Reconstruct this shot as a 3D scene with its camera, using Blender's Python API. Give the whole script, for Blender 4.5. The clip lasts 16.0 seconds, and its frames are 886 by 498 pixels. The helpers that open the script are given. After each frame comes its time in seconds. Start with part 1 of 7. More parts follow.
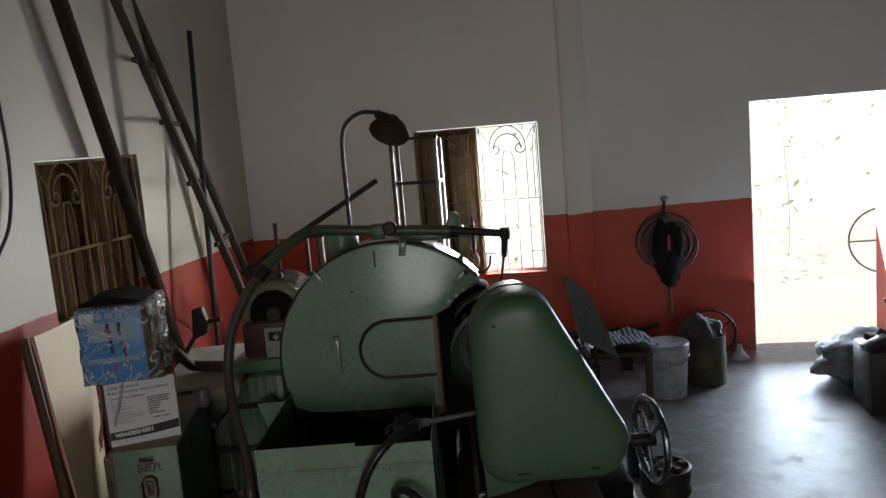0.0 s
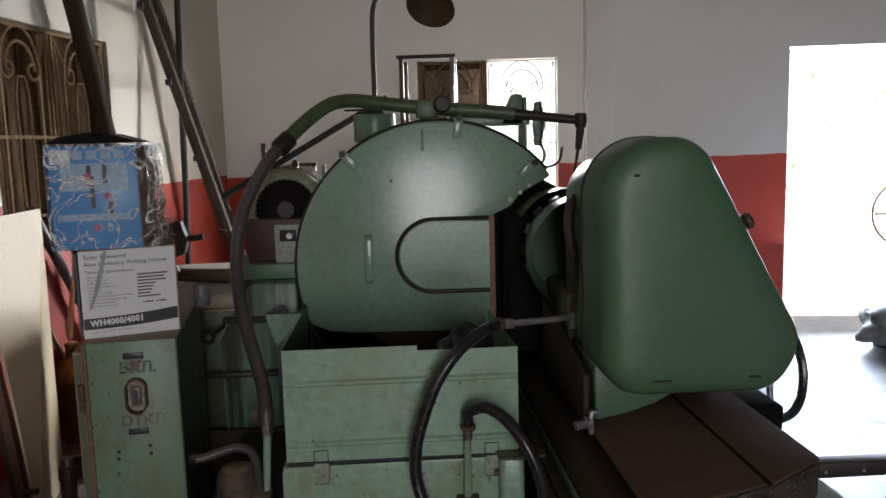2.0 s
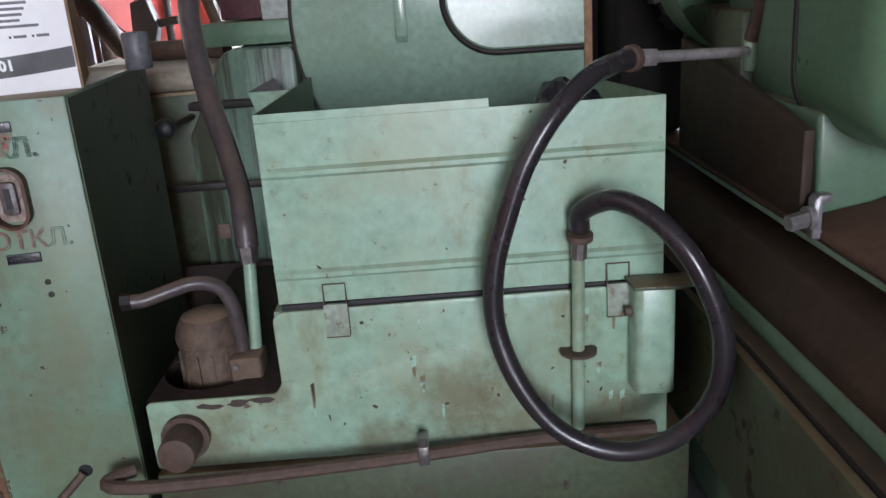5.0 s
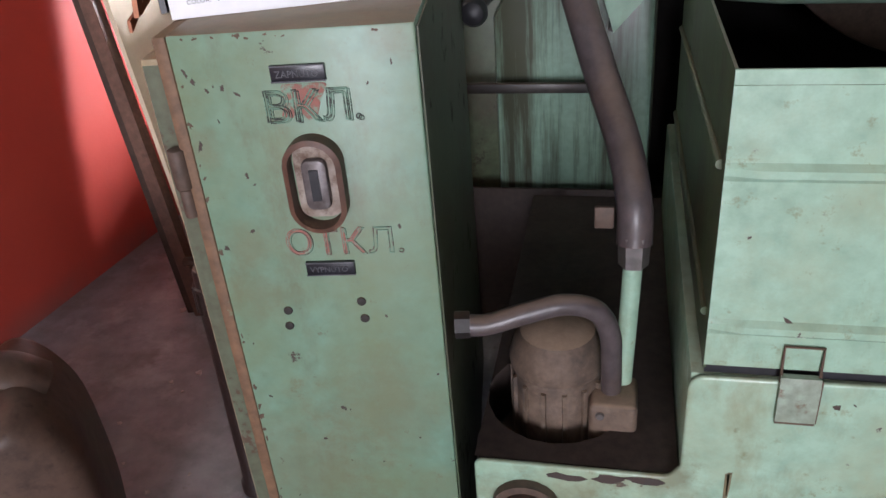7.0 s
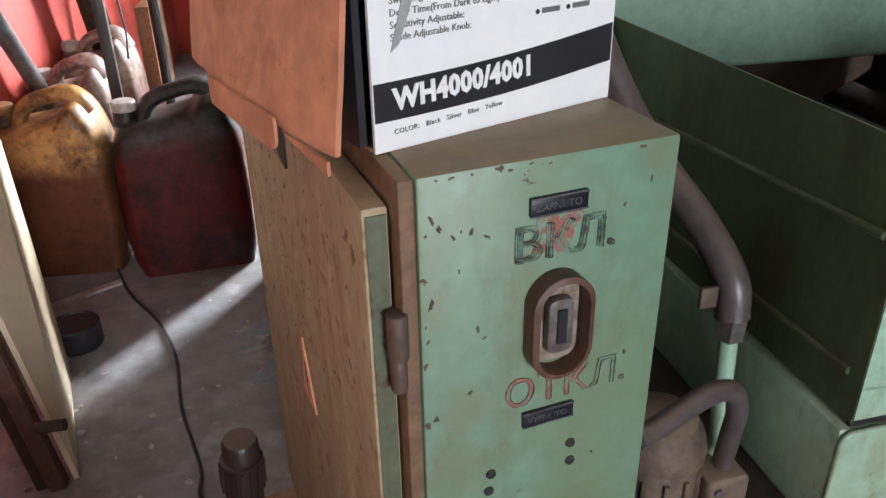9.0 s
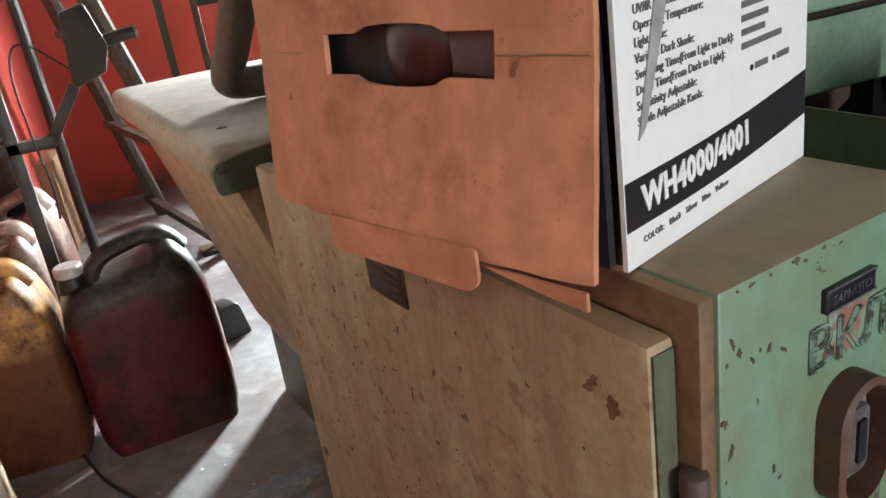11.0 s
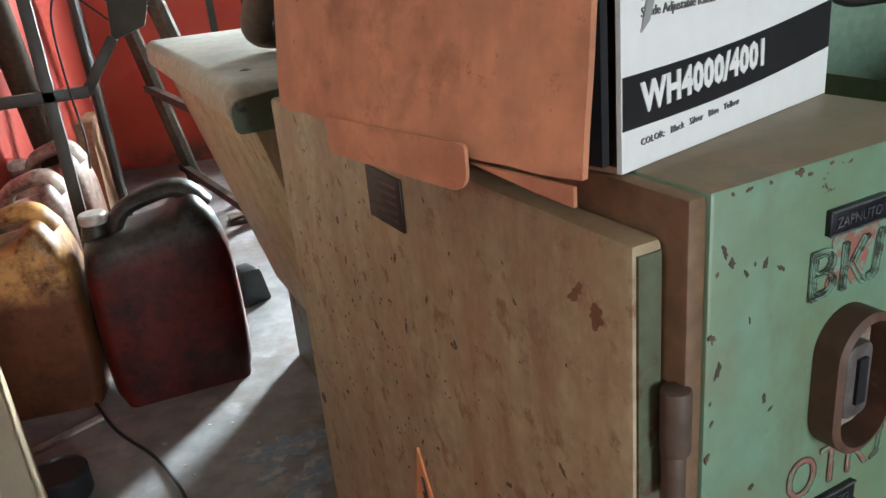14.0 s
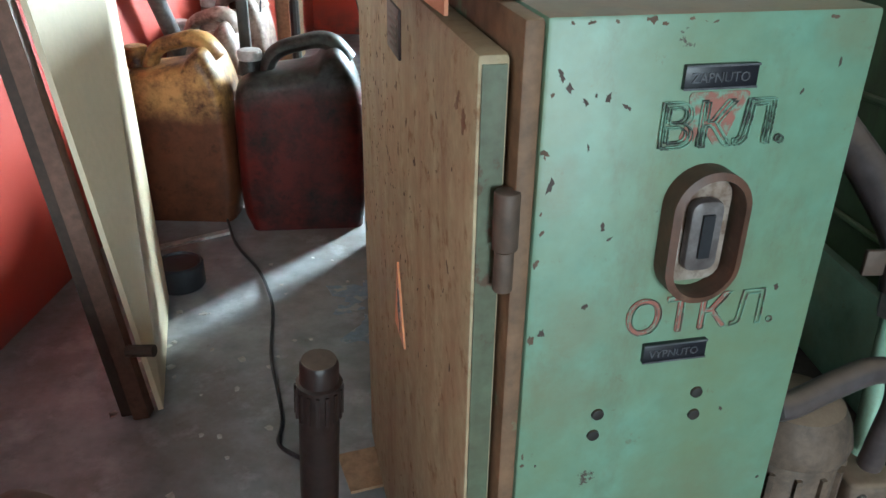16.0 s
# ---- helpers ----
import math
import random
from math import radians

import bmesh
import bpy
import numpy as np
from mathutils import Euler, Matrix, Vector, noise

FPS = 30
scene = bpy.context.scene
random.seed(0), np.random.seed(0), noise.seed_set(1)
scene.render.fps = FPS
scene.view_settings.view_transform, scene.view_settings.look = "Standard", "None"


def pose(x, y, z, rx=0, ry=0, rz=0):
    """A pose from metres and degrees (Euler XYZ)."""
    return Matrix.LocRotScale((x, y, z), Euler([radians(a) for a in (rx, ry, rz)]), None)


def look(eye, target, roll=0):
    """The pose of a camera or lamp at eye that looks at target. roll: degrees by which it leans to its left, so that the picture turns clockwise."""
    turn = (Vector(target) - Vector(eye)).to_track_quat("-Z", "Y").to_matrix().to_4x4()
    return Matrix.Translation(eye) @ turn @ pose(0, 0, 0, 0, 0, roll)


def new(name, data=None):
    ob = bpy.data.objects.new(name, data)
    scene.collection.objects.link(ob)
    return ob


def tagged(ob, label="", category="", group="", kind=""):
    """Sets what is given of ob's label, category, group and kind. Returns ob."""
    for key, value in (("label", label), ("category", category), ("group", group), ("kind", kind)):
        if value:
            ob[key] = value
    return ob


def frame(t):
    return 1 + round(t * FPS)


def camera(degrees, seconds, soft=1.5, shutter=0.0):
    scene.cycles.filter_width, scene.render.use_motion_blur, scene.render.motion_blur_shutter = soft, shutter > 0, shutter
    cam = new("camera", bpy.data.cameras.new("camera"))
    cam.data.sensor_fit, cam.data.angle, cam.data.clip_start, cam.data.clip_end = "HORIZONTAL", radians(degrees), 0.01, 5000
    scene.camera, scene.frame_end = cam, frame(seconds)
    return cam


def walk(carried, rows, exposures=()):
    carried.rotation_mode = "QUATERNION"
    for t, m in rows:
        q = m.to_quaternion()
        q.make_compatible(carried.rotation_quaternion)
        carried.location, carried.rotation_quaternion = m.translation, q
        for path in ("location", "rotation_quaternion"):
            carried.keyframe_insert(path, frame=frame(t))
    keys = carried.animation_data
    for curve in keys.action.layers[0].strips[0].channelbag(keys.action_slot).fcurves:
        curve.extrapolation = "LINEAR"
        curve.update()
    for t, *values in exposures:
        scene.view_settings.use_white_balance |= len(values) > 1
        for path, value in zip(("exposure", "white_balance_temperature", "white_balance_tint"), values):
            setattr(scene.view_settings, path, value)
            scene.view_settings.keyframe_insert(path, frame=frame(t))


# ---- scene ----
cam = camera(57.5, 16.0)
PATH = [
    (0, (0.068, 0.311, 2.006), (0.038, 2.291, 1.726), -4.8),
    (0.5, (-0.196, 0.424, 1.856), (-0.134, 2.405, 1.59), -5.4),
    (1, (-0.283, 0.633, 1.652), (-0.242, 2.625, 1.476), -3.9),
    (1.5, (-0.369, 0.854, 1.536), (-0.257, 2.841, 1.335), -1.8),
    (2, (-0.434, 0.999, 1.447), (-0.315, 2.978, 1.181), -1.5),
    (2.5, (-0.432, 1.251, 1.335), (-0.324, 3.207, 0.935), -1.2),
    (3, (-0.42, 1.453, 1.294), (-0.304, 3.396, 0.837), -1.2),
    (3.2, (-0.471, 1.498, 1.269), (-0.31, 3.432, 0.785), -1.1),
    (5.5, (-0.484, 2.1, 1.021), (-0.536, 3.958, 0.282), -4.5),
    (6, (-0.682, 2.262, 1.121), (-0.876, 4.028, 0.203), -2.9),
    (6.5, (-0.81, 2.427, 1.093), (-1.186, 4.13, 0.115), -4.6),
    (7, (-0.873, 2.546, 1.104), (-1.29, 4.225, 0.102), -5),
    (7.5, (-0.965, 2.595, 1.145), (-1.377, 4.285, 0.157), -5.7),
    (8, (-1.132, 2.621, 1.153), (-1.132, 4.349, 0.147), -4.5),
    (8.5, (-1.293, 2.631, 1.144), (-1.0, 4.334, 0.137), -2.3),
    (9, (-1.415, 2.69, 1.15), (-0.992, 4.408, 0.217), -1.1),
    (9.5, (-1.485, 2.738, 1.145), (-1.007, 4.464, 0.253), -2),
    (10, (-1.553, 2.84, 1.121), (-0.996, 4.559, 0.264), -4.6),
    (12.3, (-1.606, 2.947, 1.143), (-0.837, 4.681, 0.509), -10.6),
    (12.5, (-1.608, 2.954, 1.116), (-0.845, 4.681, 0.455), -10.6),
    (13, (-1.602, 2.955, 1.08), (-0.869, 4.676, 0.374), -9.1),
    (13.5, (-1.594, 2.94, 1.078), (-0.901, 4.678, 0.372), -7.6),
    (14, (-1.576, 2.9, 1.058), (-0.957, 4.657, 0.329), -5.5),
    (14.5, (-1.557, 2.888, 1.051), (-0.995, 4.655, 0.302), -4.9),
    (15, (-1.557, 2.856, 1.02), (-1.035, 4.632, 0.262), -3.2),
    (15.5, (-1.512, 2.811, 1.011), (-1.096, 4.602, 0.224), -1.2),
    (16, (-1.409, 2.736, 1.01), (-1.248, 4.514, 0.108), 0.9),
]

# exposure follows the clip's automatic brightness
EXPO = [(0.0, 0.1, 6450, 12), (1.0, 0.33, 6450, 12), (1.5, 0.36, 6450, 12), (2.0, 1.0, 6350, 13), (2.6, 2.1, 6150, 15), (3.2, 2.35, 6050, 16), (5.3, 2.55, 5750, 16), (6.5, 2.7, 5850, 16), (7.0, 2.97, 5950, 19), (7.6, 3.1, 5950, 19), (8.2, 3.08, 5850, 14), (9.0, 2.85, 5950, 10), (10.2, 2.8, 6250, 8), (12.3, 2.77, 5950, 5), (13.5, 2.68, 5900, 3), (14.5, 2.7, 5850, -2), (15.5, 2.75, 5550, -8), (16.0, 2.92, 5250, -8)]
walk(cam, [(t, look(eye, target, roll)) for t, eye, target, roll in PATH], EXPO)

# ---- world, sun, large lights ----
world = bpy.data.worlds.new("sky")
scene.world = world
world.use_nodes = True
wn = world.node_tree.nodes
sky = wn.new("ShaderNodeTexSky")
sky.sky_type, sky.sun_disc = "NISHITA", False
sky.sun_elevation, sky.sun_rotation = radians(61), radians(279)
world.node_tree.links.new(sky.outputs[0], wn["Background"].inputs[0])
wn["Background"].inputs[1].default_value = 0.15
sun = new("sun", bpy.data.lights.new("sun", "SUN"))
sun.data.energy, sun.data.angle, sun.data.color = 4.5, radians(0.5), (1.0, 0.95, 0.86)
# the sun stands high over the yard, to the west
sun.matrix_world = look((-4.94, 0.75, 9.0), (0, 0, 0))

ROOM_B = pose(-1.6258, 7.5277, 0, 0, 0, -8.6)   # back wall: x along it from the corner, y outwards
ROOM_L = pose(-1.6258, 7.5277, 0, 0, 0, 81.4)     # left wall: x towards the corner, y outwards


# the left wall stands a little further out than the corner line
EYE_0 = Vector((0.068, 0.311, 2.006))
ROOM_W = Matrix.Translation(EYE_0) @ Matrix.Scale(1.044, 4) @ Matrix.Translation(-EYE_0) @ ROOM_L


def area(name, m, sx, sy, energy, col=(1, 1, 1), spread=180):
    lamp = new(name, bpy.data.lights.new(name, "AREA"))
    lamp.data.shape, lamp.data.size, lamp.data.size_y = "RECTANGLE", sx, sy
    lamp.data.energy, lamp.data.color, lamp.data.spread = energy, col, radians(spread)
    lamp.matrix_world = m
    return lamp


def to_frame(m, x, y, z):
    return m @ Vector((x, y, z))


area("daylight_door", look(to_frame(ROOM_B, 4.70, 0.25, 1.05), to_frame(ROOM_B, 4.70, -1, 1.75)), 1.05, 2.0, 95, (0.70, 0.84, 1.0))
area("daylight_window", look(to_frame(ROOM_B, 2.22, 0.12, 1.45), (-1.85, 4.3, 0.15)), 0.36, 1.1, 48, (0.96, 1.0, 0.98), 100)
area("daylight_gate", look((0.1, -5.30, 1.75), (0.1, 0, 1.75)), 2.2, 2.7, 84, (1.0, 0.96, 0.92))


# ---- mesh tools ----
def part(name, bm, mat, parent=None, label="", m=None, smooth=35):
    me = bpy.data.meshes.new(name)
    bmesh.ops.recalc_face_normals(bm, faces=bm.faces)
    bm.to_mesh(me)
    bm.free()
    for k in (mat if isinstance(mat, (list, tuple)) else [mat]):
        me.materials.append(k)
    if smooth:
        for p in me.polygons:
            p.use_smooth = True
        me.set_sharp_from_angle(angle=radians(smooth))
    ob = new(name, me)
    if parent is not None:
        ob.parent = parent
    if m is not None:
        ob.matrix_basis = m
    if label:
        tagged(ob, label)
    return ob


def thing(name, label, category, m=None, group=""):
    ob = new(name)
    ob.empty_display_size = 0.05
    if m is not None:
        ob.matrix_basis = m
    return tagged(ob, label, category, group)


def verts_since(bm, n):
    bm.verts.ensure_lookup_table()
    return bm.verts[n:]


def bevel_new(bm, n, w, seg=2, angle=30):
    vs = set(verts_since(bm, n))
    bm.normal_update()
    es = [e for e in bm.edges if e.verts[0] in vs and e.verts[1] in vs and len(e.link_faces) == 2 and e.calc_face_angle(0) > radians(angle)]
    bmesh.ops.bevel(bm, geom=es, offset=w, segments=seg, profile=0.5, affect="EDGES")


def box(bm, x0, x1, y0, y1, z0, z1, bev=0.0, seg=2, m=None):
    n = len(bm.verts)
    v = [bm.verts.new(c) for c in ((x0, y0, z0), (x1, y0, z0), (x1, y1, z0), (x0, y1, z0), (x0, y0, z1), (x1, y0, z1), (x1, y1, z1), (x0, y1, z1))]
    for f in ((3, 2, 1, 0), (4, 5, 6, 7), (0, 1, 5, 4), (1, 2, 6, 5), (2, 3, 7, 6), (3, 0, 4, 7)):
        bm.faces.new([v[i] for i in f])
    if m is not None:
        for k in v:
            k.co = m @ k.co
    if bev:
        bevel_new(bm, n, bev, seg)
    return bm


def prism(bm, outline, a0, a1, axis="y", bev=0.0, seg=2, m=None):
    """Extrude a 2D outline along an axis: y takes (x, z), x takes (y, z), z takes (x, y)."""
    n = len(bm.verts)
    put = {"y": lambda p, a: (p[0], a, p[1]), "x": lambda p, a: (a, p[0], p[1]), "z": lambda p, a: (p[0], p[1], a)}[axis]
    lo = [bm.verts.new(put(p, a0)) for p in outline]
    hi = [bm.verts.new(put(p, a1)) for p in outline]
    k = len(outline)
    bm.faces.new(lo)
    bm.faces.new(hi[::-1])
    for i in range(k):
        bm.faces.new((lo[i], hi[i], hi[(i + 1) % k], lo[(i + 1) % k]))
    if m is not None:
        for v in lo + hi:
            v.co = m @ v.co
    if bev:
        bmesh.ops.recalc_face_normals(bm, faces=bm.faces)
        bevel_new(bm, n, bev, seg)
    return bm


def frame_of(d):
    d = Vector(d).normalized()
    return d.to_track_quat("Z", "Y").to_matrix()


def cyl(bm, p0, p1, r0, r1=None, seg=20, bev=0.0):
    n = len(bm.verts)
    p0, p1 = Vector(p0), Vector(p1)
    r1 = r0 if r1 is None else r1
    q = frame_of(p1 - p0)
    ring = lambda p, r: [bm.verts.new(p + q @ Vector((r * math.cos(2 * math.pi * i / seg), r * math.sin(2 * math.pi * i / seg), 0))) for i in range(seg)]
    a, b = ring(p0, r0), ring(p1, r1)
    bm.faces.new(a[::-1])
    bm.faces.new(b)
    for i in range(seg):
        bm.faces.new((a[i], a[(i + 1) % seg], b[(i + 1) % seg], b[i]))
    if bev:
        bevel_new(bm, n, bev, 2, 40)
    return bm


def lathe(bm, profile, base, axis=(0, 0, 1), seg=32):
    """Turn a profile of (radius, height) round an axis through base; a radius of 0 closes it."""
    base, q = Vector(base), frame_of(axis)
    rings = []
    for r, h in profile:
        if r <= 1e-6:
            rings.append([bm.verts.new(base + q @ Vector((0, 0, h)))])
        else:
            rings.append([bm.verts.new(base + q @ Vector((r * math.cos(2 * math.pi * i / seg), r * math.sin(2 * math.pi * i / seg), h))) for i in range(seg)])
    for a, b in zip(rings, rings[1:]):
        for i in range(seg):
            j = (i + 1) % seg
            if len(a) == 1 and len(b) == 1:
                continue
            if len(a) == 1:
                bm.faces.new((a[0], b[j], b[i]))
            elif len(b) == 1:
                bm.faces.new((a[i], a[j], b[0]))
            else:
                bm.faces.new((a[i], a[j], b[j], b[i]))
    return bm


def curve_points(pts, per=8):
    """A smooth line through points."""
    p = [Vector(k) for k in pts]
    p = [p[0] * 2 - p[1]] + p + [p[-1] * 2 - p[-2]]
    out = []
    for i in range(1, len(p) - 2):
        for k in range(per):
            t = k / per
            a, b, c, d = p[i - 1:i + 3]
            out.append(0.5 * ((2 * b) + (c - a) * t + (2 * a - 5 * b + 4 * c - d) * t * t + (3 * b - a - 3 * c + d) * t ** 3))
    return out + [p[-2]]


def tube(bm, pts, r, seg=12, per=8, radii=None):
    line = curve_points(pts, per) if per > 1 else [Vector(k) for k in pts]
    rings, ref = [], None
    for i, c in enumerate(line):
        d = (line[min(i + 1, len(line) - 1)] - line[max(i - 1, 0)]).normalized()
        if ref is None:
            ref = d.orthogonal().normalized()
        ref = (ref - d * ref.dot(d)).normalized()
        o = d.cross(ref)
        rr = r if radii is None else r * radii(i / (len(line) - 1))
        rings.append([bm.verts.new(c + rr * (math.cos(2 * math.pi * k / seg) * ref + math.sin(2 * math.pi * k / seg) * o)) for k in range(seg)])
    for a, b in zip(rings, rings[1:]):
        for k in range(seg):
            bm.faces.new((a[k], a[(k + 1) % seg], b[(k + 1) % seg], b[k]))
    bm.faces.new(rings[0][::-1])
    bm.faces.new(rings[-1])
    return bm


def rounded(cx, cz, w, h, r, seg=6):
    """A rounded rectangle's outline round (cx, cz)."""
    out = []
    for sx, sz, a in ((1, 1, 0), (-1, 1, 90), (-1, -1, 180), (1, -1, 270)):
        for k in range(seg + 1):
            t = radians(a + 90 * k / seg)
            out.append((cx + sx * (w / 2 - r) + r * math.cos(t), cz + sz * (h / 2 - r) + r * math.sin(t)))
    return out


def round_poly(corners, seg=6):
    """Round a polygon's corners: (x, z, radius) each."""
    out, n = [], len(corners)
    for i in range(n):
        p, a, b = Vector(corners[i][:2]), Vector(corners[i - 1][:2]), Vector(corners[(i + 1) % n][:2])
        r = corners[i][2]
        u, v = (a - p).normalized(), (b - p).normalized()
        if r <= 0:
            out.append(tuple(p))
            continue
        ang = u.angle(v)
        d = r / math.tan(ang / 2)
        c = p + (u + v).normalized() * (r / math.sin(ang / 2))
        s, e = p + u * d - c, p + v * d - c
        turn = s.angle_signed(e)
        for k in range(seg + 1):
            t = -turn * k / seg
            out.append((c.x + s.x * math.cos(t) - s.y * math.sin(t), c.y + s.x * math.sin(t) + s.y * math.cos(t)))
    return out


# ---- materials ----
def mat_base(name):
    m = bpy.data.materials.new(name)
    m.use_nodes = True
    nt = m.node_tree
    b = nt.nodes["Principled BSDF"]
    return m, nt, b


def node(nt, kind, **kw):
    n = nt.nodes.new(kind)
    for k, v in kw.items():
        n.inputs[k].default_value = v
    return n


def noise_fac(nt, coord, scale, lo, hi, detail=6.0, rough=0.6, stretch=None):
    src = coord
    if stretch:
        mp = nt.nodes.new("ShaderNodeMapping")
        mp.inputs["Scale"].default_value = stretch
        nt.links.new(coord, mp.inputs[0])
        src = mp.outputs[0]
    nz = node(nt, "ShaderNodeTexNoise", Scale=scale, Detail=detail, Roughness=rough)
    nt.links.new(src, nz.inputs["Vector"])
    mr = node(nt, "ShaderNodeMapRange", **{"From Min": lo, "From Max": hi})
    nt.links.new(nz.outputs[0], mr.inputs[0])
    return mr.outputs[0]


def mix(nt, fac, a, b):
    n = nt.nodes.new("ShaderNodeMix")
    n.data_type = "RGBA"
    for sock, v in ((n.inputs[0], fac), (n.inputs[6], a), (n.inputs[7], b)):
        if isinstance(v, (int, float)):
            sock.default_value = v
        elif isinstance(v, tuple):
            sock.default_value = (*v, 1)
        else:
            nt.links.new(v, sock)
    return n.outputs[2]


def surface(name, col, var=None, rough=0.5, metal=0.0, scale=4.0, bump=0.15, bump_scale=60.0, wear=None, wear_at=(0.62, 0.68), wear_scale=14.0,
            dust=None, dust_amount=0.8, stain=None, stain_at=(0.5, 0.75), stain_scale=3.0, fine=0.12, spec=0.5, streak=None, grime=None, grime_at=(0.52, 0.66), grime_scale=2.5, grime_stretch=(1.6, 1.6, 0.7)):
    """Procedural paint, metal, wood or stone: two scales of variation, optional chips, stains and dust on upward faces."""
    m, nt, b = mat_base(name)
    tc = nt.nodes.new("ShaderNodeTexCoord").outputs["Object"]
    col2 = var or tuple(c * 0.8 for c in col)
    c = mix(nt, noise_fac(nt, tc, scale, 0.3, 0.7), col, col2)
    c = mix(nt, noise_fac(nt, tc, bump_scale, 0.35, 0.75), c, tuple(k * (1 - fine * 3) for k in col2))
    rsock = None
    if stain:
        f = noise_fac(nt, tc, stain_scale, *stain_at, detail=9.0, rough=0.7, stretch=streak)
        c = mix(nt, f, c, stain)
    if grime:
        f = noise_fac(nt, tc, grime_scale, *grime_at, detail=10.0, rough=0.72, stretch=grime_stretch)
        c = mix(nt, f, c, grime)
        c = mix(nt, noise_fac(nt, tc, grime_scale * 9, 0.60, 0.74, detail=8.0, rough=0.75), c, grime)
    if wear:
        f = noise_fac(nt, tc, wear_scale, *wear_at, detail=8.0, rough=0.65)
        c = mix(nt, f, c, wear)
        mr = node(nt, "ShaderNodeMapRange", **{"To Min": rough, "To Max": min(1, rough + 0.3)})
        nt.links.new(f, mr.inputs[0])
        rsock = mr.outputs[0]
    if dust:
        g = nt.nodes.new("ShaderNodeNewGeometry")
        sx = nt.nodes.new("ShaderNodeSeparateXYZ")
        nt.links.new(g.outputs["Normal"], sx.inputs[0])
        mr = node(nt, "ShaderNodeMapRange", **{"From Min": 0.55, "From Max": 0.95, "To Max": dust_amount})
        nt.links.new(sx.outputs[2], mr.inputs[0])
        patchy = node(nt, "ShaderNodeMath")
        patchy.operation = "MULTIPLY"
        nt.links.new(mr.outputs[0], patchy.inputs[0])
        thick = node(nt, "ShaderNodeMapRange", **{"To Min": 0.72, "To Max": 1.0})
        nt.links.new(noise_fac(nt, tc, 9.0, 0.35, 0.6, 8.0, 0.7), thick.inputs[0])
        nt.links.new(thick.outputs[0], patchy.inputs[1])
        heap = mix(nt, noise_fac(nt, tc, 26.0, 0.35, 0.7, 8.0, 0.75), dust, tuple(k * 1.45 for k in dust))
        heap = mix(nt, noise_fac(nt, tc, 5.0, 0.5, 0.7, 6.0, 0.7), heap, tuple(k * 0.62 for k in dust))
        c = mix(nt, patchy.outputs[0], c, heap)
    nt.links.new(c, b.inputs["Base Color"])
    if rsock:
        nt.links.new(rsock, b.inputs["Roughness"])
    else:
        mr = node(nt, "ShaderNodeMapRange", **{"To Min": max(0.03, rough - 0.08), "To Max": min(1, rough + 0.12)})
        nt.links.new(noise_fac(nt, tc, scale * 2.3, 0.3, 0.7), mr.inputs[0])
        nt.links.new(mr.outputs[0], b.inputs["Roughness"])
    b.inputs["Metallic"].default_value = metal
    b.inputs["Specular IOR Level"].default_value = spec
    if bump:
        nz = node(nt, "ShaderNodeTexNoise", Scale=bump_scale, Detail=5.0)
        nt.links.new(tc, nz.inputs["Vector"])
        bp = node(nt, "ShaderNodeBump", Strength=bump, Distance=0.004)
        nt.links.new(nz.outputs[0], bp.inputs["Height"])
        nt.links.new(bp.outputs[0], b.inputs["Normal"])
    return m



def blotted(m, spots, col, scale=16.0, most=0.65):
    """Adds soft ragged stains round given places (x, y, z, radius) to a material."""
    nt = m.node_tree
    b = nt.nodes["Principled BSDF"]
    src = b.inputs["Base Color"].links[0].from_socket
    tc = nt.nodes.new("ShaderNodeTexCoord").outputs["Object"]
    rag_ = noise_fac(nt, tc, scale, 0.25, 0.75, 9.0, 0.72)
    for x, y, z, r in spots:
        d = nt.nodes.new("ShaderNodeVectorMath")
        d.operation = "DISTANCE"
        nt.links.new(tc, d.inputs[0])
        d.inputs[1].default_value = (x, y, z)
        near = node(nt, "ShaderNodeMapRange", **{"From Min": r, "From Max": r * 0.15})
        nt.links.new(d.outputs["Value"], near.inputs[0])
        add = node(nt, "ShaderNodeMath")
        add.operation = "ADD"
        nt.links.new(near.outputs[0], add.inputs[0])
        nt.links.new(rag_, add.inputs[1])
        f = node(nt, "ShaderNodeMapRange", **{"From Min": 0.75, "From Max": 1.45, "To Max": most})
        nt.links.new(add.outputs[0], f.inputs[0])
        src = mix(nt, f.outputs[0], src, col)
    nt.links.new(src, b.inputs["Base Color"])
    return m


DUST = (0.185, 0.115, 0.062)
M_GREEN = surface("machine_green_paint", (0.135, 0.225, 0.15), (0.11, 0.185, 0.12), 0.34, scale=3, fine=0.05, bump=0.05, wear=(0.06, 0.05, 0.035), wear_at=(0.70, 0.74), stain=(0.10, 0.12, 0.08), stain_at=(0.52, 0.8), stain_scale=5, dust=DUST, dust_amount=0.55)
M_GUARD = surface("wheel_guard_paint", (0.29, 0.415, 0.33), (0.25, 0.365, 0.28), 0.20, scale=2.5, fine=0.05, bump=0.04, wear=(0.08, 0.06, 0.045), wear_at=(0.71, 0.74), stain=(0.22, 0.30, 0.21), stain_at=(0.5, 0.8), stain_scale=4, dust=DUST, dust_amount=0.5)
M_COVER = surface("belt_cover_green_paint", (0.098, 0.185, 0.108), (0.082, 0.158, 0.09), 0.34, scale=2, bump=0.02, fine=0.03, stain=(0.10, 0.14, 0.09), stain_at=(0.5, 0.85), stain_scale=3)
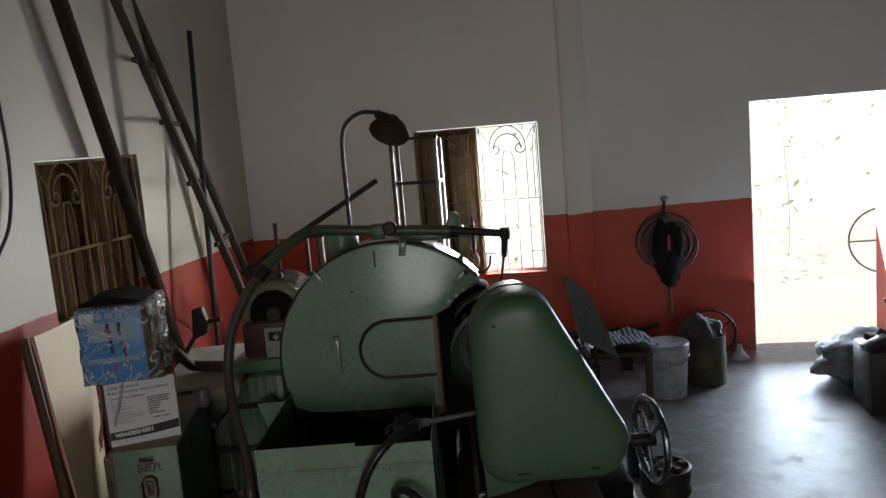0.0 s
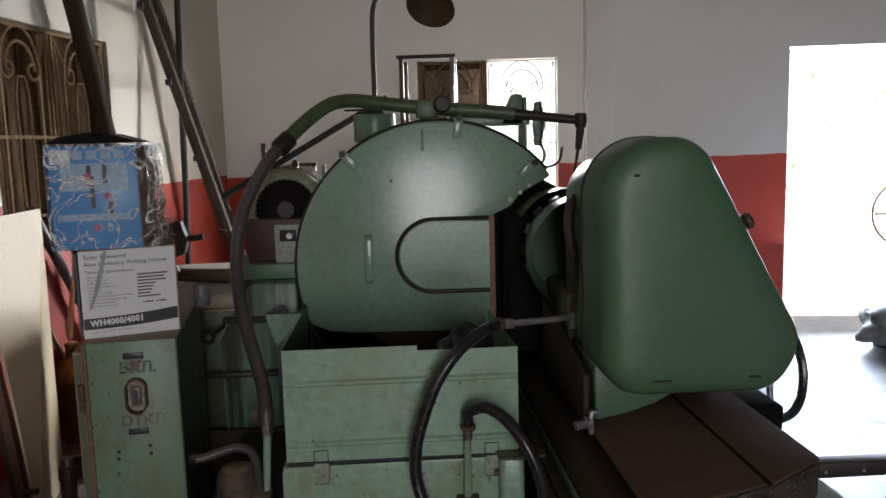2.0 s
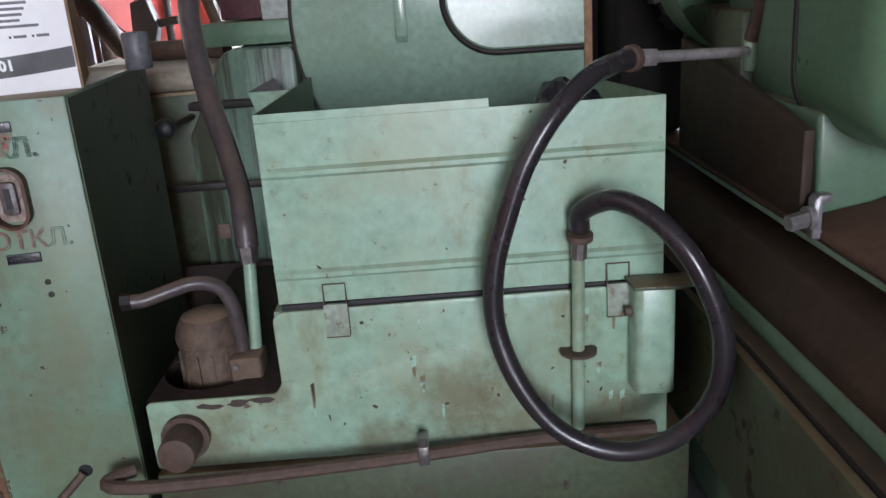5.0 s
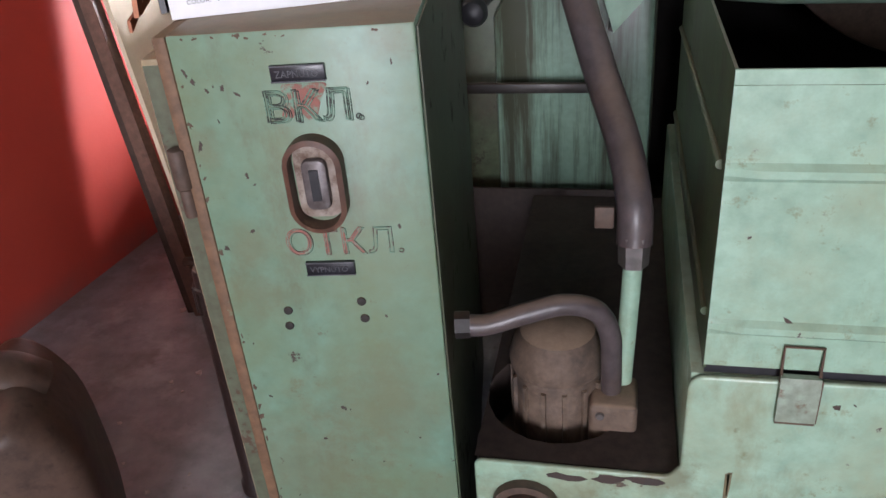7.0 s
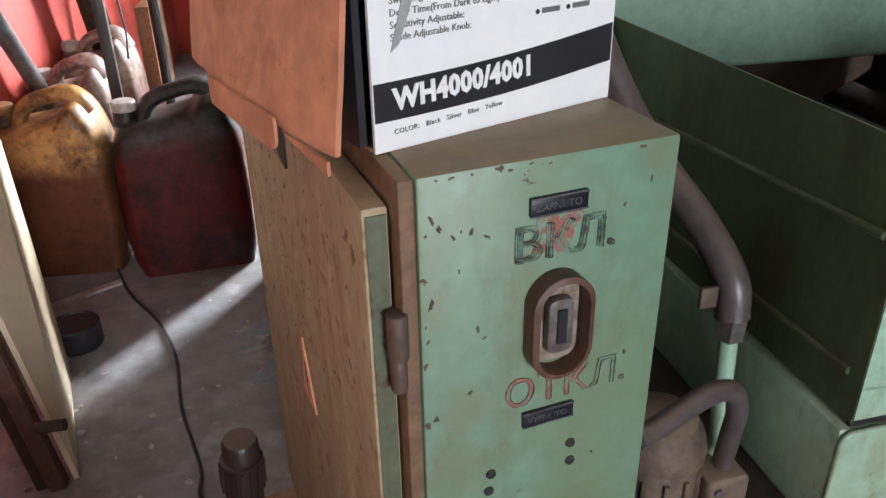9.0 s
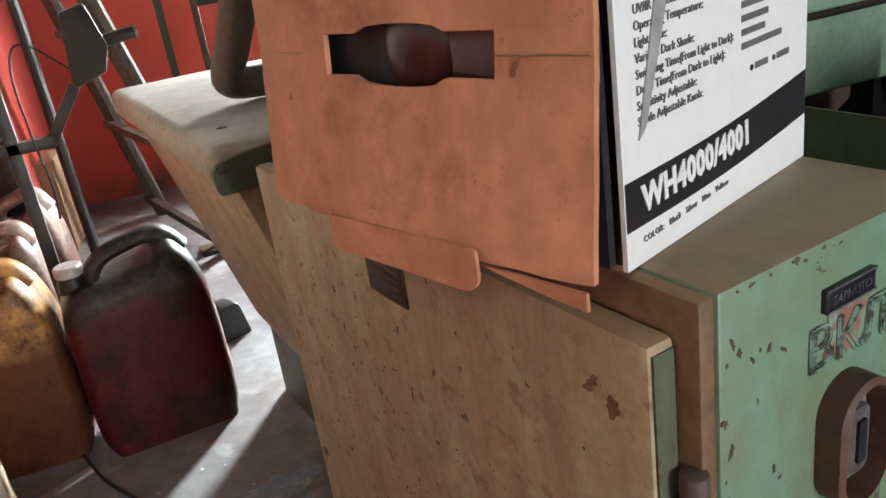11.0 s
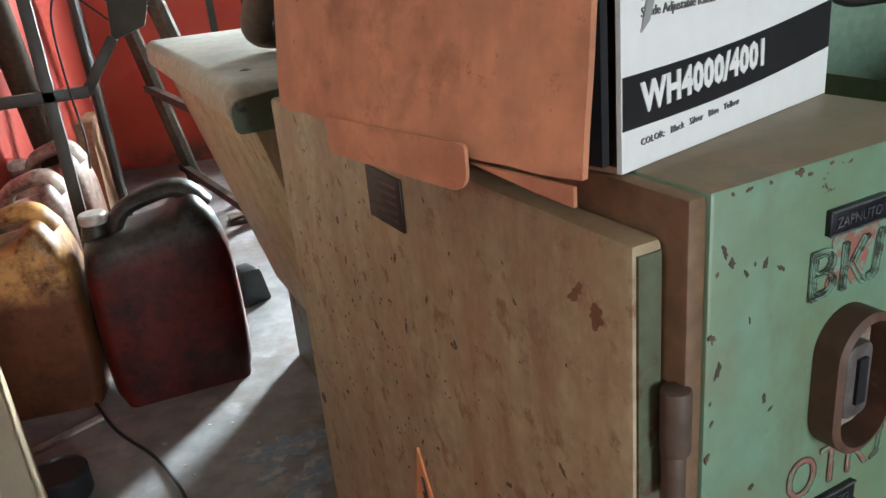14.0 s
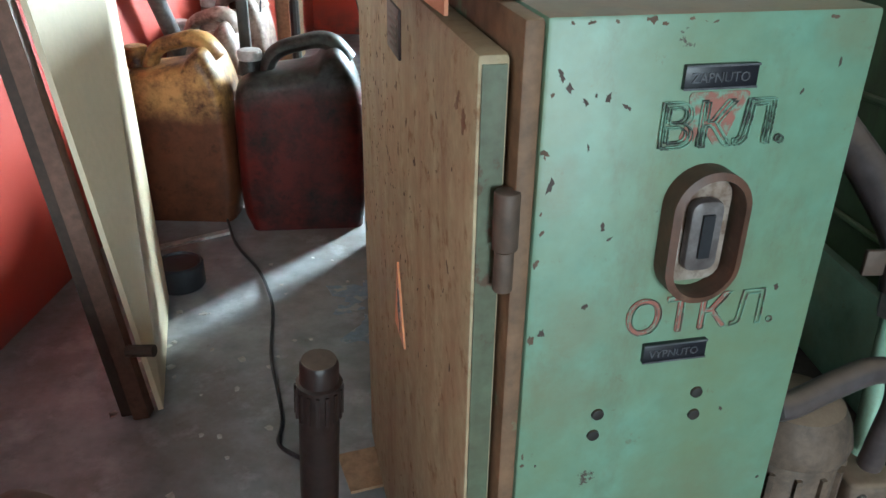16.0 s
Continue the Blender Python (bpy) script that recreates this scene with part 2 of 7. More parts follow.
M_TANK = surface("tank_green_paint", (0.35, 0.52, 0.395), (0.29, 0.445, 0.325), 0.26, scale=3, fine=0.07, bump=0.08, bump_scale=35, wear=(0.06, 0.045, 0.035), wear_at=(0.665, 0.685), wear_scale=20, stain=(0.30, 0.36, 0.24), stain_at=(0.46, 0.72), stain_scale=5, grime=(0.20, 0.19, 0.10), grime_at=(0.56, 0.80), grime_scale=4, dust=DUST, dust_amount=0.35)
TANK_LOOK = dict(scale=3, fine=0.07, bump=0.08, bump_scale=35, wear=(0.06, 0.045, 0.035), wear_at=(0.665, 0.685), wear_scale=20, stain=(0.30, 0.36, 0.24), stain_at=(0.46, 0.72), stain_scale=5, grime=(0.20, 0.19, 0.10), grime_at=(0.54, 0.78), grime_scale=4, dust=DUST, dust_amount=0.35)
M_TANKLOW = blotted(surface("tank_green_paint_stained", (0.35, 0.52, 0.395), (0.29, 0.445, 0.325), 0.26, **TANK_LOOK), [(-0.47, 3.29, 0.30, 0.15), (-0.37, 3.29, 0.25, 0.13), (-0.95, 3.29, 0.27, 0.12), (-0.80, 3.29, 0.34, 0.07), (-0.18, 3.29, 0.24, 0.14), (-0.62, 3.29, 0.22, 0.10)], (0.15, 0.125, 0.065))
# soiled green, darkened further to paint shade on flanks and in gaps
M_SOILSHADE = surface("soiled_and_shaded_green_paint", (0.085, 0.115, 0.06), (0.06, 0.08, 0.042), 0.5, scale=4, fine=0.08, bump=0.1, wear=(0.035, 0.026, 0.02), wear_at=(0.60, 0.66), stain=(0.06, 0.045, 0.028), stain_at=(0.45, 0.68), stain_scale=5, dust=DUST, dust_amount=0.6)
M_CAB = surface("cabinet_green_paint", (0.185, 0.32, 0.238), (0.155, 0.27, 0.19), 0.42, scale=3, fine=0.07, bump=0.08, bump_scale=35, wear=(0.06, 0.045, 0.036), wear_at=(0.675, 0.695), wear_scale=24, stain=(0.15, 0.19, 0.10), stain_at=(0.40, 0.68), stain_scale=4, grime=(0.12, 0.095, 0.05), grime_at=(0.53, 0.78), grime_scale=5, dust=DUST, dust_amount=0.95)
blotted(M_CAB, [(0.04, 0.0, 0.68, 0.05), (0.03, 0.0, 0.62, 0.06), (0.16, 0.0, 0.45, 0.14), (0.05, 0.0, 0.35, 0.16), (0.2, 0.0, 0.2, 0.2), (0.01, 0.0, 0.80, 0.035), (0.126, 0.0, 0.70, 0.03), (0.22, 0.0, 0.90, 0.04)], (0.15, 0.135, 0.07), 26.0, 0.45)
M_DOOR = surface("cabinet_door_dusty", (0.42, 0.35, 0.225), (0.37, 0.29, 0.17), 0.6, scale=4, fine=0.1, wear=(0.20, 0.115, 0.06), wear_at=(0.57, 0.70), wear_scale=34, stain=(0.26, 0.155, 0.085), stain_at=(0.44, 0.70), stain_scale=5, dust=DUST, streak=(3, 3, 0.7), grime=(0.17, 0.095, 0.055), grime_at=(0.56, 0.80), grime_scale=6)
M_DARK = surface("dark_iron", (0.022, 0.02, 0.019), (0.036, 0.03, 0.026), 0.5, 0.3, dust=DUST, dust_amount=0.3)
# matte black for dark parts and for shade painted into gaps
M_SHADEBLACK = surface("matte_black_and_shade", (0.008, 0.007, 0.007), (0.013, 0.011, 0.010), 0.85, spec=0.15)
M_RUSTY = surface("dusty_brown_steel", (0.13, 0.085, 0.06), (0.09, 0.06, 0.045), 0.6, 0.1)
M_TABLE = surface("dusty_slideway", (0.125, 0.075, 0.052), (0.10, 0.06, 0.042), 0.8, 0.0, spec=0.2, bump=0.1, fine=0.05, stain=(0.07, 0.045, 0.032), stain_at=(0.5, 0.75), stain_scale=5)
M_RUBBER = surface("grey_rubber_hose", (0.100, 0.082, 0.084), (0.075, 0.060, 0.060), 0.36, scale=9, stain=(0.10, 0.07, 0.055), stain_at=(0.52, 0.72), stain_scale=6, dust=(0.17, 0.12, 0.085), dust_amount=0.7, bump=0.08)
M_BLACKHOSE = surface("black_rubber_hose", (0.022, 0.019, 0.022), (0.032, 0.027, 0.03), 0.28, bump=0.03)
M_STEEL = surface("worn_steel", (0.35, 0.33, 0.32), (0.22, 0.2, 0.19), 0.35, 0.8)
M_FLOOR = surface("concrete_floor", (0.31, 0.305, 0.315), (0.20, 0.195, 0.205), 0.42, scale=1.6, bump=0.6, bump_scale=14, fine=0.1, stain=(0.12, 0.085, 0.07), stain_at=(0.48, 0.68), stain_scale=1.7, wear=(0.42, 0.41, 0.43), wear_at=(0.54, 0.74), wear_scale=6, grime=(0.10, 0.075, 0.065), grime_at=(0.58, 0.74), grime_scale=3, grime_stretch=(1, 1, 1))
# ceiling and closing walls are out of view, dark to cut bounced light
M_CEIL = surface("ceiling_boards", (0.16, 0.14, 0.12), None, 0.8)
M_PLAIN = surface("dark_unseen_render", (0.10, 0.09, 0.08), None, 0.9)
M_WOOD = surface("dark_timber", (0.06, 0.035, 0.022), (0.04, 0.025, 0.016), 0.6, scale=8)
M_CARD = surface("orange_cardboard", (0.58, 0.25, 0.138), (0.51, 0.21, 0.115), 0.8, scale=3, stain=(0.36, 0.15, 0.085), stain_at=(0.48, 0.75), stain_scale=7, bump=0.35, bump_scale=26, streak=(1, 2.2, 0.5), grime=(0.20, 0.075, 0.04), grime_at=(0.55, 0.74), grime_scale=8, grime_stretch=(1, 1, 1))
M_WHITE = surface("white_print", (0.80, 0.80, 0.80), (0.76, 0.76, 0.77), 0.4, bump=0, fine=0.01)
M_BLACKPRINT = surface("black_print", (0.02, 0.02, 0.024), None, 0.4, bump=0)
M_BLUE = surface("blue_print", (0.075, 0.32, 0.66), (0.06, 0.27, 0.58), 0.35, bump=0, fine=0.02)
M_PALEBOARD = surface("pale_plywood", (0.64, 0.52, 0.36), (0.57, 0.45, 0.30), 0.55, scale=2, fine=0.01, bump=0.03, stain=(0.52, 0.43, 0.31), stain_at=(0.5, 0.8), stain_scale=4, streak=(3, 3, 0.6))


def wall_paint(name, base, slope, tone=(1.0, 1.0, 1.0)):
    m, nt, b = mat_base(name)
    tc = nt.nodes.new("ShaderNodeTexCoord").outputs["Object"]
    sx = nt.nodes.new("ShaderNodeSeparateXYZ")
    nt.links.new(tc, sx.inputs[0])
    ma = node(nt, "ShaderNodeMath")
    ma.operation = "MULTIPLY_ADD"
    nt.links.new(sx.outputs[0], ma.inputs[0])
    ma.inputs[1].default_value, ma.inputs[2].default_value = slope, base
    sub = node(nt, "ShaderNodeMath")
    sub.operation = "SUBTRACT"
    nt.links.new(ma.outputs[0], sub.inputs[0])
    nt.links.new(sx.outputs[2], sub.inputs[1])
    wob = noise_fac(nt, tc, 9.0, 0.3, 0.7)
    add = node(nt, "ShaderNodeMath")
    add.operation = "MULTIPLY_ADD"
    nt.links.new(wob, add.inputs[0])
    add.inputs[1].default_value = 0.012
    nt.links.new(sub.outputs[0], add.inputs[2])
    st = node(nt, "ShaderNodeMapRange", **{"From Min": 0.004, "From Max": 0.008})
    nt.links.new(add.outputs[0], st.inputs[0])
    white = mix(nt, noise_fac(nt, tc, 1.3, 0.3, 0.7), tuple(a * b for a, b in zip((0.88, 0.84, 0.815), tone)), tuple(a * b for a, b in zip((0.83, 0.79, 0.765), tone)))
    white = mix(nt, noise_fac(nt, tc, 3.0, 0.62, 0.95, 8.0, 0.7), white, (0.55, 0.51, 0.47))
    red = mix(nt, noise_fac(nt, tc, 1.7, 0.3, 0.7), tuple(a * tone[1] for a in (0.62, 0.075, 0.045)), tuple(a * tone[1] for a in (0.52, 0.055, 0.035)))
    # red turns raggedly darker towards the floor
    low = node(nt, "ShaderNodeMapRange", **{"From Min": 0.16, "From Max": 0.05})
    nt.links.new(sx.outputs[2], low.inputs[0])
    grime = node(nt, "ShaderNodeMath")
    grime.operation = "MULTIPLY"
    nt.links.new(low.outputs[0], grime.inputs[0])
    nt.links.new(noise_fac(nt, tc, 6.0, 0.35, 0.6), grime.inputs[1])
    red = mix(nt, grime.outputs[0], red, (0.12, 0.06, 0.05))
    nt.links.new(mix(nt, st.outputs[0], white, red), b.inputs["Base Color"])
    b.inputs["Roughness"].default_value = 0.5
    nz = node(nt, "ShaderNodeTexNoise", Scale=35.0, Detail=6.0)
    nt.links.new(tc, nz.inputs["Vector"])
    bp = node(nt, "ShaderNodeBump", Strength=0.12, Distance=0.005)
    nt.links.new(nz.outputs[0], bp.inputs["Height"])
    nt.links.new(bp.outputs[0], b.inputs["Normal"])
    return m


M_WALL_B = wall_paint("wall_paint_back", 1.196, 0.0225)
# cream tint; the tone also darkens plaster and dado for dimmer light here
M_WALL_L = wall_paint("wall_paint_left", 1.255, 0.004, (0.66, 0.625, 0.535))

# ---- large structure ----
H = 3.9
part("floor", box(bmesh.new(), -7.5, 9.5, -15, 0.21, -0.12, 0.0), M_FLOOR, m=ROOM_B, smooth=0)
tagged(bpy.data.objects["floor"], "stained grey screeded concrete workshop floor", "floor", kind="structure")


def wall(name, m, mat, x0, x1, openings, label, t=0.22):
    """A wall with thickness in its own frame, cut round openings (x0, x1, z0, z1) given left to right."""
    bm = bmesh.new()
    x = x0
    for a, b, c, d in openings:
        box(bm, x, a, 0, t, 0, H)
        if c > 0:
            box(bm, a, b, 0, t, 0, c)
        box(bm, a, b, 0, t, d, H)
        x = b
    box(bm, x, x1, 0, t, 0, H)
    bmesh.ops.remove_doubles(bm, verts=bm.verts, dist=1e-5)
    ob = part(name, bm, mat, m=m, smooth=0)
    return tagged(ob, label, "wall", kind="structure")


wall("wall_north", ROOM_B, M_WALL_B, -0.3, 7.5, [(1.424, 2.492, 0.774, 2.05), (4.188, 5.206, 0.0, 2.063)], "white plaster wall with a red painted dado")
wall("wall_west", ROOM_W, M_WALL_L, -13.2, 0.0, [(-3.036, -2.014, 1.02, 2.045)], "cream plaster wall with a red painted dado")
wall("wall_east", pose(5.6, 7.0, 0, 0, 0, -94.3), M_PLAIN, -1, 13.4, [], "unseen plain wall, darkened to cut bounced light")
wall("wall_south", pose(6.6, -5.45, 0, 0, 0, 180), M_PLAIN, -1, 12, [(5.35, 7.65, 0.0, 3.15)], "unseen plain wall with a wide gate opening, darkened to cut bounced light")
tagged(part("ceiling", box(bmesh.new(), -7.5, 9.5, -15, 0.21, H, H + 0.15), M_CEIL, m=ROOM_B, smooth=0), "unseen boarded ceiling, darkened to cut bounced light", "ceiling", kind="structure")
# shallow pillar beside the window
tagged(part("pillar", box(bmesh.new(), 2.70, 2.906, -0.10, -0.002, 0, H, 0.006), M_WALL_B, m=ROOM_B), "shallow plastered pillar, white above a red dado", "pillar", kind="structure")
tagged(part("ground", box(bmesh.new(), -400, 400, -400, 400, -0.30, -0.13), surface("outside_earth", (0.28, 0.24, 0.17), None, 0.9, scale=0.5), smooth=0), "bare sunlit earth outside", "ground", kind="structure")

def text(name, body, size, mat, parent, m, depth=0.0004, label="", align="LEFT", sx=1.0, bold=0.0, line=0.0, gap=1.0):
    cu = bpy.data.curves.new(name, "FONT")
    cu.body, cu.size, cu.extrude, cu.align_x = body, size, depth, align
    cu.resolution_u, cu.offset, cu.space_character = 2, bold, gap
    if line:
        cu.fill_mode, cu.bevel_depth, cu.bevel_resolution, cu.extrude = "NONE", line, 0, 0.0
    tmp = new(name + "_curve", cu)
    bpy.context.view_layer.update()
    me = bpy.data.meshes.new_from_object(tmp.evaluated_get(bpy.context.evaluated_depsgraph_get()))
    bpy.data.objects.remove(tmp)
    bpy.data.curves.remove(cu)
    me.name = name
    me.materials.clear()
    me.materials.append(mat)
    ob = new(name, me)
    ob.parent = parent
    ob.matrix_basis = m @ Matrix.Diagonal((sx, 1, 1, 1))
    if label:
        tagged(ob, label)
    return ob


def face_y(x, y, z, roll=0):
    """Lays text on a face that looks towards -y."""
    return pose(x, y, z, 90, 0, 0) @ pose(0, 0, 0, 0, 0, roll)


# ---- window grilles and shutters ----
def grille(name, m, x0, x1, z0, z1, y, label, mat, waves=2, k=1.0):
    g = thing(name, label, "window grille", m)
    w = (x1 - x0) / waves
    mid, low = z0 + 0.50 * (z1 - z0), z0 + 0.14 * (z1 - z0)
    for xx in (x0 + 0.013, x1 - 0.013):
        part("frame_bar", box(bmesh.new(), xx - 0.012 * k, xx + 0.012 * k, y, y + 0.012, z0, z1), mat, g)
    for zz in (z0 + 0.012, z1 - 0.010, mid, low):
        part("cross_bar", box(bmesh.new(), x0, x1, y + 0.001, y + 0.010, zz - 0.008 * k, zz + 0.008 * k), mat, g)
    half, spring, yy = 0.29 * w, z1 - 0.20, y + 0.004

    def bar(kind, pts, r=0.0075):
        part(kind, tube(bmesh.new(), [(a, yy, b) for a, b in pts], r * (0.4 + 0.6 * k), 6, 2), mat, g)

    def upright(x, top):
        part("upright", box(bmesh.new(), x - 0.007 * k, x + 0.007 * k, y + 0.002, y + 0.014, z0, top), mat, g)

    for j in range(waves):
        c = x0 + w * (j + 0.5)
        # arch of two bars whose feet curl inwards
        for q in (1.0, 0.74):
            bar("arch", [(c - half * q * math.cos(a), spring + (0.19 - 0.26 * (1 - q)) * math.sin(a)) for a in [math.pi * i / 12 for i in range(13)]])
        for s in (-1, 1):
            curl = []
            for i in range(13):
                a, r = i * 0.56, 0.052 - 0.0031 * i
                curl.append((c + s * (half - 0.052 + r * math.cos(a)), spring - r * math.sin(a)))
            bar("scroll", curl)
            bar("brace", [(c + s * 0.44 * w, z1 - 0.02), (c + s * (half + 0.004), spring + 0.055)], 0.006)
            bar("brace", [(c + s * 0.44 * w, z1 - 0.02), (c + s * 0.40 * w, spring - 0.03), (c + s * 0.40 * w, mid)], 0.006)
            bar("gable", [(c, spring - 0.035), (c + s * 0.33 * half, spring - 0.11), (c + s * 0.36 * half, z0)], 0.006)
            upright(c + s * half, spring - 0.01)
            upright(c + s * 0.47 * w if waves > 1 else c + s * 0.45 * w, z1 - 0.02)
    return g


M_GRILLE = surface("brown_iron_grille", (0.27, 0.18, 0.095), (0.18, 0.11, 0.05), 0.75, 0.0, scale=12, spec=0.12)
M_SHUT = surface("brown_boards", (0.10, 0.05, 0.018), (0.06, 0.03, 0.012), 0.75, scale=6, bump=0.1, spec=0.1, stain=(0.15, 0.085, 0.035), streak=(5, 5, 0.5))
grille("window_grille", ROOM_W, -3.03, -2.02, 1.03, 2.04, 0.02, "rusty brown scrolled iron grille over closed dark shutters", M_GRILLE, 2)
ws = thing("window_shutter", "closed dark brown boarded window shutter behind the grille", "shutter", ROOM_W)
for i in range(6):
    a = -3.03 + i * 1.01 / 6
    part("board", box(bmesh.new(), a + 0.003, a + 1.01 / 6 - 0.003, 0.09, 0.115, 1.03, 2.04, 0.003), M_SHUT, ws)
grille("window_grille", ROOM_B, 1.43, 1.955, 0.775, 2.045, 0.03, "dark iron scroll grille across the window", M_GRILLE, 1)
# bars of the open half are paled and thinned to imitate daylight bloom
M_GRILLEGLARE = surface("glare_paled_iron", (0.55, 0.52, 0.45), (0.45, 0.42, 0.36), 0.6)
grille("window_grille", ROOM_B, 1.955, 2.492, 0.775, 2.045, 0.03, "scroll grille across the open window half, paled for daylight glare", M_GRILLEGLARE, 1, 0.4)
sl = thing("casement_leaf", "closed brown casement with two dusty amber panes", "casement", ROOM_B)
M_AMBER = surface("dusty_amber_pane", (0.22, 0.14, 0.085), (0.16, 0.10, 0.06), 0.25, scale=3, bump=0.02)
for a, b, c, d in ((1.43, 1.955, 0.775, 0.83), (1.43, 1.955, 1.99, 2.045), (1.43, 1.47, 0.83, 1.99), (1.915, 1.955, 0.83, 1.99), (1.675, 1.71, 0.83, 1.99)):
    part("casement_bar", box(bmesh.new(), a, b, 0.10, 0.135, c, d, 0.003), M_SHUT, sl)
part("pane", box(bmesh.new(), 1.47, 1.675, 0.113, 0.118, 0.83, 1.99), M_AMBER, sl)
part("pane", box(bmesh.new(), 1.71, 1.915, 0.113, 0.118, 0.83, 1.99), M_AMBER, sl)
ol = thing("casement_leaf", "brown wooden casement leaf swung open outwards", "casement", ROOM_B)
part("casement_frame", box(bmesh.new(), 2.505, 2.535, 0.14, 0.60, 0.79, 2.03, 0.003), M_SHUT, ol)

# conduit pipe down the pillar's corner
cp = thing("wall_conduit", "thin white painted conduit running down the pillar", "conduit", ROOM_B)
part("pipe", cyl(bmesh.new(), (2.692, -0.012, 0.0), (2.692, -0.012, H), 0.0085, seg=12), M_WALL_B, cp)
for z in (0.5, 1.5, 2.5, 3.4):
    part("saddle_clip", box(bmesh.new(), 2.678, 2.706, -0.022, -0.0005, z, z + 0.012, 0.002), M_WALL_B, cp)
lc = thing("wall_cable", "black cable hanging in a loop on the wall", "cable", ROOM_W)
part("cord", tube(bmesh.new(), [(-3.32, -0.03, 3.4), (-3.30, -0.03, 2.9), (-3.27, -0.03, 2.3), (-3.27, -0.03, 2.0), (-3.33, -0.03, 1.75), (-3.45, -0.03, 1.6)], 0.009, 8), M_BLACKPRINT, lc)

# ---- electrical cabinet ----
cab = thing("electrical_cabinet", "chipped pale green steel switch cabinet with a dusty side door", "cabinet", pose(-1.300, 3.240, 0, 0, 0, 7.5))
CW, CH, CD = 0.241, 0.914, 0.665
part("body", box(bmesh.new(), 0.0, CW, 0.0, CD, 0.0, CH, 0.0035, 2), M_CAB, cab)
# dark sheet over the pale green body paints the shade of this side
part("flank_panel", box(bmesh.new(), CW + 0.0004, CW + 0.002, 0.006, CD - 0.006, 0.01, CH - 0.006), M_SOILSHADE, cab, "dark sheet painting the flank's shade")
part("seam", box(bmesh.new(), -0.0145, -0.0002, 0.0015, CD - 0.003, 0.004, CH - 0.0015, 0.003), surface("rust_brown_frame", (0.22, 0.12, 0.062), (0.15, 0.085, 0.045), 0.65, scale=14, wear=(0.17, 0.20, 0.12), wear_at=(0.60, 0.66), dust=DUST, dust_amount=0.95), cab, "brown worn door frame")
door = part("side_door", box(bmesh.new(), -0.040, -0.0165, 0.018, CD + 0.012, 0.045, CH - 0.026, 0.005, 2), M_DOOR, cab, "dust-brown side door with scuffed paint")
part("door_edge", box(bmesh.new(), -0.0365, -0.0195, 0.0165, 0.0195, 0.052, CH - 0.033), surface("grimy_green_edge", (0.11, 0.145, 0.09), (0.10, 0.10, 0.06), 0.5, scale=10, wear=(0.09, 0.055, 0.035), wear_at=(0.55, 0.6), wear_scale=30), door, "chipped green door edge")
for z in (0.752, 0.17):
    hinge = part("hinge", cyl(bmesh.new(), (-0.019, 0.004, z), (-0.019, 0.004, z + 0.045), 0.0095, seg=14, bev=0.002), M_RUSTY, cab)
    part("hinge_pin", cyl(bmesh.new(), (-0.019, 0.005, z - 0.034), (-0.019, 0.005, z - 0.001), 0.0075, seg=12, bev=0.002), M_RUSTY, hinge)
    part("hinge_leaf", box(bmesh.new(), -0.019, -0.0148, 0.006, 0.022, z - 0.030, z + 0.042), M_RUSTY, hinge)
M_EDGEPALE = surface("worn_plate_line", (0.12, 0.08, 0.07), (0.08, 0.05, 0.045), 0.5, bump=0)
M_PLATE = surface("dark_nameplate", (0.05, 0.03, 0.03), (0.035, 0.02, 0.02), 0.4, 0.3)
M_SIGN = surface("orange_warning_enamel", (0.85, 0.36, 0.14), (0.78, 0.30, 0.11), 0.4, bump=0)
part("data_plate", box(bmesh.new(), -0.043, -0.0398, 0.314, 0.387, 0.812, 0.862, 0.001), M_PLATE, door, "small dark maker's plate")
for k in range(5):
    part("plate_line", box(bmesh.new(), -0.0434, -0.0428, 0.322, 0.366 + 0.012 * (k % 2), 0.819 + 0.008 * k, 0.822 + 0.008 * k), M_EDGEPALE, door.children[-1])
part("warning_sign", prism(bmesh.new(), [(0.300, 0.475), (0.365, 0.475), (0.345, 0.568)], -0.0425, -0.0398, "x"), M_SIGN, door, "orange triangular high-voltage sign")
part("lightning_bolt", prism(bmesh.new(), [(0.335, 0.535), (0.327, 0.510), (0.333, 0.510), (0.326, 0.482), (0.342, 0.515), (0.336, 0.515), (0.341, 0.535)], -0.0432, -0.0424, "x"), M_BLACKPRINT, door)
M_NAMEPL = surface("black_enamel_plate", (0.016, 0.016, 0.022), (0.01, 0.01, 0.015), 0.35, bump=0)
M_ALU = surface("worn_aluminium", (0.55, 0.52, 0.52), (0.4, 0.36, 0.36), 0.4, 0.6)
M_DIMLETTER = surface("dull_lettering", (0.12, 0.12, 0.13), (0.05, 0.05, 0.06), 0.5, scale=60)
for zc, word in ((0.872, "ZAPNUTO"), (0.652, "VYPNUTO")):
    pl = part("nameplate", box(bmesh.new(), 0.097, 0.151, -0.004, 0.001, zc - 0.0085, zc + 0.0085, 0.001), M_NAMEPL, cab, "small black name plate with a pale rim")
    for a, b, c, d in ((0.097, 0.151, 0.007, 0.0085), (0.097, 0.151, -0.0085, -0.007)):
        part("rim", box(bmesh.new(), a, b, -0.0048, -0.0035, zc + c, zc + d), M_DIMLETTER, pl)
    text("lettering", word, 0.0098, M_DIMLETTER, pl, face_y(0.1015, -0.0045, zc - 0.0036), sx=0.93)
M_REDPAINT = surface("faded_red_paint", (0.30, 0.09, 0.07), (0.25, 0.12, 0.085), 0.6, wear=(0.18, 0.30, 0.22), wear_at=(0.50, 0.60), wear_scale=60)
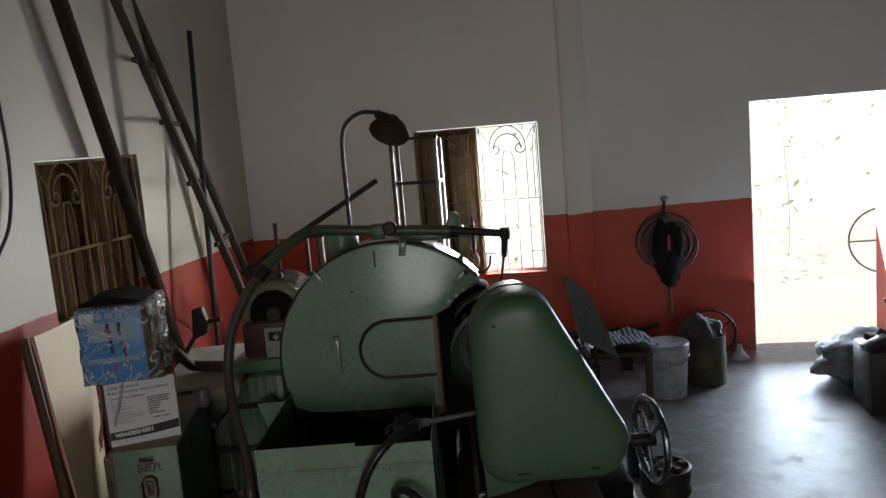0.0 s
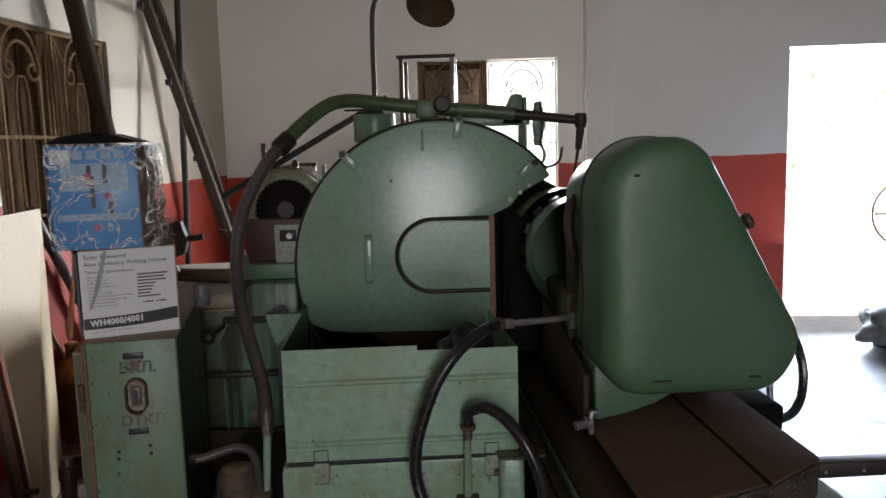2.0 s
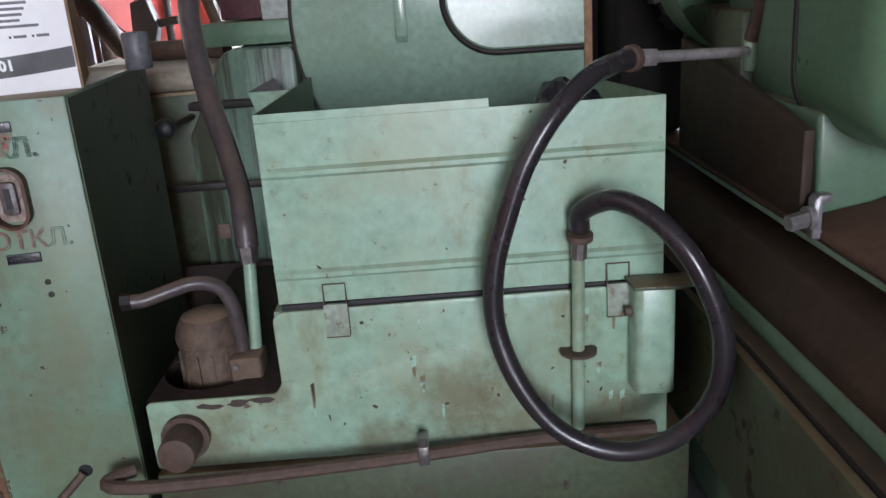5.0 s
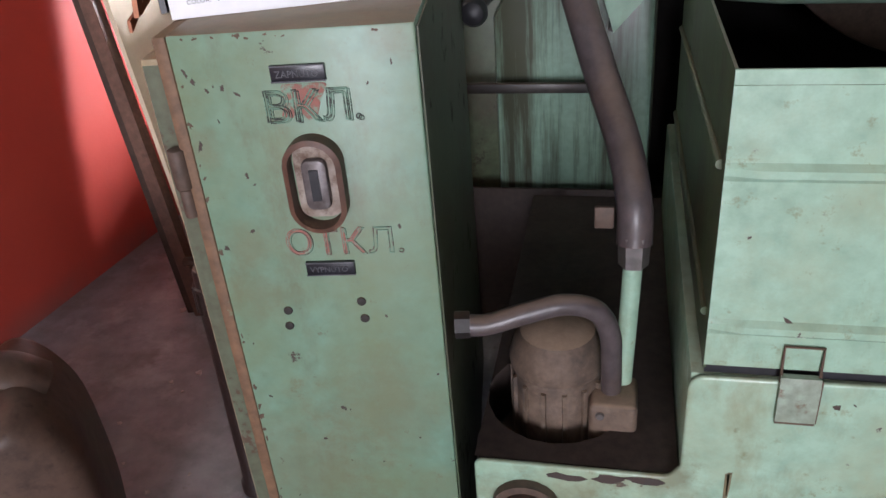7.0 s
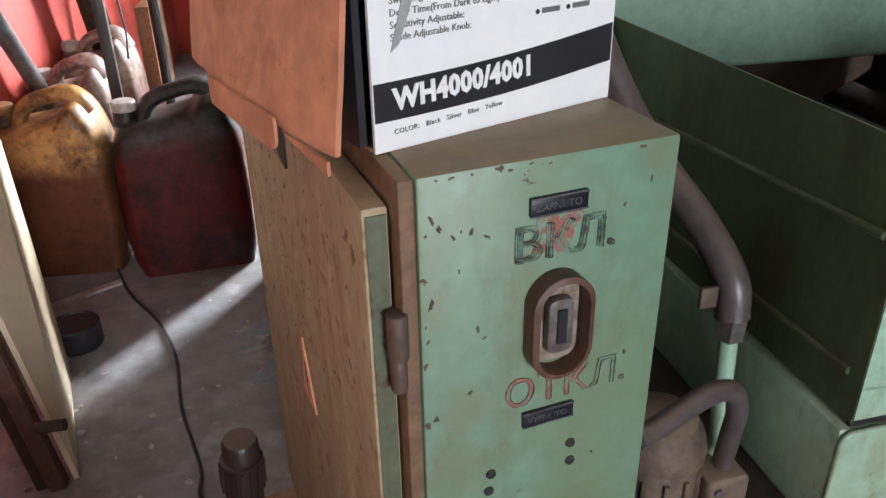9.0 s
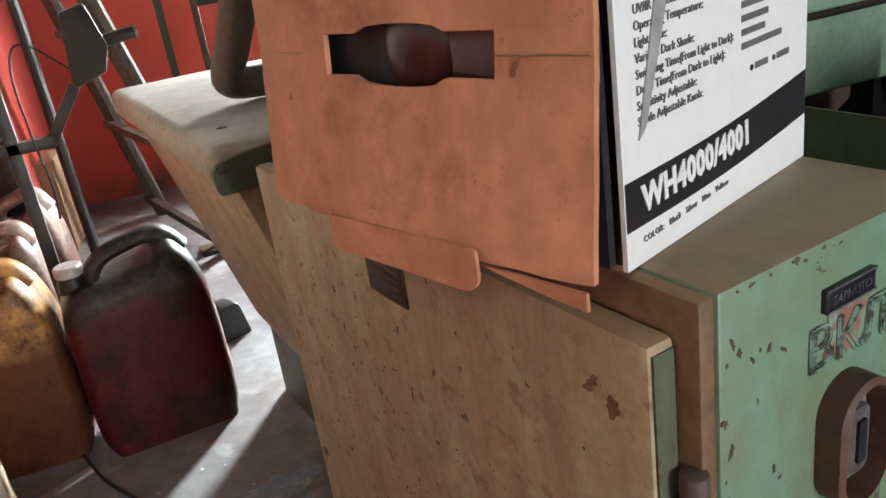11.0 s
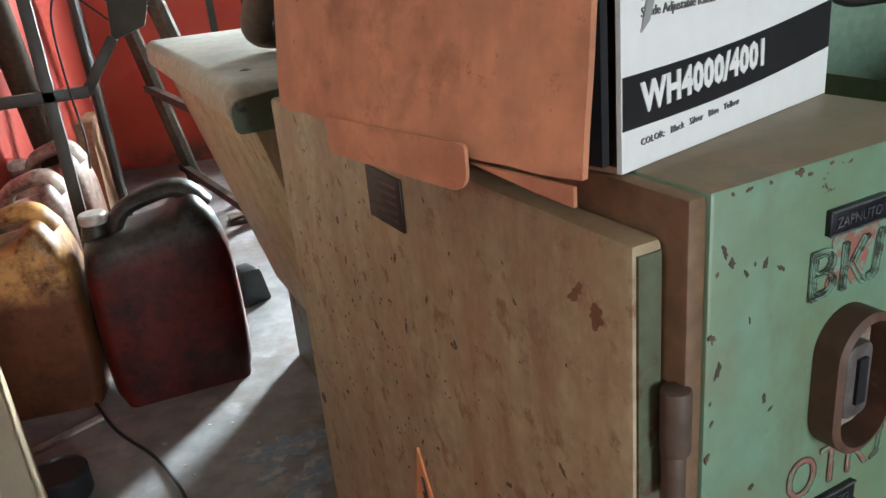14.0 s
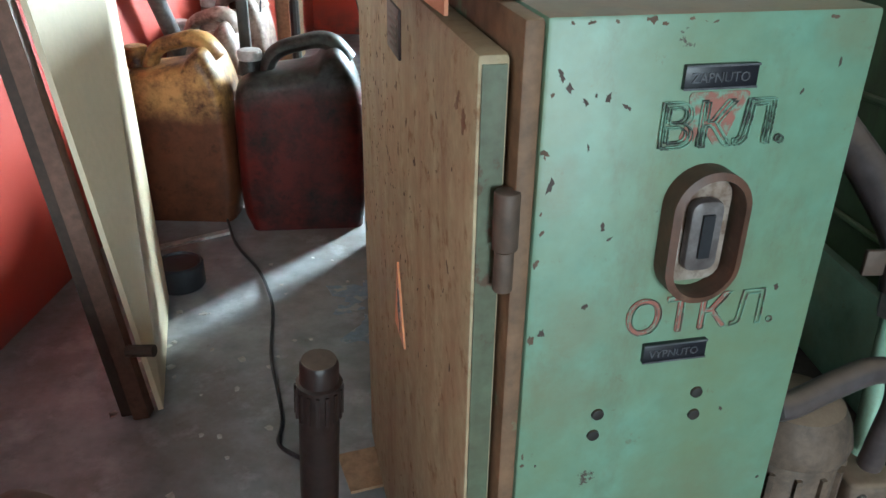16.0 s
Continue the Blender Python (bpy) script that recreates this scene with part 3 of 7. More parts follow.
M_GREYLINE = surface("faded_grey_paint", (0.11, 0.11, 0.09), (0.17, 0.09, 0.07), 0.6, wear=(0.18, 0.30, 0.22), wear_at=(0.46, 0.52), wear_scale=50)
M_BLKPAINT = surface("faded_black_paint", (0.03, 0.03, 0.028), (0.05, 0.05, 0.04), 0.5, wear=(0.18, 0.30, 0.22), wear_at=(0.44, 0.52), wear_scale=70)
text("stencil", "ВКЛ.", 0.044, M_BLKPAINT, cab, face_y(0.082, -0.0014, 0.823), line=0.0007)
text("stencil_shadow", "ВКЛ.", 0.044, M_BLKPAINT, cab, face_y(0.0845, -0.0012, 0.8215), line=0.0006)
text("stencil", "ОТК", 0.043, M_REDPAINT, cab, face_y(0.077, -0.0010, 0.670))
text("stencil_outline", "ОТКЛ.", 0.043, M_GREYLINE, cab, face_y(0.0785, -0.0013, 0.669), line=0.0006)
part("paint_patch", prism(bmesh.new(), round_poly([(0.104, 0.861, 0.003), (0.106, 0.842, 0.002), (0.100, 0.828, 0.002), (0.112, 0.826, 0.002), (0.116, 0.838, 0.002), (0.128, 0.822, 0.002), (0.136, 0.826, 0.002), (0.143, 0.846, 0.003), (0.152, 0.861, 0.003)][::-1], 3), -0.0008, 0.001, "y"), M_REDPAINT, cab, "worn red paint patch")
# oval switch collar
bm = bmesh.new()
outer, inner = rounded(0.126, 0.757, 0.060, 0.104, 0.0299, 10), rounded(0.126, 0.757, 0.049, 0.093, 0.0244, 10)
for ring_a, ya, ring_b, yb in ((outer, 0.0, outer, -0.019), (outer, -0.019, inner, -0.021), (inner, -0.021, inner, 0.0)):
    va = [bm.verts.new((p[0], ya, p[1])) for p in ring_a]
    vb = [bm.verts.new((p[0], yb, p[1])) for p in ring_b]
    for i in range(len(va)):
        bm.faces.new((va[i], va[(i + 1) % len(va)], vb[(i + 1) % len(va)], vb[i]))
bmesh.ops.remove_doubles(bm, verts=bm.verts, dist=1e-6)
sw = part("switch_collar", bm, surface("rust_red_collar", (0.14, 0.062, 0.036), (0.08, 0.040, 0.026), 0.55, scale=18, wear=(0.22, 0.14, 0.09), wear_at=(0.6, 0.68)), cab, "rust-brown oval switch collar")
part("switch_plate", prism(bmesh.new(), rounded(0.126, 0.757, 0.044, 0.080, 0.012, 4), -0.004, -0.001, "y"), surface("scratched_bright_plate", (0.42, 0.37, 0.32), (0.20, 0.13, 0.09), 0.45, 0.1, scale=25, stain=(0.12, 0.07, 0.045), stain_at=(0.5, 0.6), stain_scale=30), sw)
part("switch_drum", prism(bmesh.new(), rounded(0.126, 0.757, 0.026, 0.056, 0.008, 4), -0.014, -0.004, "y", 0.003), surface("worn_zinc", (0.20, 0.18, 0.18), (0.10, 0.08, 0.075), 0.45, 0.2, scale=30), sw)
part("switch_slot", box(bmesh.new(), 0.1215, 0.1305, -0.0165, -0.0135, 0.741, 0.775), M_BLACKPRINT, sw)
for x, z in ((0.066, 0.596), (0.064, 0.575), (0.152, 0.606), (0.153, 0.583)):
    part("screw", lathe(bmesh.new(), [(0.0, 0.0), (0.0055, 0.0), (0.005, 0.002), (0.0, 0.003)], (x, 0.0, z), (0, -1, 0), 12), M_DARK, cab)
# ragged bare patches along the front
random.seed(5)
chip_at = [(0.012, 0.876), (0.018, 0.868), (0.030, 0.858), (0.037, 0.862), (0.046, 0.860), (0.035, 0.826), (0.060, 0.853), (0.190, 0.858), (0.215, 0.878), (0.010, 0.80), (0.052, 0.765), (0.058, 0.755), (0.205, 0.70), (0.045, 0.70), (0.012, 0.68), (0.178, 0.585), (0.06, 0.53), (0.11, 0.45), (0.118, 0.447), (0.016, 0.55), (0.022, 0.47), (0.20, 0.40), (0.08, 0.40), (0.03, 0.30), (0.23, 0.50), (0.15, 0.36), (0.21, 0.25), (0.07, 0.22)]
M_CHIP = surface("bare_rust", (0.035, 0.03, 0.026), (0.08, 0.05, 0.04), 0.7, bump=0.3)


def ragged(x, z, r, lean=0.0, n=13):
    """A torn outline: a lobed blot stretched along a lean."""
    o, k1, k2 = [], random.uniform(0, 6), random.uniform(0, 6)
    sx, sz = random.uniform(0.55, 1.0), random.uniform(0.8, 1.6)
    for i in range(n):
        a = 2 * math.pi * i / n
        q = r * (1 + 0.35 * math.sin(2 * a + k1) + 0.25 * math.sin(5 * a + k2)) * random.uniform(0.75, 1.2)
        u, v = q * sx * math.cos(a), q * sz * math.sin(a)
        o.append((x + u * math.cos(lean) - v * math.sin(lean), z + u * math.sin(lean) + v * math.cos(lean)))
    return o


for x, z in chip_at:
    part("paint_chip", prism(bmesh.new(), ragged(x, z, random.uniform(0.0011, 0.0031), random.uniform(-0.9, 0.9)), -0.0005, 0.0008, "y"), M_CHIP, cab, smooth=0)


M_EDGE = surface("bare_brown_edge", (0.13, 0.08, 0.05), (0.09, 0.055, 0.035), 0.7, scale=30)
# bare spots where the edges have been knocked
for k in range(34):
    z = random.uniform(0.10, CH - 0.01)
    part("edge_chip", prism(bmesh.new(), ragged(0.0036 + 0.003 * random.random() ** 2, z, random.uniform(0.0010, 0.0034)), -0.0004, 0.0008, "y"), M_EDGE, cab, smooth=0)
for k in range(13):
    x = random.uniform(0.006, CW - 0.006)
    part("edge_chip", prism(bmesh.new(), ragged(x, CH - 0.0036 - 0.004 * random.random() ** 2, random.uniform(0.0006, 0.0026), random.uniform(0.8, 1.8)), -0.0004, 0.0008, "y"), M_EDGE, cab, smooth=0)
# scuffs on the side door, thickest below the middle
for k in range(230):
    y, z = (random.gauss(0.42, 0.14), random.gauss(0.66, 0.09)) if k % 3 else (random.uniform(0.06, CD - 0.04), random.uniform(0.12, 0.84))
    y, z = min(max(y, 0.05), CD - 0.03), min(max(z, 0.10), 0.86)
    part("scuff", prism(bmesh.new(), ragged(y, z, random.uniform(0.0005, 0.0019) * random.choice((1, 1, 1, 1, 1.8)), random.uniform(-0.8, 0.8)), -0.0404, -0.0392, "x"), M_EDGE, door, smooth=0)
M_SCUFF = surface("rubbed_brown_paint", (0.17, 0.085, 0.045), (0.24, 0.14, 0.08), 0.65, scale=40)
part("scuff", prism(bmesh.new(), ragged(0.050, 0.833, 0.008, 1.1, 29), -0.0404, -0.0392, "x"), M_SCUFF, door, smooth=0)
part("scuff", prism(bmesh.new(), ragged(0.070, 0.842, 0.006, 0.9, 29), -0.0404, -0.0392, "x"), M_SCUFF, door, smooth=0)
part("peep_hole", lathe(bmesh.new(), [(0.0, 0.0), (0.008, 0.0), (0.009, -0.001)], (-0.0402, 0.655, 0.471), (-1, 0, 0), 14), M_BLACKPRINT, door)
part("cable_hole", lathe(bmesh.new(), [(0.0, 0.0), (0.012, 0.0), (0.013, -0.001)], (0.14, -0.001, 0.235), (0, -1, 0), 16), M_BLACKPRINT, cab)
part("earth_rod", cyl(bmesh.new(), (0.138, -0.004, 0.233), (0.02, -0.05, 0.125), 0.008), M_RUSTY, cab)

# ---- helmet carton on the cabinet ----
M_CARDEDGE = surface("raw_cardboard", (0.36, 0.22, 0.13), (0.30, 0.18, 0.10), 0.85)
WH = thing("helmet_carton", "white and black printed carton with orange cardboard side, on cabinet", "box", pose(-1.320, 3.296, 0.9145, 0, 0, 20))
W, D, HH = 0.262, 0.33, 0.25
part("back_panel", box(bmesh.new(), 0.0, W, D - 0.004, D, 0, HH), M_CARDEDGE, WH)
part("bottom_panel", box(bmesh.new(), 0.0, W, 0.004, D - 0.004, 0, 0.004), M_CARDEDGE, WH)
part("right_panel", box(bmesh.new(), W - 0.004, W, 0.004, D - 0.004, 0.004, HH), M_CARDEDGE, WH)
part("top_panel", box(bmesh.new(), 0.0, W, 0.0, D - 0.005, HH, HH + 0.004), M_CARDEDGE, WH)
front = part("front_panel", box(bmesh.new(), 0.0, W - 0.0045, 0.0, 0.0035, 0.0, HH - 0.0005), M_WHITE, WH, "white printed front with a black band")


def band(x0, x1, a0, a1, b0, b1, sag=0.0):
    lo = [(x0 + (x1 - x0) * i / 8, a0 + (a1 - a0) * i / 8 - sag * math.sin(math.pi * i / 8)) for i in range(9)]
    hi = [(x0 + (x1 - x0) * i / 8, b0 + (b1 - b0) * i / 8 - sag * math.sin(math.pi * i / 8)) for i in range(9)]
    return prism(bmesh.new(), lo + hi[::-1], -0.0006, 0.001, "y")


part("black_band", band(0.001, W - 0.006, 0.0255, 0.036, 0.057, 0.071, 0.004), M_BLACKPRINT, front)
text("model_lettering", "WH4000/4001", 0.0240, M_WHITE, front, face_y(0.019, -0.0009, 0.0340, 2.2), sx=0.93, bold=0.0011, gap=1.07)
M_GREYPRINT = surface("grey_print", (0.16, 0.16, 0.17), None, 0.5, bump=0)
text("print_line", "COLOR:   Black   Silver   Blue   Yellow", 0.0062, M_GREYPRINT, front, face_y(0.018, -0.0007, 0.0135, 2), gap=1.1)
text("print_heading", "Solar Powered", 0.019, M_BLACKPRINT, front, face_y(0.012, -0.0007, 0.226))
text("print_heading", "Auto Darkening Welding Helmet", 0.0165, M_BLACKPRINT, front, face_y(0.012, -0.0007, 0.207))
text("print_heading", "Technical Specifications :", 0.0135, M_BLACKPRINT, front, face_y(0.014, -0.0007, 0.185))
for i, line in enumerate(("Power Supply:", "Filter Protection:", "UV/IR Protection:", "Operating Temperature:", "Light State:", "Variable Dark Shade:", "Switching Time(From Light to Dark):", "Delay Time(From Dark to Light):", "Sensitivity Adjustable:", "Shade Adjustable Knob:")):
    text("print_line", line, 0.0080, M_GREYPRINT, front, face_y(0.018, -0.0007, 0.172 - i * 0.0093))
for i in range(8):
    part("print_bar", box(bmesh.new(), 0.150, 0.150 + (0.085, 0.075, 0.08, 0.05, 0.045, 0.04, 0.035, 0.062)[i], -0.0006, 0.001, 0.172 - i * 0.0093, 0.1765 - i * 0.0093), M_GREYPRINT, front)
for x in (0.165, 0.200):
    part("print_dot", lathe(bmesh.new(), [(0.0, 0.0), (0.0022, 0.0), (0.0022, -0.001)], (x, -0.0007, 0.092), (0, -1, 0), 10), M_BLACKPRINT, front)
    part("print_bar", box(bmesh.new(), x + 0.005, x + 0.025, -0.0006, 0.001, 0.090, 0.0945), M_GREYPRINT, front)
M_TAPE = surface("torn_grey_tape", (0.42, 0.42, 0.42), (0.36, 0.36, 0.36), 0.35, bump=0.02)
part("torn_tape", prism(bmesh.new(), [(0.018, 0.080), (0.026, 0.086), (0.052, 0.150), (0.075, 0.247), (0.066, 0.247), (0.040, 0.155)], -0.0012, 0.0, "y"), M_TAPE, front, "torn strip of grey tape")
# orange side panel with its hand hole, flaps bowed a little
side = bmesh.new()
ys = [0.0, 0.070, 0.112, 0.122, 0.135, 0.150, 0.165, 0.180, 0.193, 0.203, 0.235, D]
zs = [0.0, 0.1135, 0.121, 0.152, 0.1585, HH]
hole = {(i, 2) for i in range(1, 10)} | {(i, k) for i in range(2, 9) for k in (1, 3)}
NY = len(ys) - 1
grid_v = {}


def bulge(y, z):
    return -0.016 - 0.012 * math.sin(math.pi * y / D) * (1 - z / HH) - 0.020 * (1 - z / HH) ** 2


def lift(y, j):
    """Rounds the hand hole's middle above and below."""
    k = max(0.0, 1 - ((y - 0.1575) / 0.0455) ** 2) ** 0.5
    return {1: 0.0075 * (1 - k), 4: -0.0065 * (1 - k)}.get(j, 0.0)


for sgn in (0, 1):
    for i, y in enumerate(ys):
        for j, z in enumerate(zs):
            grid_v[(sgn, i, j)] = side.verts.new((bulge(y, z) + sgn * 0.005, y, z + (0.006 + 0.012 * y / D if j == 0 else 0.004 * (1 - j / 5)) + lift(y, j)))
for i in range(NY):
    for j in range(5):
        if (i, j) in hole:
            continue
        for sgn in (0, 1):
            side.faces.new([grid_v[(sgn, *k)] for k in ((i, j), (i + 1, j), (i + 1, j + 1), (i, j + 1))])
        for (a, b), nb in ((((i, j), (i + 1, j)), (i, j - 1)), (((i + 1, j), (i + 1, j + 1)), (i + 1, j)), (((i, j + 1), (i + 1, j + 1)), (i, j + 1)), (((i, j), (i, j + 1)), (i - 1, j))):
            if nb in hole or not (0 <= nb[0] < NY and 0 <= nb[1] < 5):
                side.faces.new([grid_v[(0, *a)], grid_v[(0, *b)], grid_v[(1, *b)], grid_v[(1, *a)]])
bmesh.ops.recalc_face_normals(side, faces=side.faces)
bmesh.ops.subdivide_edges(side, edges=side.edges[:], cuts=3, use_grid_fill=True)
for v in side.verts:
    w1, w2 = noise.noise(Vector((3.0, v.co.y * 11, v.co.z * 9))), noise.noise(Vector((8.0, v.co.y * 34, v.co.z * 22)))
    v.co.x += 0.0035 * w1 + 0.0012 * w2
    if v.co.z < 0.03:
        v.co.z += 0.004 * noise.noise(Vector((1.0, v.co.y * 40, 0.0)))
part("side_panel", side, M_CARD, WH, "orange cardboard side with a hand hole", smooth=50)
for z, dz in ((0.1365, 0.0), (0.205, 0.006), (0.060, -0.004)):
    for y_a, y_b in (((0.002, 0.068), (0.237, D - 0.002)) if dz == 0.0 else ((0.004, 0.20), (0.21, D - 0.004))):
        line = [(bulge(y, z) - 0.0002, y, z + dz * y / D + 0.0025) for y in [y_a + (y_b - y_a) * k / 5 for k in range(6)]]
        part("crease", tube(bmesh.new(), line, 0.0009, 5, 1), M_CARDEDGE, WH)
M_CARDSTAIN = surface("dark_card_stain", (0.20, 0.085, 0.05), (0.26, 0.11, 0.06), 0.8)
random.seed(14)
for y, z, r in ((0.06, 0.075, 0.007), (0.13, 0.09, 0.004), (0.245, 0.05, 0.010), (0.055, 0.13, 0.004), (0.10, 0.05, 0.004), (0.29, 0.10, 0.005), (0.20, 0.085, 0.003)):
    part("stain", prism(bmesh.new(), ragged(y, z, r, 0.3, 15), bulge(y, z) - 0.0008, bulge(y, z) + 0.0006, "x"), M_CARDSTAIN, WH, smooth=0)
part("tuck_flap", prism(bmesh.new(), round_poly([(0.080, 0.020, 0.004), (0.080, -0.012, 0.014), (0.235, -0.006, 0.006), (0.235, 0.022, 0.004)], 5), -0.052, -0.049, "x"), M_CARD, WH, "loose orange tuck flap")
part("loose_flap", prism(bmesh.new(), [(0.0, 0.004), (0.085, 0.006), (0.03, -0.004), (0.0, -0.008)], -0.044, -0.041, "x"), M_CARD, WH)
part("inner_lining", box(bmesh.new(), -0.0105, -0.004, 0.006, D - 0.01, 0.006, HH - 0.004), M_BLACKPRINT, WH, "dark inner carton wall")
part("packed_shell", lathe(bmesh.new(), [(0.0, 0.0075), (0.014, 0.0068), (0.026, 0.0045), (0.033, 0.0)], (-0.0112, 0.150, 0.138), (-1, 0, 0), 28), surface("dark_maroon_shell", (0.045, 0.012, 0.01), (0.03, 0.01, 0.008), 0.3, bump=0), WH, "dark maroon shell seen in the hand hole")
part("packing_strip", prism(bmesh.new(), [(0.072, 0.122), (0.116, 0.126), (0.116, 0.150), (0.072, 0.155)], -0.0135, -0.0112, "x"), surface("grey_packing", (0.07, 0.05, 0.05), (0.10, 0.06, 0.06), 0.5, scale=40), WH)

# ---- small roll and black grip at the back of the cabinet's top ----
gc = thing("grey_roll", "small grey cylindrical roll standing on the dusty cabinet top", "roll", pose(-1.092, 3.735, 0.9145))
part("roll", lathe(bmesh.new(), [(0.0, 0.0), (0.026, 0.0), (0.028, 0.004), (0.028, 0.070), (0.025, 0.076), (0.012, 0.077), (0.0, 0.072)], (0, 0, 0), seg=24), surface("scuffed_grey_plastic", (0.22, 0.22, 0.24), (0.12, 0.12, 0.13), 0.45, scale=25), gc)
# the carton's brown flank sags open at the top
part("raised_corner", prism(bmesh.new(), [(0.0, HH + 0.005), (0.05, HH + 0.020), (0.16, HH + 0.006)], W - 0.0035, W, "x"), M_CARDEDGE, WH)

# ---- blue carton in film ----
BB = thing("film_wrapped_carton", "blue printed carton in crinkled clear film, atop a white carton", "box", pose(-1.375, 3.284, 1.1695, 0, 0, 8))
part("carton", box(bmesh.new(), 0.0, 0.232, 0.0, 0.30, 0.0, 0.288, 0.003), M_BLUE, BB)
part("side_board", box(bmesh.new(), 0.2325, 0.2345, 0.002, 0.298, 0.004, 0.284), M_CARDEDGE, BB)
M_PALEBLUE = surface("pale_print", (0.42, 0.60, 0.78), None, 0.4, bump=0)
M_MAGENTA = surface("magenta_print", (0.55, 0.04, 0.20), None, 0.4, bump=0)
part("print_panel", box(bmesh.new(), 0.030, 0.205, -0.001, 0.001, 0.165, 0.240), M_PALEBLUE, BB)
part("print_panel", box(bmesh.new(), 0.020, 0.205, -0.001, 0.001, 0.082, 0.100), M_PALEBLUE, BB)
part("label_sticker", box(bmesh.new(), 0.006, 0.058, -0.0014, 0.001, 0.240, 0.278), M_WHITE, BB, "small white sticker")
for i in range(4):
    part("print_icon", box(bmesh.new(), 0.065 + i * 0.036, 0.090 + i * 0.036, -0.001, 0.001, 0.252, 0.275), M_PALEBLUE, BB)
for x, z0, z1 in ((0.098, 0.20, 0.235), (0.104, 0.115, 0.205), (0.140, 0.185, 0.238), (0.150, 0.10, 0.135)):
    part("print_bar", box(bmesh.new(), x, x + 0.012, -0.0016, 0.001, z0, z1), M_BLACKPRINT, BB)
for x, z in ((0.100, 0.205), (0.103, 0.188), (0.150, 0.150), (0.118, 0.062)):
    part("print_dot", lathe(bmesh.new(), [(0.0, 0.0), (0.010, 0.0), (0.010, -0.001)], (x, -0.0018, z), (0, -1, 0), 16), M_MAGENTA, BB)
# crinkled film
mf, nt, b = mat_base("clear_film")
b.inputs["Base Color"].default_value = (1, 1, 1, 1)
b.inputs["Roughness"].default_value = 0.06
tr = nt.nodes.new("ShaderNodeBsdfTransparent")
gl = nt.nodes.new("ShaderNodeBsdfGlossy")
gl.inputs["Roughness"].default_value = 0.16
ms = nt.nodes.new("ShaderNodeMixShader")
fr = nt.nodes.new("ShaderNodeFresnel")
fr.inputs[0].default_value = 1.7
nt.links.new(fr.outputs[0], ms.inputs[0])
nt.links.new(tr.outputs[0], ms.inputs[1])
nt.links.new(gl.outputs[0], ms.inputs[2])
haze = node(nt, "ShaderNodeBsdfDiffuse")
haze.inputs[0].default_value = (0.85, 0.84, 0.82, 1)
cloudy = node(nt, "ShaderNodeMixShader")
nt.links.new(ms.outputs[0], cloudy.inputs[1])
nt.links.new(haze.outputs[0], cloudy.inputs[2])
nt.links.new(cloudy.outputs[0], nt.nodes["Material Output"].inputs[0])
tcn = nt.nodes.new("ShaderNodeTexCoord").outputs["Object"]
vz = node(nt, "ShaderNodeTexNoise", Scale=24.0, Detail=2.0, Distortion=2.6)
nt.links.new(tcn, vz.inputs["Vector"])
bpn = node(nt, "ShaderNodeBump", Strength=1.0, Distance=0.03)
nt.links.new(vz.outputs[0], bpn.inputs["Height"])
nt.links.new(bpn.outputs[0], gl.inputs["Normal"])
# white diffuse lines along the creases, painted in for glints
fold = node(nt, "ShaderNodeTexNoise", Scale=11.0, Detail=4.0, Distortion=1.6)
nt.links.new(tcn, fold.inputs["Vector"])
off = node(nt, "ShaderNodeMath")
off.operation = "SUBTRACT"
off.inputs[1].default_value = 0.5
nt.links.new(fold.outputs[0], off.inputs[0])
mag = node(nt, "ShaderNodeMath")
mag.operation = "ABSOLUTE"
nt.links.new(off.outputs[0], mag.inputs[0])
glint_line = node(nt, "ShaderNodeMapRange", **{"From Min": 0.0, "From Max": 0.026, "To Min": 0.9, "To Max": 0.03})
nt.links.new(mag.outputs[0], glint_line.inputs[0])
nt.links.new(glint_line.outputs[0], cloudy.inputs[0])
film = box(bmesh.new(), -0.006, 0.243, -0.006, 0.307, 0.002, 0.294)
bmesh.ops.subdivide_edges(film, edges=film.edges, cuts=14, use_grid_fill=True)
for v in film.verts:
    n1 = noise.noise(v.co * 22)
    v.co.x += 0.007 * noise.noise(v.co * 14 + Vector((5, 0, 0))) + ((0.012 + 0.040 * max(0, n1 + 0.2) * (1.25 - v.co.z / 0.294)) if v.co.x > 0.24 else 0)
    v.co.y += 0.005 * noise.noise(v.co * 16 + Vector((0, 7, 0))) - 0.002
    if v.co.y < 0.0:
        v.co.y = min(v.co.y, -0.0035)
part("film_wrap", film, mf, BB, "crinkled clear plastic film", smooth=0)
part("open_flap", prism(bmesh.new(), [(-0.012, 0.0), (0.02, 0.018), (0.11, 0.030), (0.15, 0.026), (0.235, 0.0)], 0.05, 0.30, "y", m=pose(0, 0, 0.297)), M_SHADEBLACK, BB, "dark raised lid flap")

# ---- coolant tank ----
M_OLIVE = surface("soiled_shaded_olive_paint", (0.10, 0.155, 0.075), (0.075, 0.115, 0.052), 0.42, scale=3, fine=0.06, bump=0.08, stain=(0.055, 0.05, 0.03), stain_at=(0.46, 0.70), stain_scale=5, streak=(2, 2, 0.5), wear=(0.05, 0.035, 0.025), wear_at=(0.66, 0.70), dust=DUST, dust_amount=0.5)
tank = thing("coolant_tank", "pale green sheet-steel coolant tank with a ribbed splash tray", "tank")


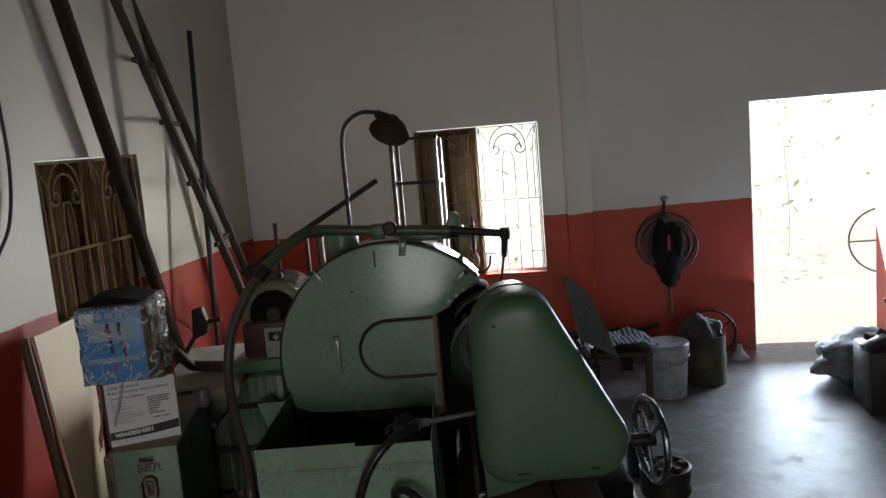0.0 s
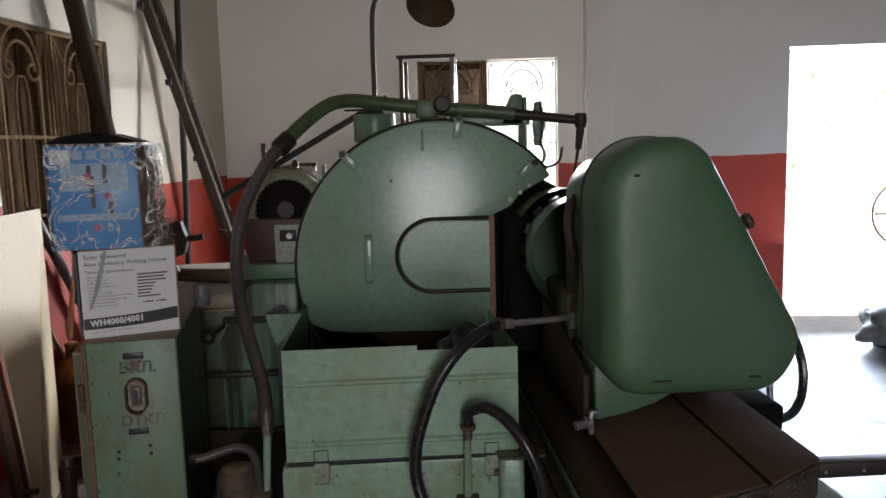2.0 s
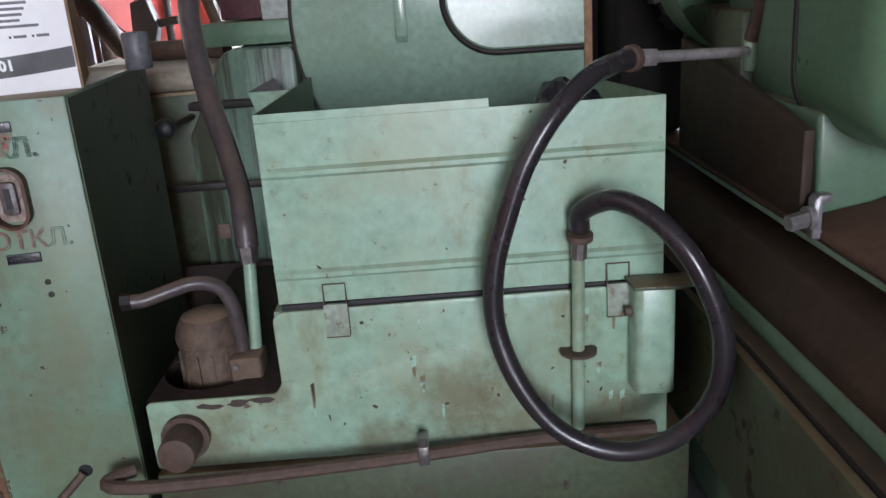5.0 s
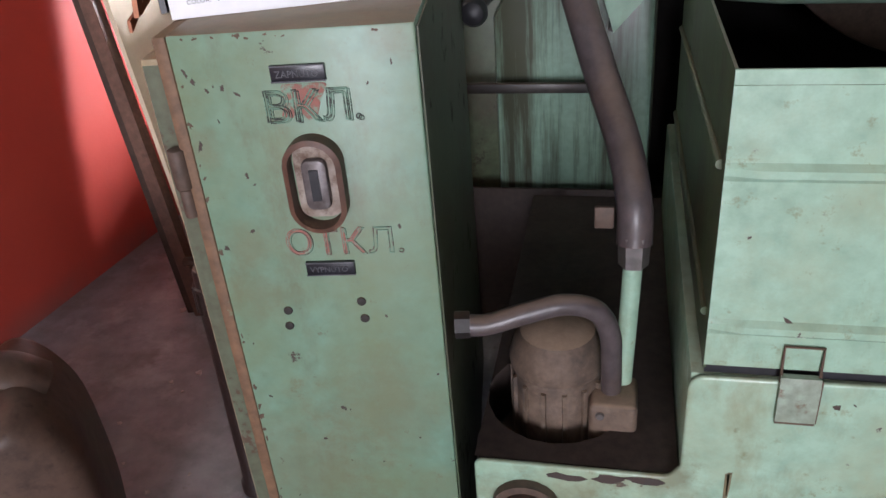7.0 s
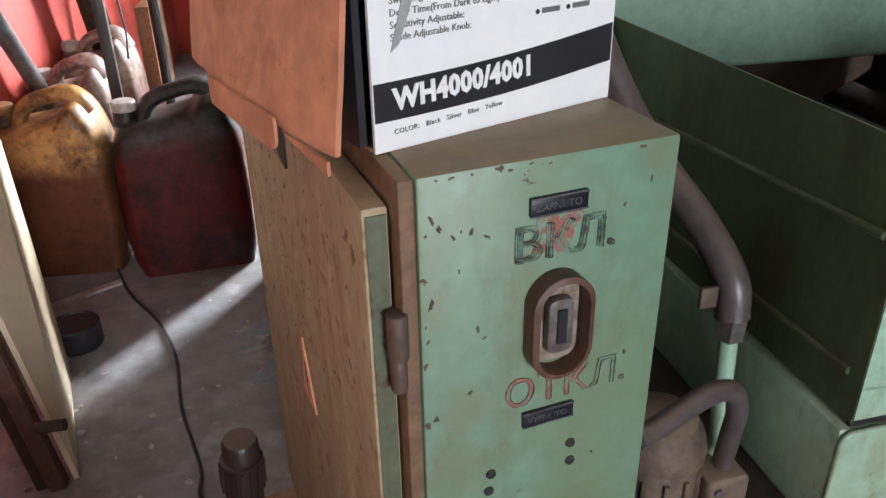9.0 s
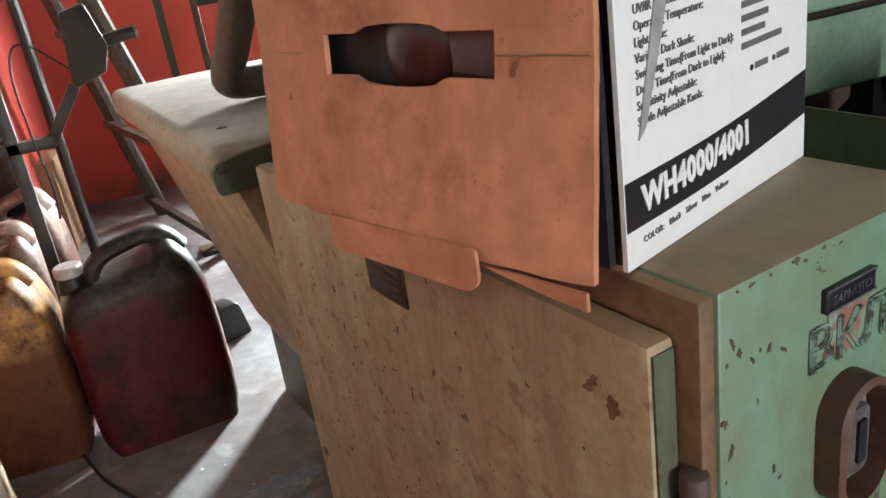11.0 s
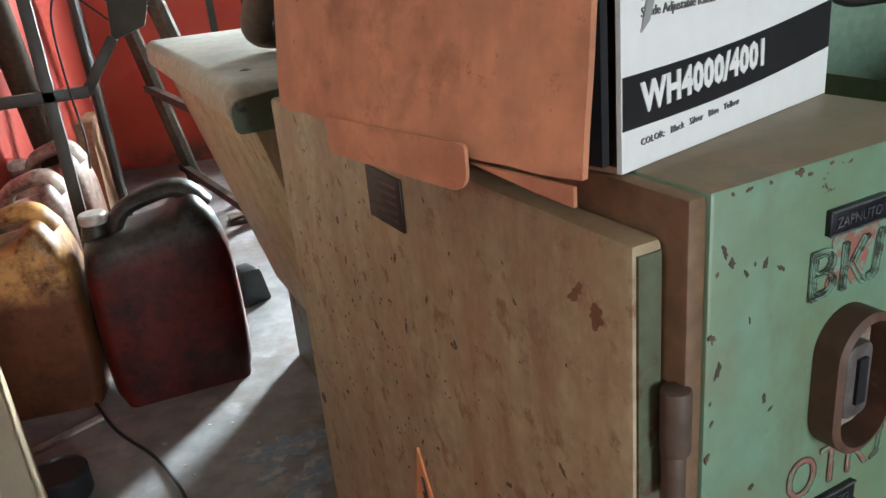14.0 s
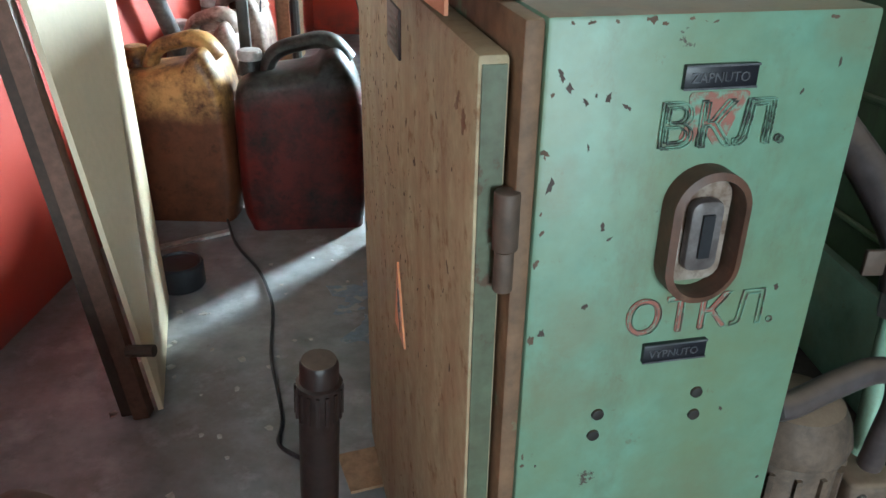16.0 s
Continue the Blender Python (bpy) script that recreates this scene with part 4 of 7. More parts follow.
def ribbed(x0, x1, z0, z1, ribs, y, notch=None):
    """A sheet with raised swage lines, leaning forward a little at the top."""
    bm = bmesh.new()
    zs = [z0]
    for r in ribs:
        zs += [r - 0.010, r - 0.004, r + 0.004, r + 0.010]
    zs += [z1]
    xs = [x0, x0 + 0.035] + [x0 + (x1 - x0) * i / 8 for i in range(1, 8)] + [x1 - 0.02, x1]
    rows = []
    for z in zs:
        up = any(abs(z - r) < 0.006 for r in ribs)
        rows.append([bm.verts.new((x, y - (0.0065 if up and 0 < k < len(xs) - 1 else 0.0), z)) for k, x in enumerate(xs)])
    for a, b in zip(rows, rows[1:]):
        for k in range(len(xs) - 1):
            bm.faces.new((a[k], a[k + 1], b[k + 1], b[k]))
    geo = bmesh.ops.extrude_face_region(bm, geom=bm.faces[:])
    for v in [g for g in geo["geom"] if isinstance(g, bmesh.types.BMVert)]:
        v.co.y += 0.003
    return bm


tray = part("tray_front", ribbed(-0.772, -0.084, 0.519, 0.842, (0.572, 0.755), 3.296), M_TANK, tank, "ribbed front sheet of the splash tray", smooth=25)
# black strip paints the shade in the seam below the tray
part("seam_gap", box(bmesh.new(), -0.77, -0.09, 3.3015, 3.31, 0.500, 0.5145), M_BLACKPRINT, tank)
part("raised_lip", box(bmesh.new(), -0.772, -0.380, 3.296, 3.299, 0.8425, 0.857), M_TANK, tray)
# left plate and swages take darker olive to paint the tray's shaded side
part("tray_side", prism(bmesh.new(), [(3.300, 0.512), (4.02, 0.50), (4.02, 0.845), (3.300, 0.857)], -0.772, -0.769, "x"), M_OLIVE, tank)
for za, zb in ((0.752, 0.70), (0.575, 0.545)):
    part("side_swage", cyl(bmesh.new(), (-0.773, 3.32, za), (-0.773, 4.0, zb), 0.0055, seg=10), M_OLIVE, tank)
part("tray_side", prism(bmesh.new(), [(3.300, 0.512), (4.02, 0.50), (4.02, 0.80), (3.300, 0.842)], -0.088, -0.085, "x"), M_TANK, tank)
# tray floor is blackened to paint the shade inside the tray
part("tray_floor", box(bmesh.new(), -0.768, -0.089, 3.301, 4.02, 0.515, 0.520), M_SHADEBLACK, tank)
lower = part("lower_tank", box(bmesh.new(), -0.785, -0.075, 3.2985, 4.05, 0.205, 0.505, 0.004), M_TANK, tank, "lower coolant tank with clasp latches")
part("front_sheet", prism(bmesh.new(), round_poly([(-1.042, 0.205, 0.006), (-1.042, 0.346, 0.012), (-0.800, 0.346, 0.014), (-0.787, 0.365, 0.012), (-0.787, 0.5055, 0.020), (-0.074, 0.5105, 0.016), (-0.074, 0.205, 0.006)], 5), 3.290, 3.298, "y", 0.0035, 3), M_TANKLOW, lower, "stepped front sheet of the tank")
part("plinth", box(bmesh.new(), -1.045, -0.03, 3.285, 4.05, 0.0, 0.196, 0.006), M_SOILSHADE, tank, "oil-soiled plinth")
bm = bmesh.new()
ocx, ocy, orr = -0.945, 3.43, 0.098
x0, x1, y0, y1 = -1.042, -0.787, 3.2985, 4.05
turns = sorted([2 * math.pi * i / 20 for i in range(20)] + [math.atan2(y - ocy, x - ocx) % (2 * math.pi) for x in (x0, x1) for y in (y0, y1)])
n = len(turns)
ringv = [bm.verts.new((ocx + orr * math.cos(a), ocy + orr * math.sin(a), 0.345)) for a in turns]
outv = []
for a in turns:
    c, s = math.cos(a), math.sin(a)
    k = min((x1 - ocx) / c if c > 1e-6 else 9, (x0 - ocx) / c if c < -1e-6 else 9, (y1 - ocy) / s if s > 1e-6 else 9, (y0 - ocy) / s if s < -1e-6 else 9)
    outv.append(bm.verts.new((ocx + k * c, ocy + k * s, 0.345)))
for i in range(n):
    bm.faces.new((ringv[i], ringv[(i + 1) % n], outv[(i + 1) % n], outv[i]))
low = [bm.verts.new((v.co.x, v.co.y, 0.25)) for v in ringv]
for i in range(n):
    bm.faces.new((ringv[i], low[i], low[(i + 1) % n], ringv[(i + 1) % n]))
M_DECK = surface("dusty_deck", (0.055, 0.036, 0.028), (0.035, 0.023, 0.018), 0.7, bump=0.2, stain=(0.2, 0.3, 0.2), stain_at=(0.66, 0.72))
part("pump_deck", bm, M_DECK, tank, "dusty brown pump deck with a round hole")
# black plug closes the round hole and keeps it dark
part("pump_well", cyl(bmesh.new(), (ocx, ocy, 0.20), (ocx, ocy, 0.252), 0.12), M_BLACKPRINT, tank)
part("drain_stub", cyl(bmesh.new(), (-0.975, 3.215, 0.275), (-0.975, 3.291, 0.275), 0.034, 0.034, 20, 0.004), M_RUSTY, tank, "rusty drain stub")
part("stub_collar", cyl(bmesh.new(), (-0.975, 3.275, 0.275), (-0.975, 3.289, 0.275), 0.045, seg=20), M_RUSTY, tank)
M_CLASP = surface("worn_clasp_sheet", (0.33, 0.42, 0.33), (0.24, 0.28, 0.21), 0.4, scale=18, wear=(0.16, 0.12, 0.08), wear_at=(0.56, 0.64), wear_scale=40)
for x in (-0.671, -0.166):
    la = part("latch", prism(bmesh.new(), [(3.2850, 0.456), (3.2815, 0.456), (3.2815, 0.503), (3.2842, 0.516), (3.2925, 0.516), (3.2925, 0.511), (3.2850, 0.503)], x - 0.021, x + 0.021, "x"), M_CLASP, tank, "bent sheet clasp tab", smooth=20)
    part("wire_bail", tube(bmesh.new(), [(x - 0.020, 3.2868, 0.508), (x - 0.020, 3.2915, 0.522), (x - 0.020, 3.2925, 0.552), (x + 0.020, 3.2925, 0.552), (x + 0.020, 3.2915, 0.522), (x + 0.020, 3.2868, 0.508)], 0.0017, 6, 1), M_EDGE, la, "thin rusty wire bail")
    part("tab_edge", box(bmesh.new(), x - 0.021, x + 0.021, 3.2812, 3.2852, 0.4535, 0.4560), M_EDGE, la)
    part("tab_edge", box(bmesh.new(), x + 0.0212, x + 0.0225, 3.2820, 3.2895, 0.456, 0.514), M_EDGE, la)
bk_ = part("hose_bracket", prism(bmesh.new(), round_poly([(-0.148, 3.288, 0.0), (-0.148, 3.236, 0.016), (-0.078, 3.232, 0.016), (-0.072, 3.288, 0.0)], 5), 0.320, 0.520, "z", 0.002), M_TANKLOW, tank, "green sheet bracket beside the tank")
part("bracket_cap", prism(bmesh.new(), [(-0.155, 3.288), (-0.153, 3.228), (-0.075, 3.222), (-0.014, 3.240), (-0.014, 3.288)], 0.5215, 0.528, "z", 0.001), M_SOILSHADE, bk_, "oil-dark bracket cap")
part("bracket_bolt", cyl(bmesh.new(), (-0.1485, 3.265, 0.470), (-0.160, 3.265, 0.470), 0.009, seg=8), M_RUSTY, bk_)
# dents and chips on the tank
random.seed(8)
for _ in range(26):
    x, z = random.uniform(-0.76, -0.1), random.choice((random.uniform(0.22, 0.49), random.uniform(0.22, 0.36), random.uniform(0.53, 0.83)))
    r = random.uniform(0.0012, 0.004)
    o = ragged(x, z, r, random.uniform(-1, 1))
    yy = 3.2895 if z < 0.5 else 3.2955
    part("paint_chip", prism(bmesh.new(), o, yy - 0.0006, yy + 0.0006, "y"), M_CHIP, tank, smooth=0)
M_DRIP = surface("brown_oil_drip", (0.16, 0.12, 0.06), (0.20, 0.19, 0.11), 0.45, wear=(0.29, 0.48, 0.37), wear_at=(0.5, 0.58), wear_scale=25)
for k in range(16):
    x, zt, ln = random.uniform(-0.74, -0.15), random.choice((0.36, 0.40, 0.30, 0.47)), random.uniform(0.02, 0.09)
    w = random.uniform(0.0015, 0.005)
    o = [(x - w, zt), (x + w * 1.4, zt + 0.004), (x + w, zt - ln * 0.6), (x + w * 0.4, zt - ln), (x - w * 0.5, zt - ln * 0.8)]
    part("drip_stain", prism(bmesh.new(), o, 3.2893, 3.2903, "y"), M_DRIP, tank, smooth=0)
for a, b in ((-0.925, 0.330), (-0.87, 0.334), (-0.83, 0.336)):
    o = [(a + 0.022 * random.uniform(0.6, 1.3) * math.cos(t), b + 0.006 * random.uniform(0.5, 1.5) * math.sin(t)) for t in [2 * math.pi * i / 9 for i in range(9)]]
    part("paint_chip", prism(bmesh.new(), o, 3.2894, 3.291, "y"), M_CHIP, tank, smooth=0)

# ---- coolant pump ----
M_PUMP = surface("dusty_beige_casting", (0.17, 0.12, 0.085), (0.12, 0.08, 0.055), 0.7, scale=10, stain=(0.04, 0.03, 0.025), stain_at=(0.46, 0.66), stain_scale=14, dust=(0.27, 0.19, 0.13), bump=0.3)
pump = thing("coolant_pump", "dusty beige coolant pump standing in the tank's round hole", "pump", pose(-0.945, 3.43, 0.25))
part("motor_case", lathe(bmesh.new(), [(0, 0), (0.056, 0), (0.060, 0.02), (0.060, 0.13), (0.057, 0.135), (0.064, 0.138), (0.066, 0.150), (0.060, 0.172), (0.050, 0.190), (0.030, 0.198), (0, 0.20)], (0, 0, 0.02), seg=28), M_PUMP, pump)
for i in range(14):
    a = 2 * math.pi * i / 14
    part("cooling_fin", box(bmesh.new(), 0.055, 0.065, -0.003, 0.003, 0.03, 0.145, m=Matrix.Rotation(a, 4, "Z")), M_PUMP, pump)
part("terminal_box", box(bmesh.new(), 0.045, 0.108, -0.065, 0.005, 0.045, 0.135, 0.008, 3), M_PUMP, pump)
part("cover_screw", lathe(bmesh.new(), [(0, 0), (0.006, 0), (0.005, 0.003), (0, 0.004)], (0.06, -0.066, 0.12), (0, -1, 0), 10), M_STEEL, pump)
part("mounting_flange", lathe(bmesh.new(), [(0.0, 0.0), (0.085, 0.0), (0.085, 0.02), (0.0, 0.02)], (0, 0, 0), seg=24), M_DARK, pump)
rh = thing("cable_conduit", "grey flexible conduit arching from the cabinet to the pump", "hose")
part("end_nut", cyl(bmesh.new(), (-1.058, 3.317, 0.538), (-1.040, 3.320, 0.538), 0.0165, seg=6), M_DARK, rh)
part("conduit", tube(bmesh.new(), [(-1.052, 3.318, 0.538), (-1.02, 3.325, 0.536), (-0.975, 3.338, 0.546), (-0.930, 3.350, 0.553), (-0.893, 3.362, 0.538), (-0.876, 3.370, 0.500), (-0.873, 3.378, 0.450), (-0.872, 3.385, 0.40)], 0.0135, 14), M_RUBBER, rh)
ch = thing("coolant_hose", "thick grey rubber hose arching over the machine to the pump", "hose")
part("hose", tube(bmesh.new(), [(-0.815, 3.93, 1.453), (-0.870, 3.89, 1.390), (-0.925, 3.85, 1.290), (-0.962, 3.81, 1.186), (-0.975, 3.76, 1.029), (-0.950, 3.69, 0.890), (-0.905, 3.61, 0.765), (-0.868, 3.52, 0.690), (-0.852, 3.46, 0.635), (-0.850, 3.446, 0.585)], 0.0225, 16), M_RUBBER, ch)
part("nipple", cyl(bmesh.new(), (-0.850, 3.446, 0.60), (-0.850, 3.446, 0.555), 0.021, 0.019, 6), M_STEEL, ch)
part("riser_pipe", cyl(bmesh.new(), (-0.850, 3.446, 0.56), (-0.858, 3.42, 0.36), 0.0125, seg=14), M_TANK, ch, "pale green painted riser pipe")
part("hose_clip", box(bmesh.new(), -0.90, -0.876, 3.445, 3.452, 0.605, 0.635, 0.002), M_RUSTY, ch)

# ---- looped delivery hose with its nozzle ----
lp = thing("delivery_hose", "black rubber delivery hose hanging in a loop with rusty clamps", "hose")
part("hose", tube(bmesh.new(), [(-0.238, 3.262, 0.628), (-0.236, 3.25, 0.664), (-0.191, 3.2, 0.693), (-0.138, 3.14, 0.671), (-0.087, 3.1, 0.601), (-0.049, 3.09, 0.494), (-0.055, 3.1, 0.381), (-0.116, 3.12, 0.296), (-0.203, 3.14, 0.268), (-0.294, 3.16, 0.302), (-0.359, 3.18, 0.385), (-0.393, 3.2, 0.483), (-0.392, 3.2, 0.584), (-0.366, 3.2, 0.680), (-0.333, 3.2, 0.764), (-0.284, 3.21, 0.836), (-0.225, 3.24, 0.884), (-0.172, 3.29, 0.899), (-0.135, 3.33, 0.901)], 0.0175, 14), M_BLACKHOSE, lp)
for p, q in (((-0.238, 3.262, 0.622), (-0.238, 3.264, 0.610)), ((-0.140, 3.325, 0.901), (-0.127, 3.335, 0.901))):
    part("hose_clamp", cyl(bmesh.new(), p, q, 0.023, seg=16, bev=0.002), M_RUSTY, lp)
part("nipple", cyl(bmesh.new(), (-0.238, 3.265, 0.612), (-0.240, 3.270, 0.575), 0.014, seg=8), M_STEEL, lp)
part("feed_pipe", cyl(bmesh.new(), (-0.240, 3.272, 0.58), (-0.244, 3.280, 0.215), 0.0115, seg=14), M_TANK, lp)
part("pipe_flange", lathe(bmesh.new(), [(0, 0), (0.034, 0), (0.034, 0.006), (0, 0.006)], (-0.242, 3.277, 0.392), (0, 0, 1), 16), M_RUSTY, lp)
part("pipe_flange", lathe(bmesh.new(), [(0, 0), (0.034, 0), (0.034, 0.006), (0, 0.006)], (-0.244, 3.279, 0.222), (0, 0, 1), 16), M_RUSTY, lp)
part("spout_pipe", cyl(bmesh.new(), (-0.130, 3.333, 0.901), (0.110, 3.455, 0.886), 0.010, seg=12), M_ALU, lp)
part("union_nut", cyl(bmesh.new(), (-0.122, 3.337, 0.9005), (-0.090, 3.353, 0.8985), 0.016, seg=6), M_ALU, lp)
part("elbow", cyl(bmesh.new(), (0.122, 3.46, 0.850), (0.122, 3.46, 0.910), 0.016, seg=12, bev=0.003), M_TANK, lp)
part("rear_hose", tube(bmesh.new(), [(0.122, 3.46, 0.905), (0.130, 3.44, 0.97), (0.118, 3.42, 1.06), (0.098, 3.42, 1.17), (0.12, 3.46, 1.25), (0.18, 3.5, 1.27)], 0.0165, 12), M_RUSTY, lp)

# conduit along the tank's foot
fc = thing("floor_conduit", "rusty steel conduit clipped along the tank's foot", "pipe")
part("pipe", tube(bmesh.new(), [(-1.06, 3.235, 0.243), (-1.10, 3.21, 0.241), (-1.08, 3.196, 0.234), (-0.95, 3.205, 0.225), (-0.6, 3.24, 0.222), (-0.33, 3.27, 0.224), (-0.10, 3.275, 0.226)], 0.0125, 10, 4), M_RUSTY, fc)
part("clip", box(bmesh.new(), -0.545, -0.525, 3.225, 3.285, 0.212, 0.250, 0.002), M_STEEL, fc)
part("clip_bolt", cyl(bmesh.new(), (-0.535, 3.232, 0.245), (-0.535, 3.232, 0.268), 0.007, seg=8), M_STEEL, fc)

# ---- grinding machine ----
gr = thing("grinding_machine", "large green cylindrical grinder with round wheel guard and belt cover", "grinding machine")
GX, GZ, GR = -0.262, 0.972, 0.55
arc = [(GX + GR * math.cos(a), GZ + GR * math.sin(a)) for a in [radians(37 + (222 - 37) * i / 70) for i in range(71)]]
disc = [(-0.050, 1.158)] + [(0.02, 1.19), (0.055, 1.235)] + [p for p in arc if p[1] > 0.745] + [(-0.70, 0.722), (-0.60, 0.712), (-0.055, 0.704)]
guard = part("wheel_guard", prism(bmesh.new(), disc, 4.09, 4.40, "y", 0.010, 3), M_GUARD, gr, "round green wheel guard")
# seam of the guard's front plate and its D-shaped hatch
dpts = [(-0.062, 1.149)] + [(-0.285 + 0.142 * math.cos(a), 1.007 + 0.142 * math.sin(a)) for a in [radians(90 + 180 * i / 24) for i in range(25)]] + [(-0.062, 0.865)]
part("hatch_bead", tube(bmesh.new(), [(x, 4.088, z) for x, z in dpts], 0.008, 8, 1), M_DARK, guard, "dark beading round the hatch")
part("hatch", prism(bmesh.new(), [(-0.060, 1.139)] + [(-0.285 + 0.132 * math.cos(a), 1.007 + 0.132 * math.sin(a)) for a in [radians(90 + 180 * i / 24) for i in range(25)]] + [(-0.060, 0.875)], 4.082, 4.0895, "y", 0.003), M_GUARD, guard, "D-shaped hatch", smooth=0)
part("rusty_edge", box(bmesh.new(), -0.068, -0.048, 4.078, 4.091, 0.71, 1.155), M_CARDEDGE, guard, "bare rusty edge strip")
hd = part("guard_handle", prism(bmesh.new(), [(4.089, 1.096), (4.062, 1.094), (4.050, 1.080), (4.046, 1.00), (4.050, 0.925), (4.062, 0.911), (4.089, 0.909), (4.089, 0.919), (4.066, 0.921), (4.058, 0.930), (4.054, 1.00), (4.058, 1.075), (4.066, 1.084), (4.089, 1.086)], -0.548, -0.520, "x", 0.0015), M_GUARD, guard, "flat strap handle")
for x, z, a in ((-0.600, 1.385, 132), (-0.180, 1.500, 82), (0.088, 1.335, 42)):
    cl = part("guard_clip", box(bmesh.new(), -0.045, 0.035, -0.012, 0.0, -0.017, 0.017, 0.004, m=pose(x, 4.088, z) @ Matrix.Rotation(radians(-a), 4, "Y")), M_GUARD, guard, "folded clip on the rim")
    part("clip_bolt", cyl(bmesh.new(), (x + 0.03 * math.cos(radians(a)), 4.09, z + 0.03 * math.sin(radians(a))), (x + 0.03 * math.cos(radians(a)), 4.06, z + 0.03 * math.sin(radians(a))), 0.012, seg=10), M_DARK, cl)
part("guard_slot", box(bmesh.new(), -0.322, -0.312, 4.0885, 4.092, 1.41, 1.49), M_BLACKPRINT, guard)
part("guard_bolt", lathe(bmesh.new(), [(0, 0), (0.006, 0), (0, 0.004)], (-0.44, 4.09, 1.30), (0, -1, 0), 10), M_DARK, guard)
part("guard_rim", tube(bmesh.new(), [(x, 4.105, z) for x, z in [(GX + (GR + 0.004) * math.cos(a), GZ + (GR + 0.004) * math.sin(a)) for a in [radians(40 + 178 * i / 40) for i in range(41)]]], 0.006, 6, 1), M_DARK, guard)
# grinding wheel mouth
part("grinding_wheel", cyl(bmesh.new(), (GX, 4.20, GZ), (GX, 4.32, GZ), 0.40, seg=64, bev=0.006), M_RUSTY, gr, "grey-brown grinding wheel")
# mouth parts are blacked out to paint the shade round the spindle
part("mouth_shield", prism(bmesh.new(), [(-0.04, 0.60), (-0.04, 1.15), (0.05, 1.225), (0.15, 1.29), (0.22, 1.25), (0.13, 1.12), (0.09, 0.95), (0.09, 0.60)], 4.14, 4.36, "y", 0.006), M_SHADEBLACK, gr, "black wheel mouth shield")
part("mouth_filler", box(bmesh.new(), -0.02, 0.14, 3.905, 4.30, 0.66, 1.16, 0.02), M_SHADEBLACK, gr, "black block painting the spindle gap's shade")
part("shield_strap", prism(bmesh.new(), [(-0.02, 1.18), (0.13, 1.285), (0.115, 1.30), (-0.03, 1.20)], 4.10, 4.139, "y", 0.003), M_RUSTY, gr)
for i in range(3):
    t = 0.25 + i * 0.25
    part("strap_bolt", cyl(bmesh.new(), (-0.02 + 0.15 * t, 4.10, 1.19 + 0.105 * t), (-0.02 + 0.15 * t, 4.088, 1.19 + 0.105 * t), 0.009, seg=6), M_STEEL, gr)
# wheelhead pedestal and slide
part("pedestal", box(bmesh.new(), -0.81, 0.02, 4.42, 4.82, 0.0, 0.92, 0.01), M_SOILSHADE, gr, "green wheelhead pedestal")
# pale upright streaks between dark ones paint reflections on the wing
part("pedestal_wing", prism(bmesh.new(), round_poly([(-1.12, 0.0, 0.01), (-1.12, 0.70, 0.02), (-1.0, 0.92, 0.05), (-0.815, 0.92, 0.02), (-0.815, 0.0, 0.01)], 4), 4.10, 4.66, "y", 0.008), surface("reflection_streaked_casting", (0.22, 0.34, 0.26), (0.17, 0.27, 0.20), 0.35, scale=3, fine=0.05, bump=0.05, stain=(0.05, 0.055, 0.035), stain_at=(0.44, 0.56), stain_scale=6, streak=(2.2, 2.2, 0.12)), gr)
# black sheet paints the shade in the void before the pedestal
part("void_back", box(bmesh.new(), -0.80, 0.02, 4.405, 4.415, 0.2, 0.90), M_SHADEBLACK, gr)
part("pedestal_flange", box(bmesh.new(), -1.10, -0.82, 4.06, 4.098, 0.775, 0.795, 0.003), M_DARK, gr)
part("slide_block", box(bmesh.new(), -1.07, -0.62, 4.16, 4.78, 0.925, 0.985, 0.006), M_GREEN, gr)
part("slide_cover", box(bmesh.new(), -1.02, -0.62, 4.22, 4.76, 0.99, 1.155, 0.008), surface("maroon_bellows", (0.10, 0.045, 0.05), (0.08, 0.035, 0.04), 0.4, dust=DUST, dust_amount=0.4), gr, "maroon slide cover")
br = part("name_bracket", box(bmesh.new(), -0.905, -0.80, 4.195, 4.212, 0.985, 1.135, 0.004), surface("pale_cast_plate", (0.40, 0.44, 0.40), None, 0.5), gr, "pale plate with a slotted window")
part("bracket_window", box(bmesh.new(), -0.885, -0.82, 4.190, 4.196, 1.07, 1.115, 0.002), M_DARK, br)
part("bracket_knob", cyl(bmesh.new(), (-0.845, 4.196, 1.092), (-0.845, 4.17, 1.092), 0.012, seg=12), M_ALU, br)
# drive motor on the wheelhead, seen end on
MO = (-0.865, 4.28, 1.188)
M_BELL = surface("dusty_olive_bell", (0.27, 0.29, 0.19), (0.21, 0.22, 0.14), 0.5, scale=7, dust=DUST, dust_amount=0.7, stain=(0.16, 0.13, 0.09), stain_at=(0.5, 0.75), stain_scale=9)
mo = part("drive_motor", lathe(bmesh.new(), [(0.118, 0.03), (0.160, 0.03), (0.166, 0.04), (0.166, 0.36), (0.15, 0.40), (0.0, 0.42)], MO, (0, 1, 0), 44), M_PUMP, gr, "dusty finned drive motor")
part("motor_bell", lathe(bmesh.new(), [(0.117, 0.035), (0.117, 0.004), (0.124, -0.004), (0.146, -0.002), (0.162, 0.010), (0.168, 0.034)], MO, (0, 1, 0), 44), M_BELL, mo, "olive end bell")
# recess is blackened to paint the shade behind the fan
part("motor_recess", lathe(bmesh.new(), [(0.0, 0.05), (0.118, 0.05), (0.118, 0.036)], MO, (0, 1, 0), 44), M_SHADEBLACK, mo)
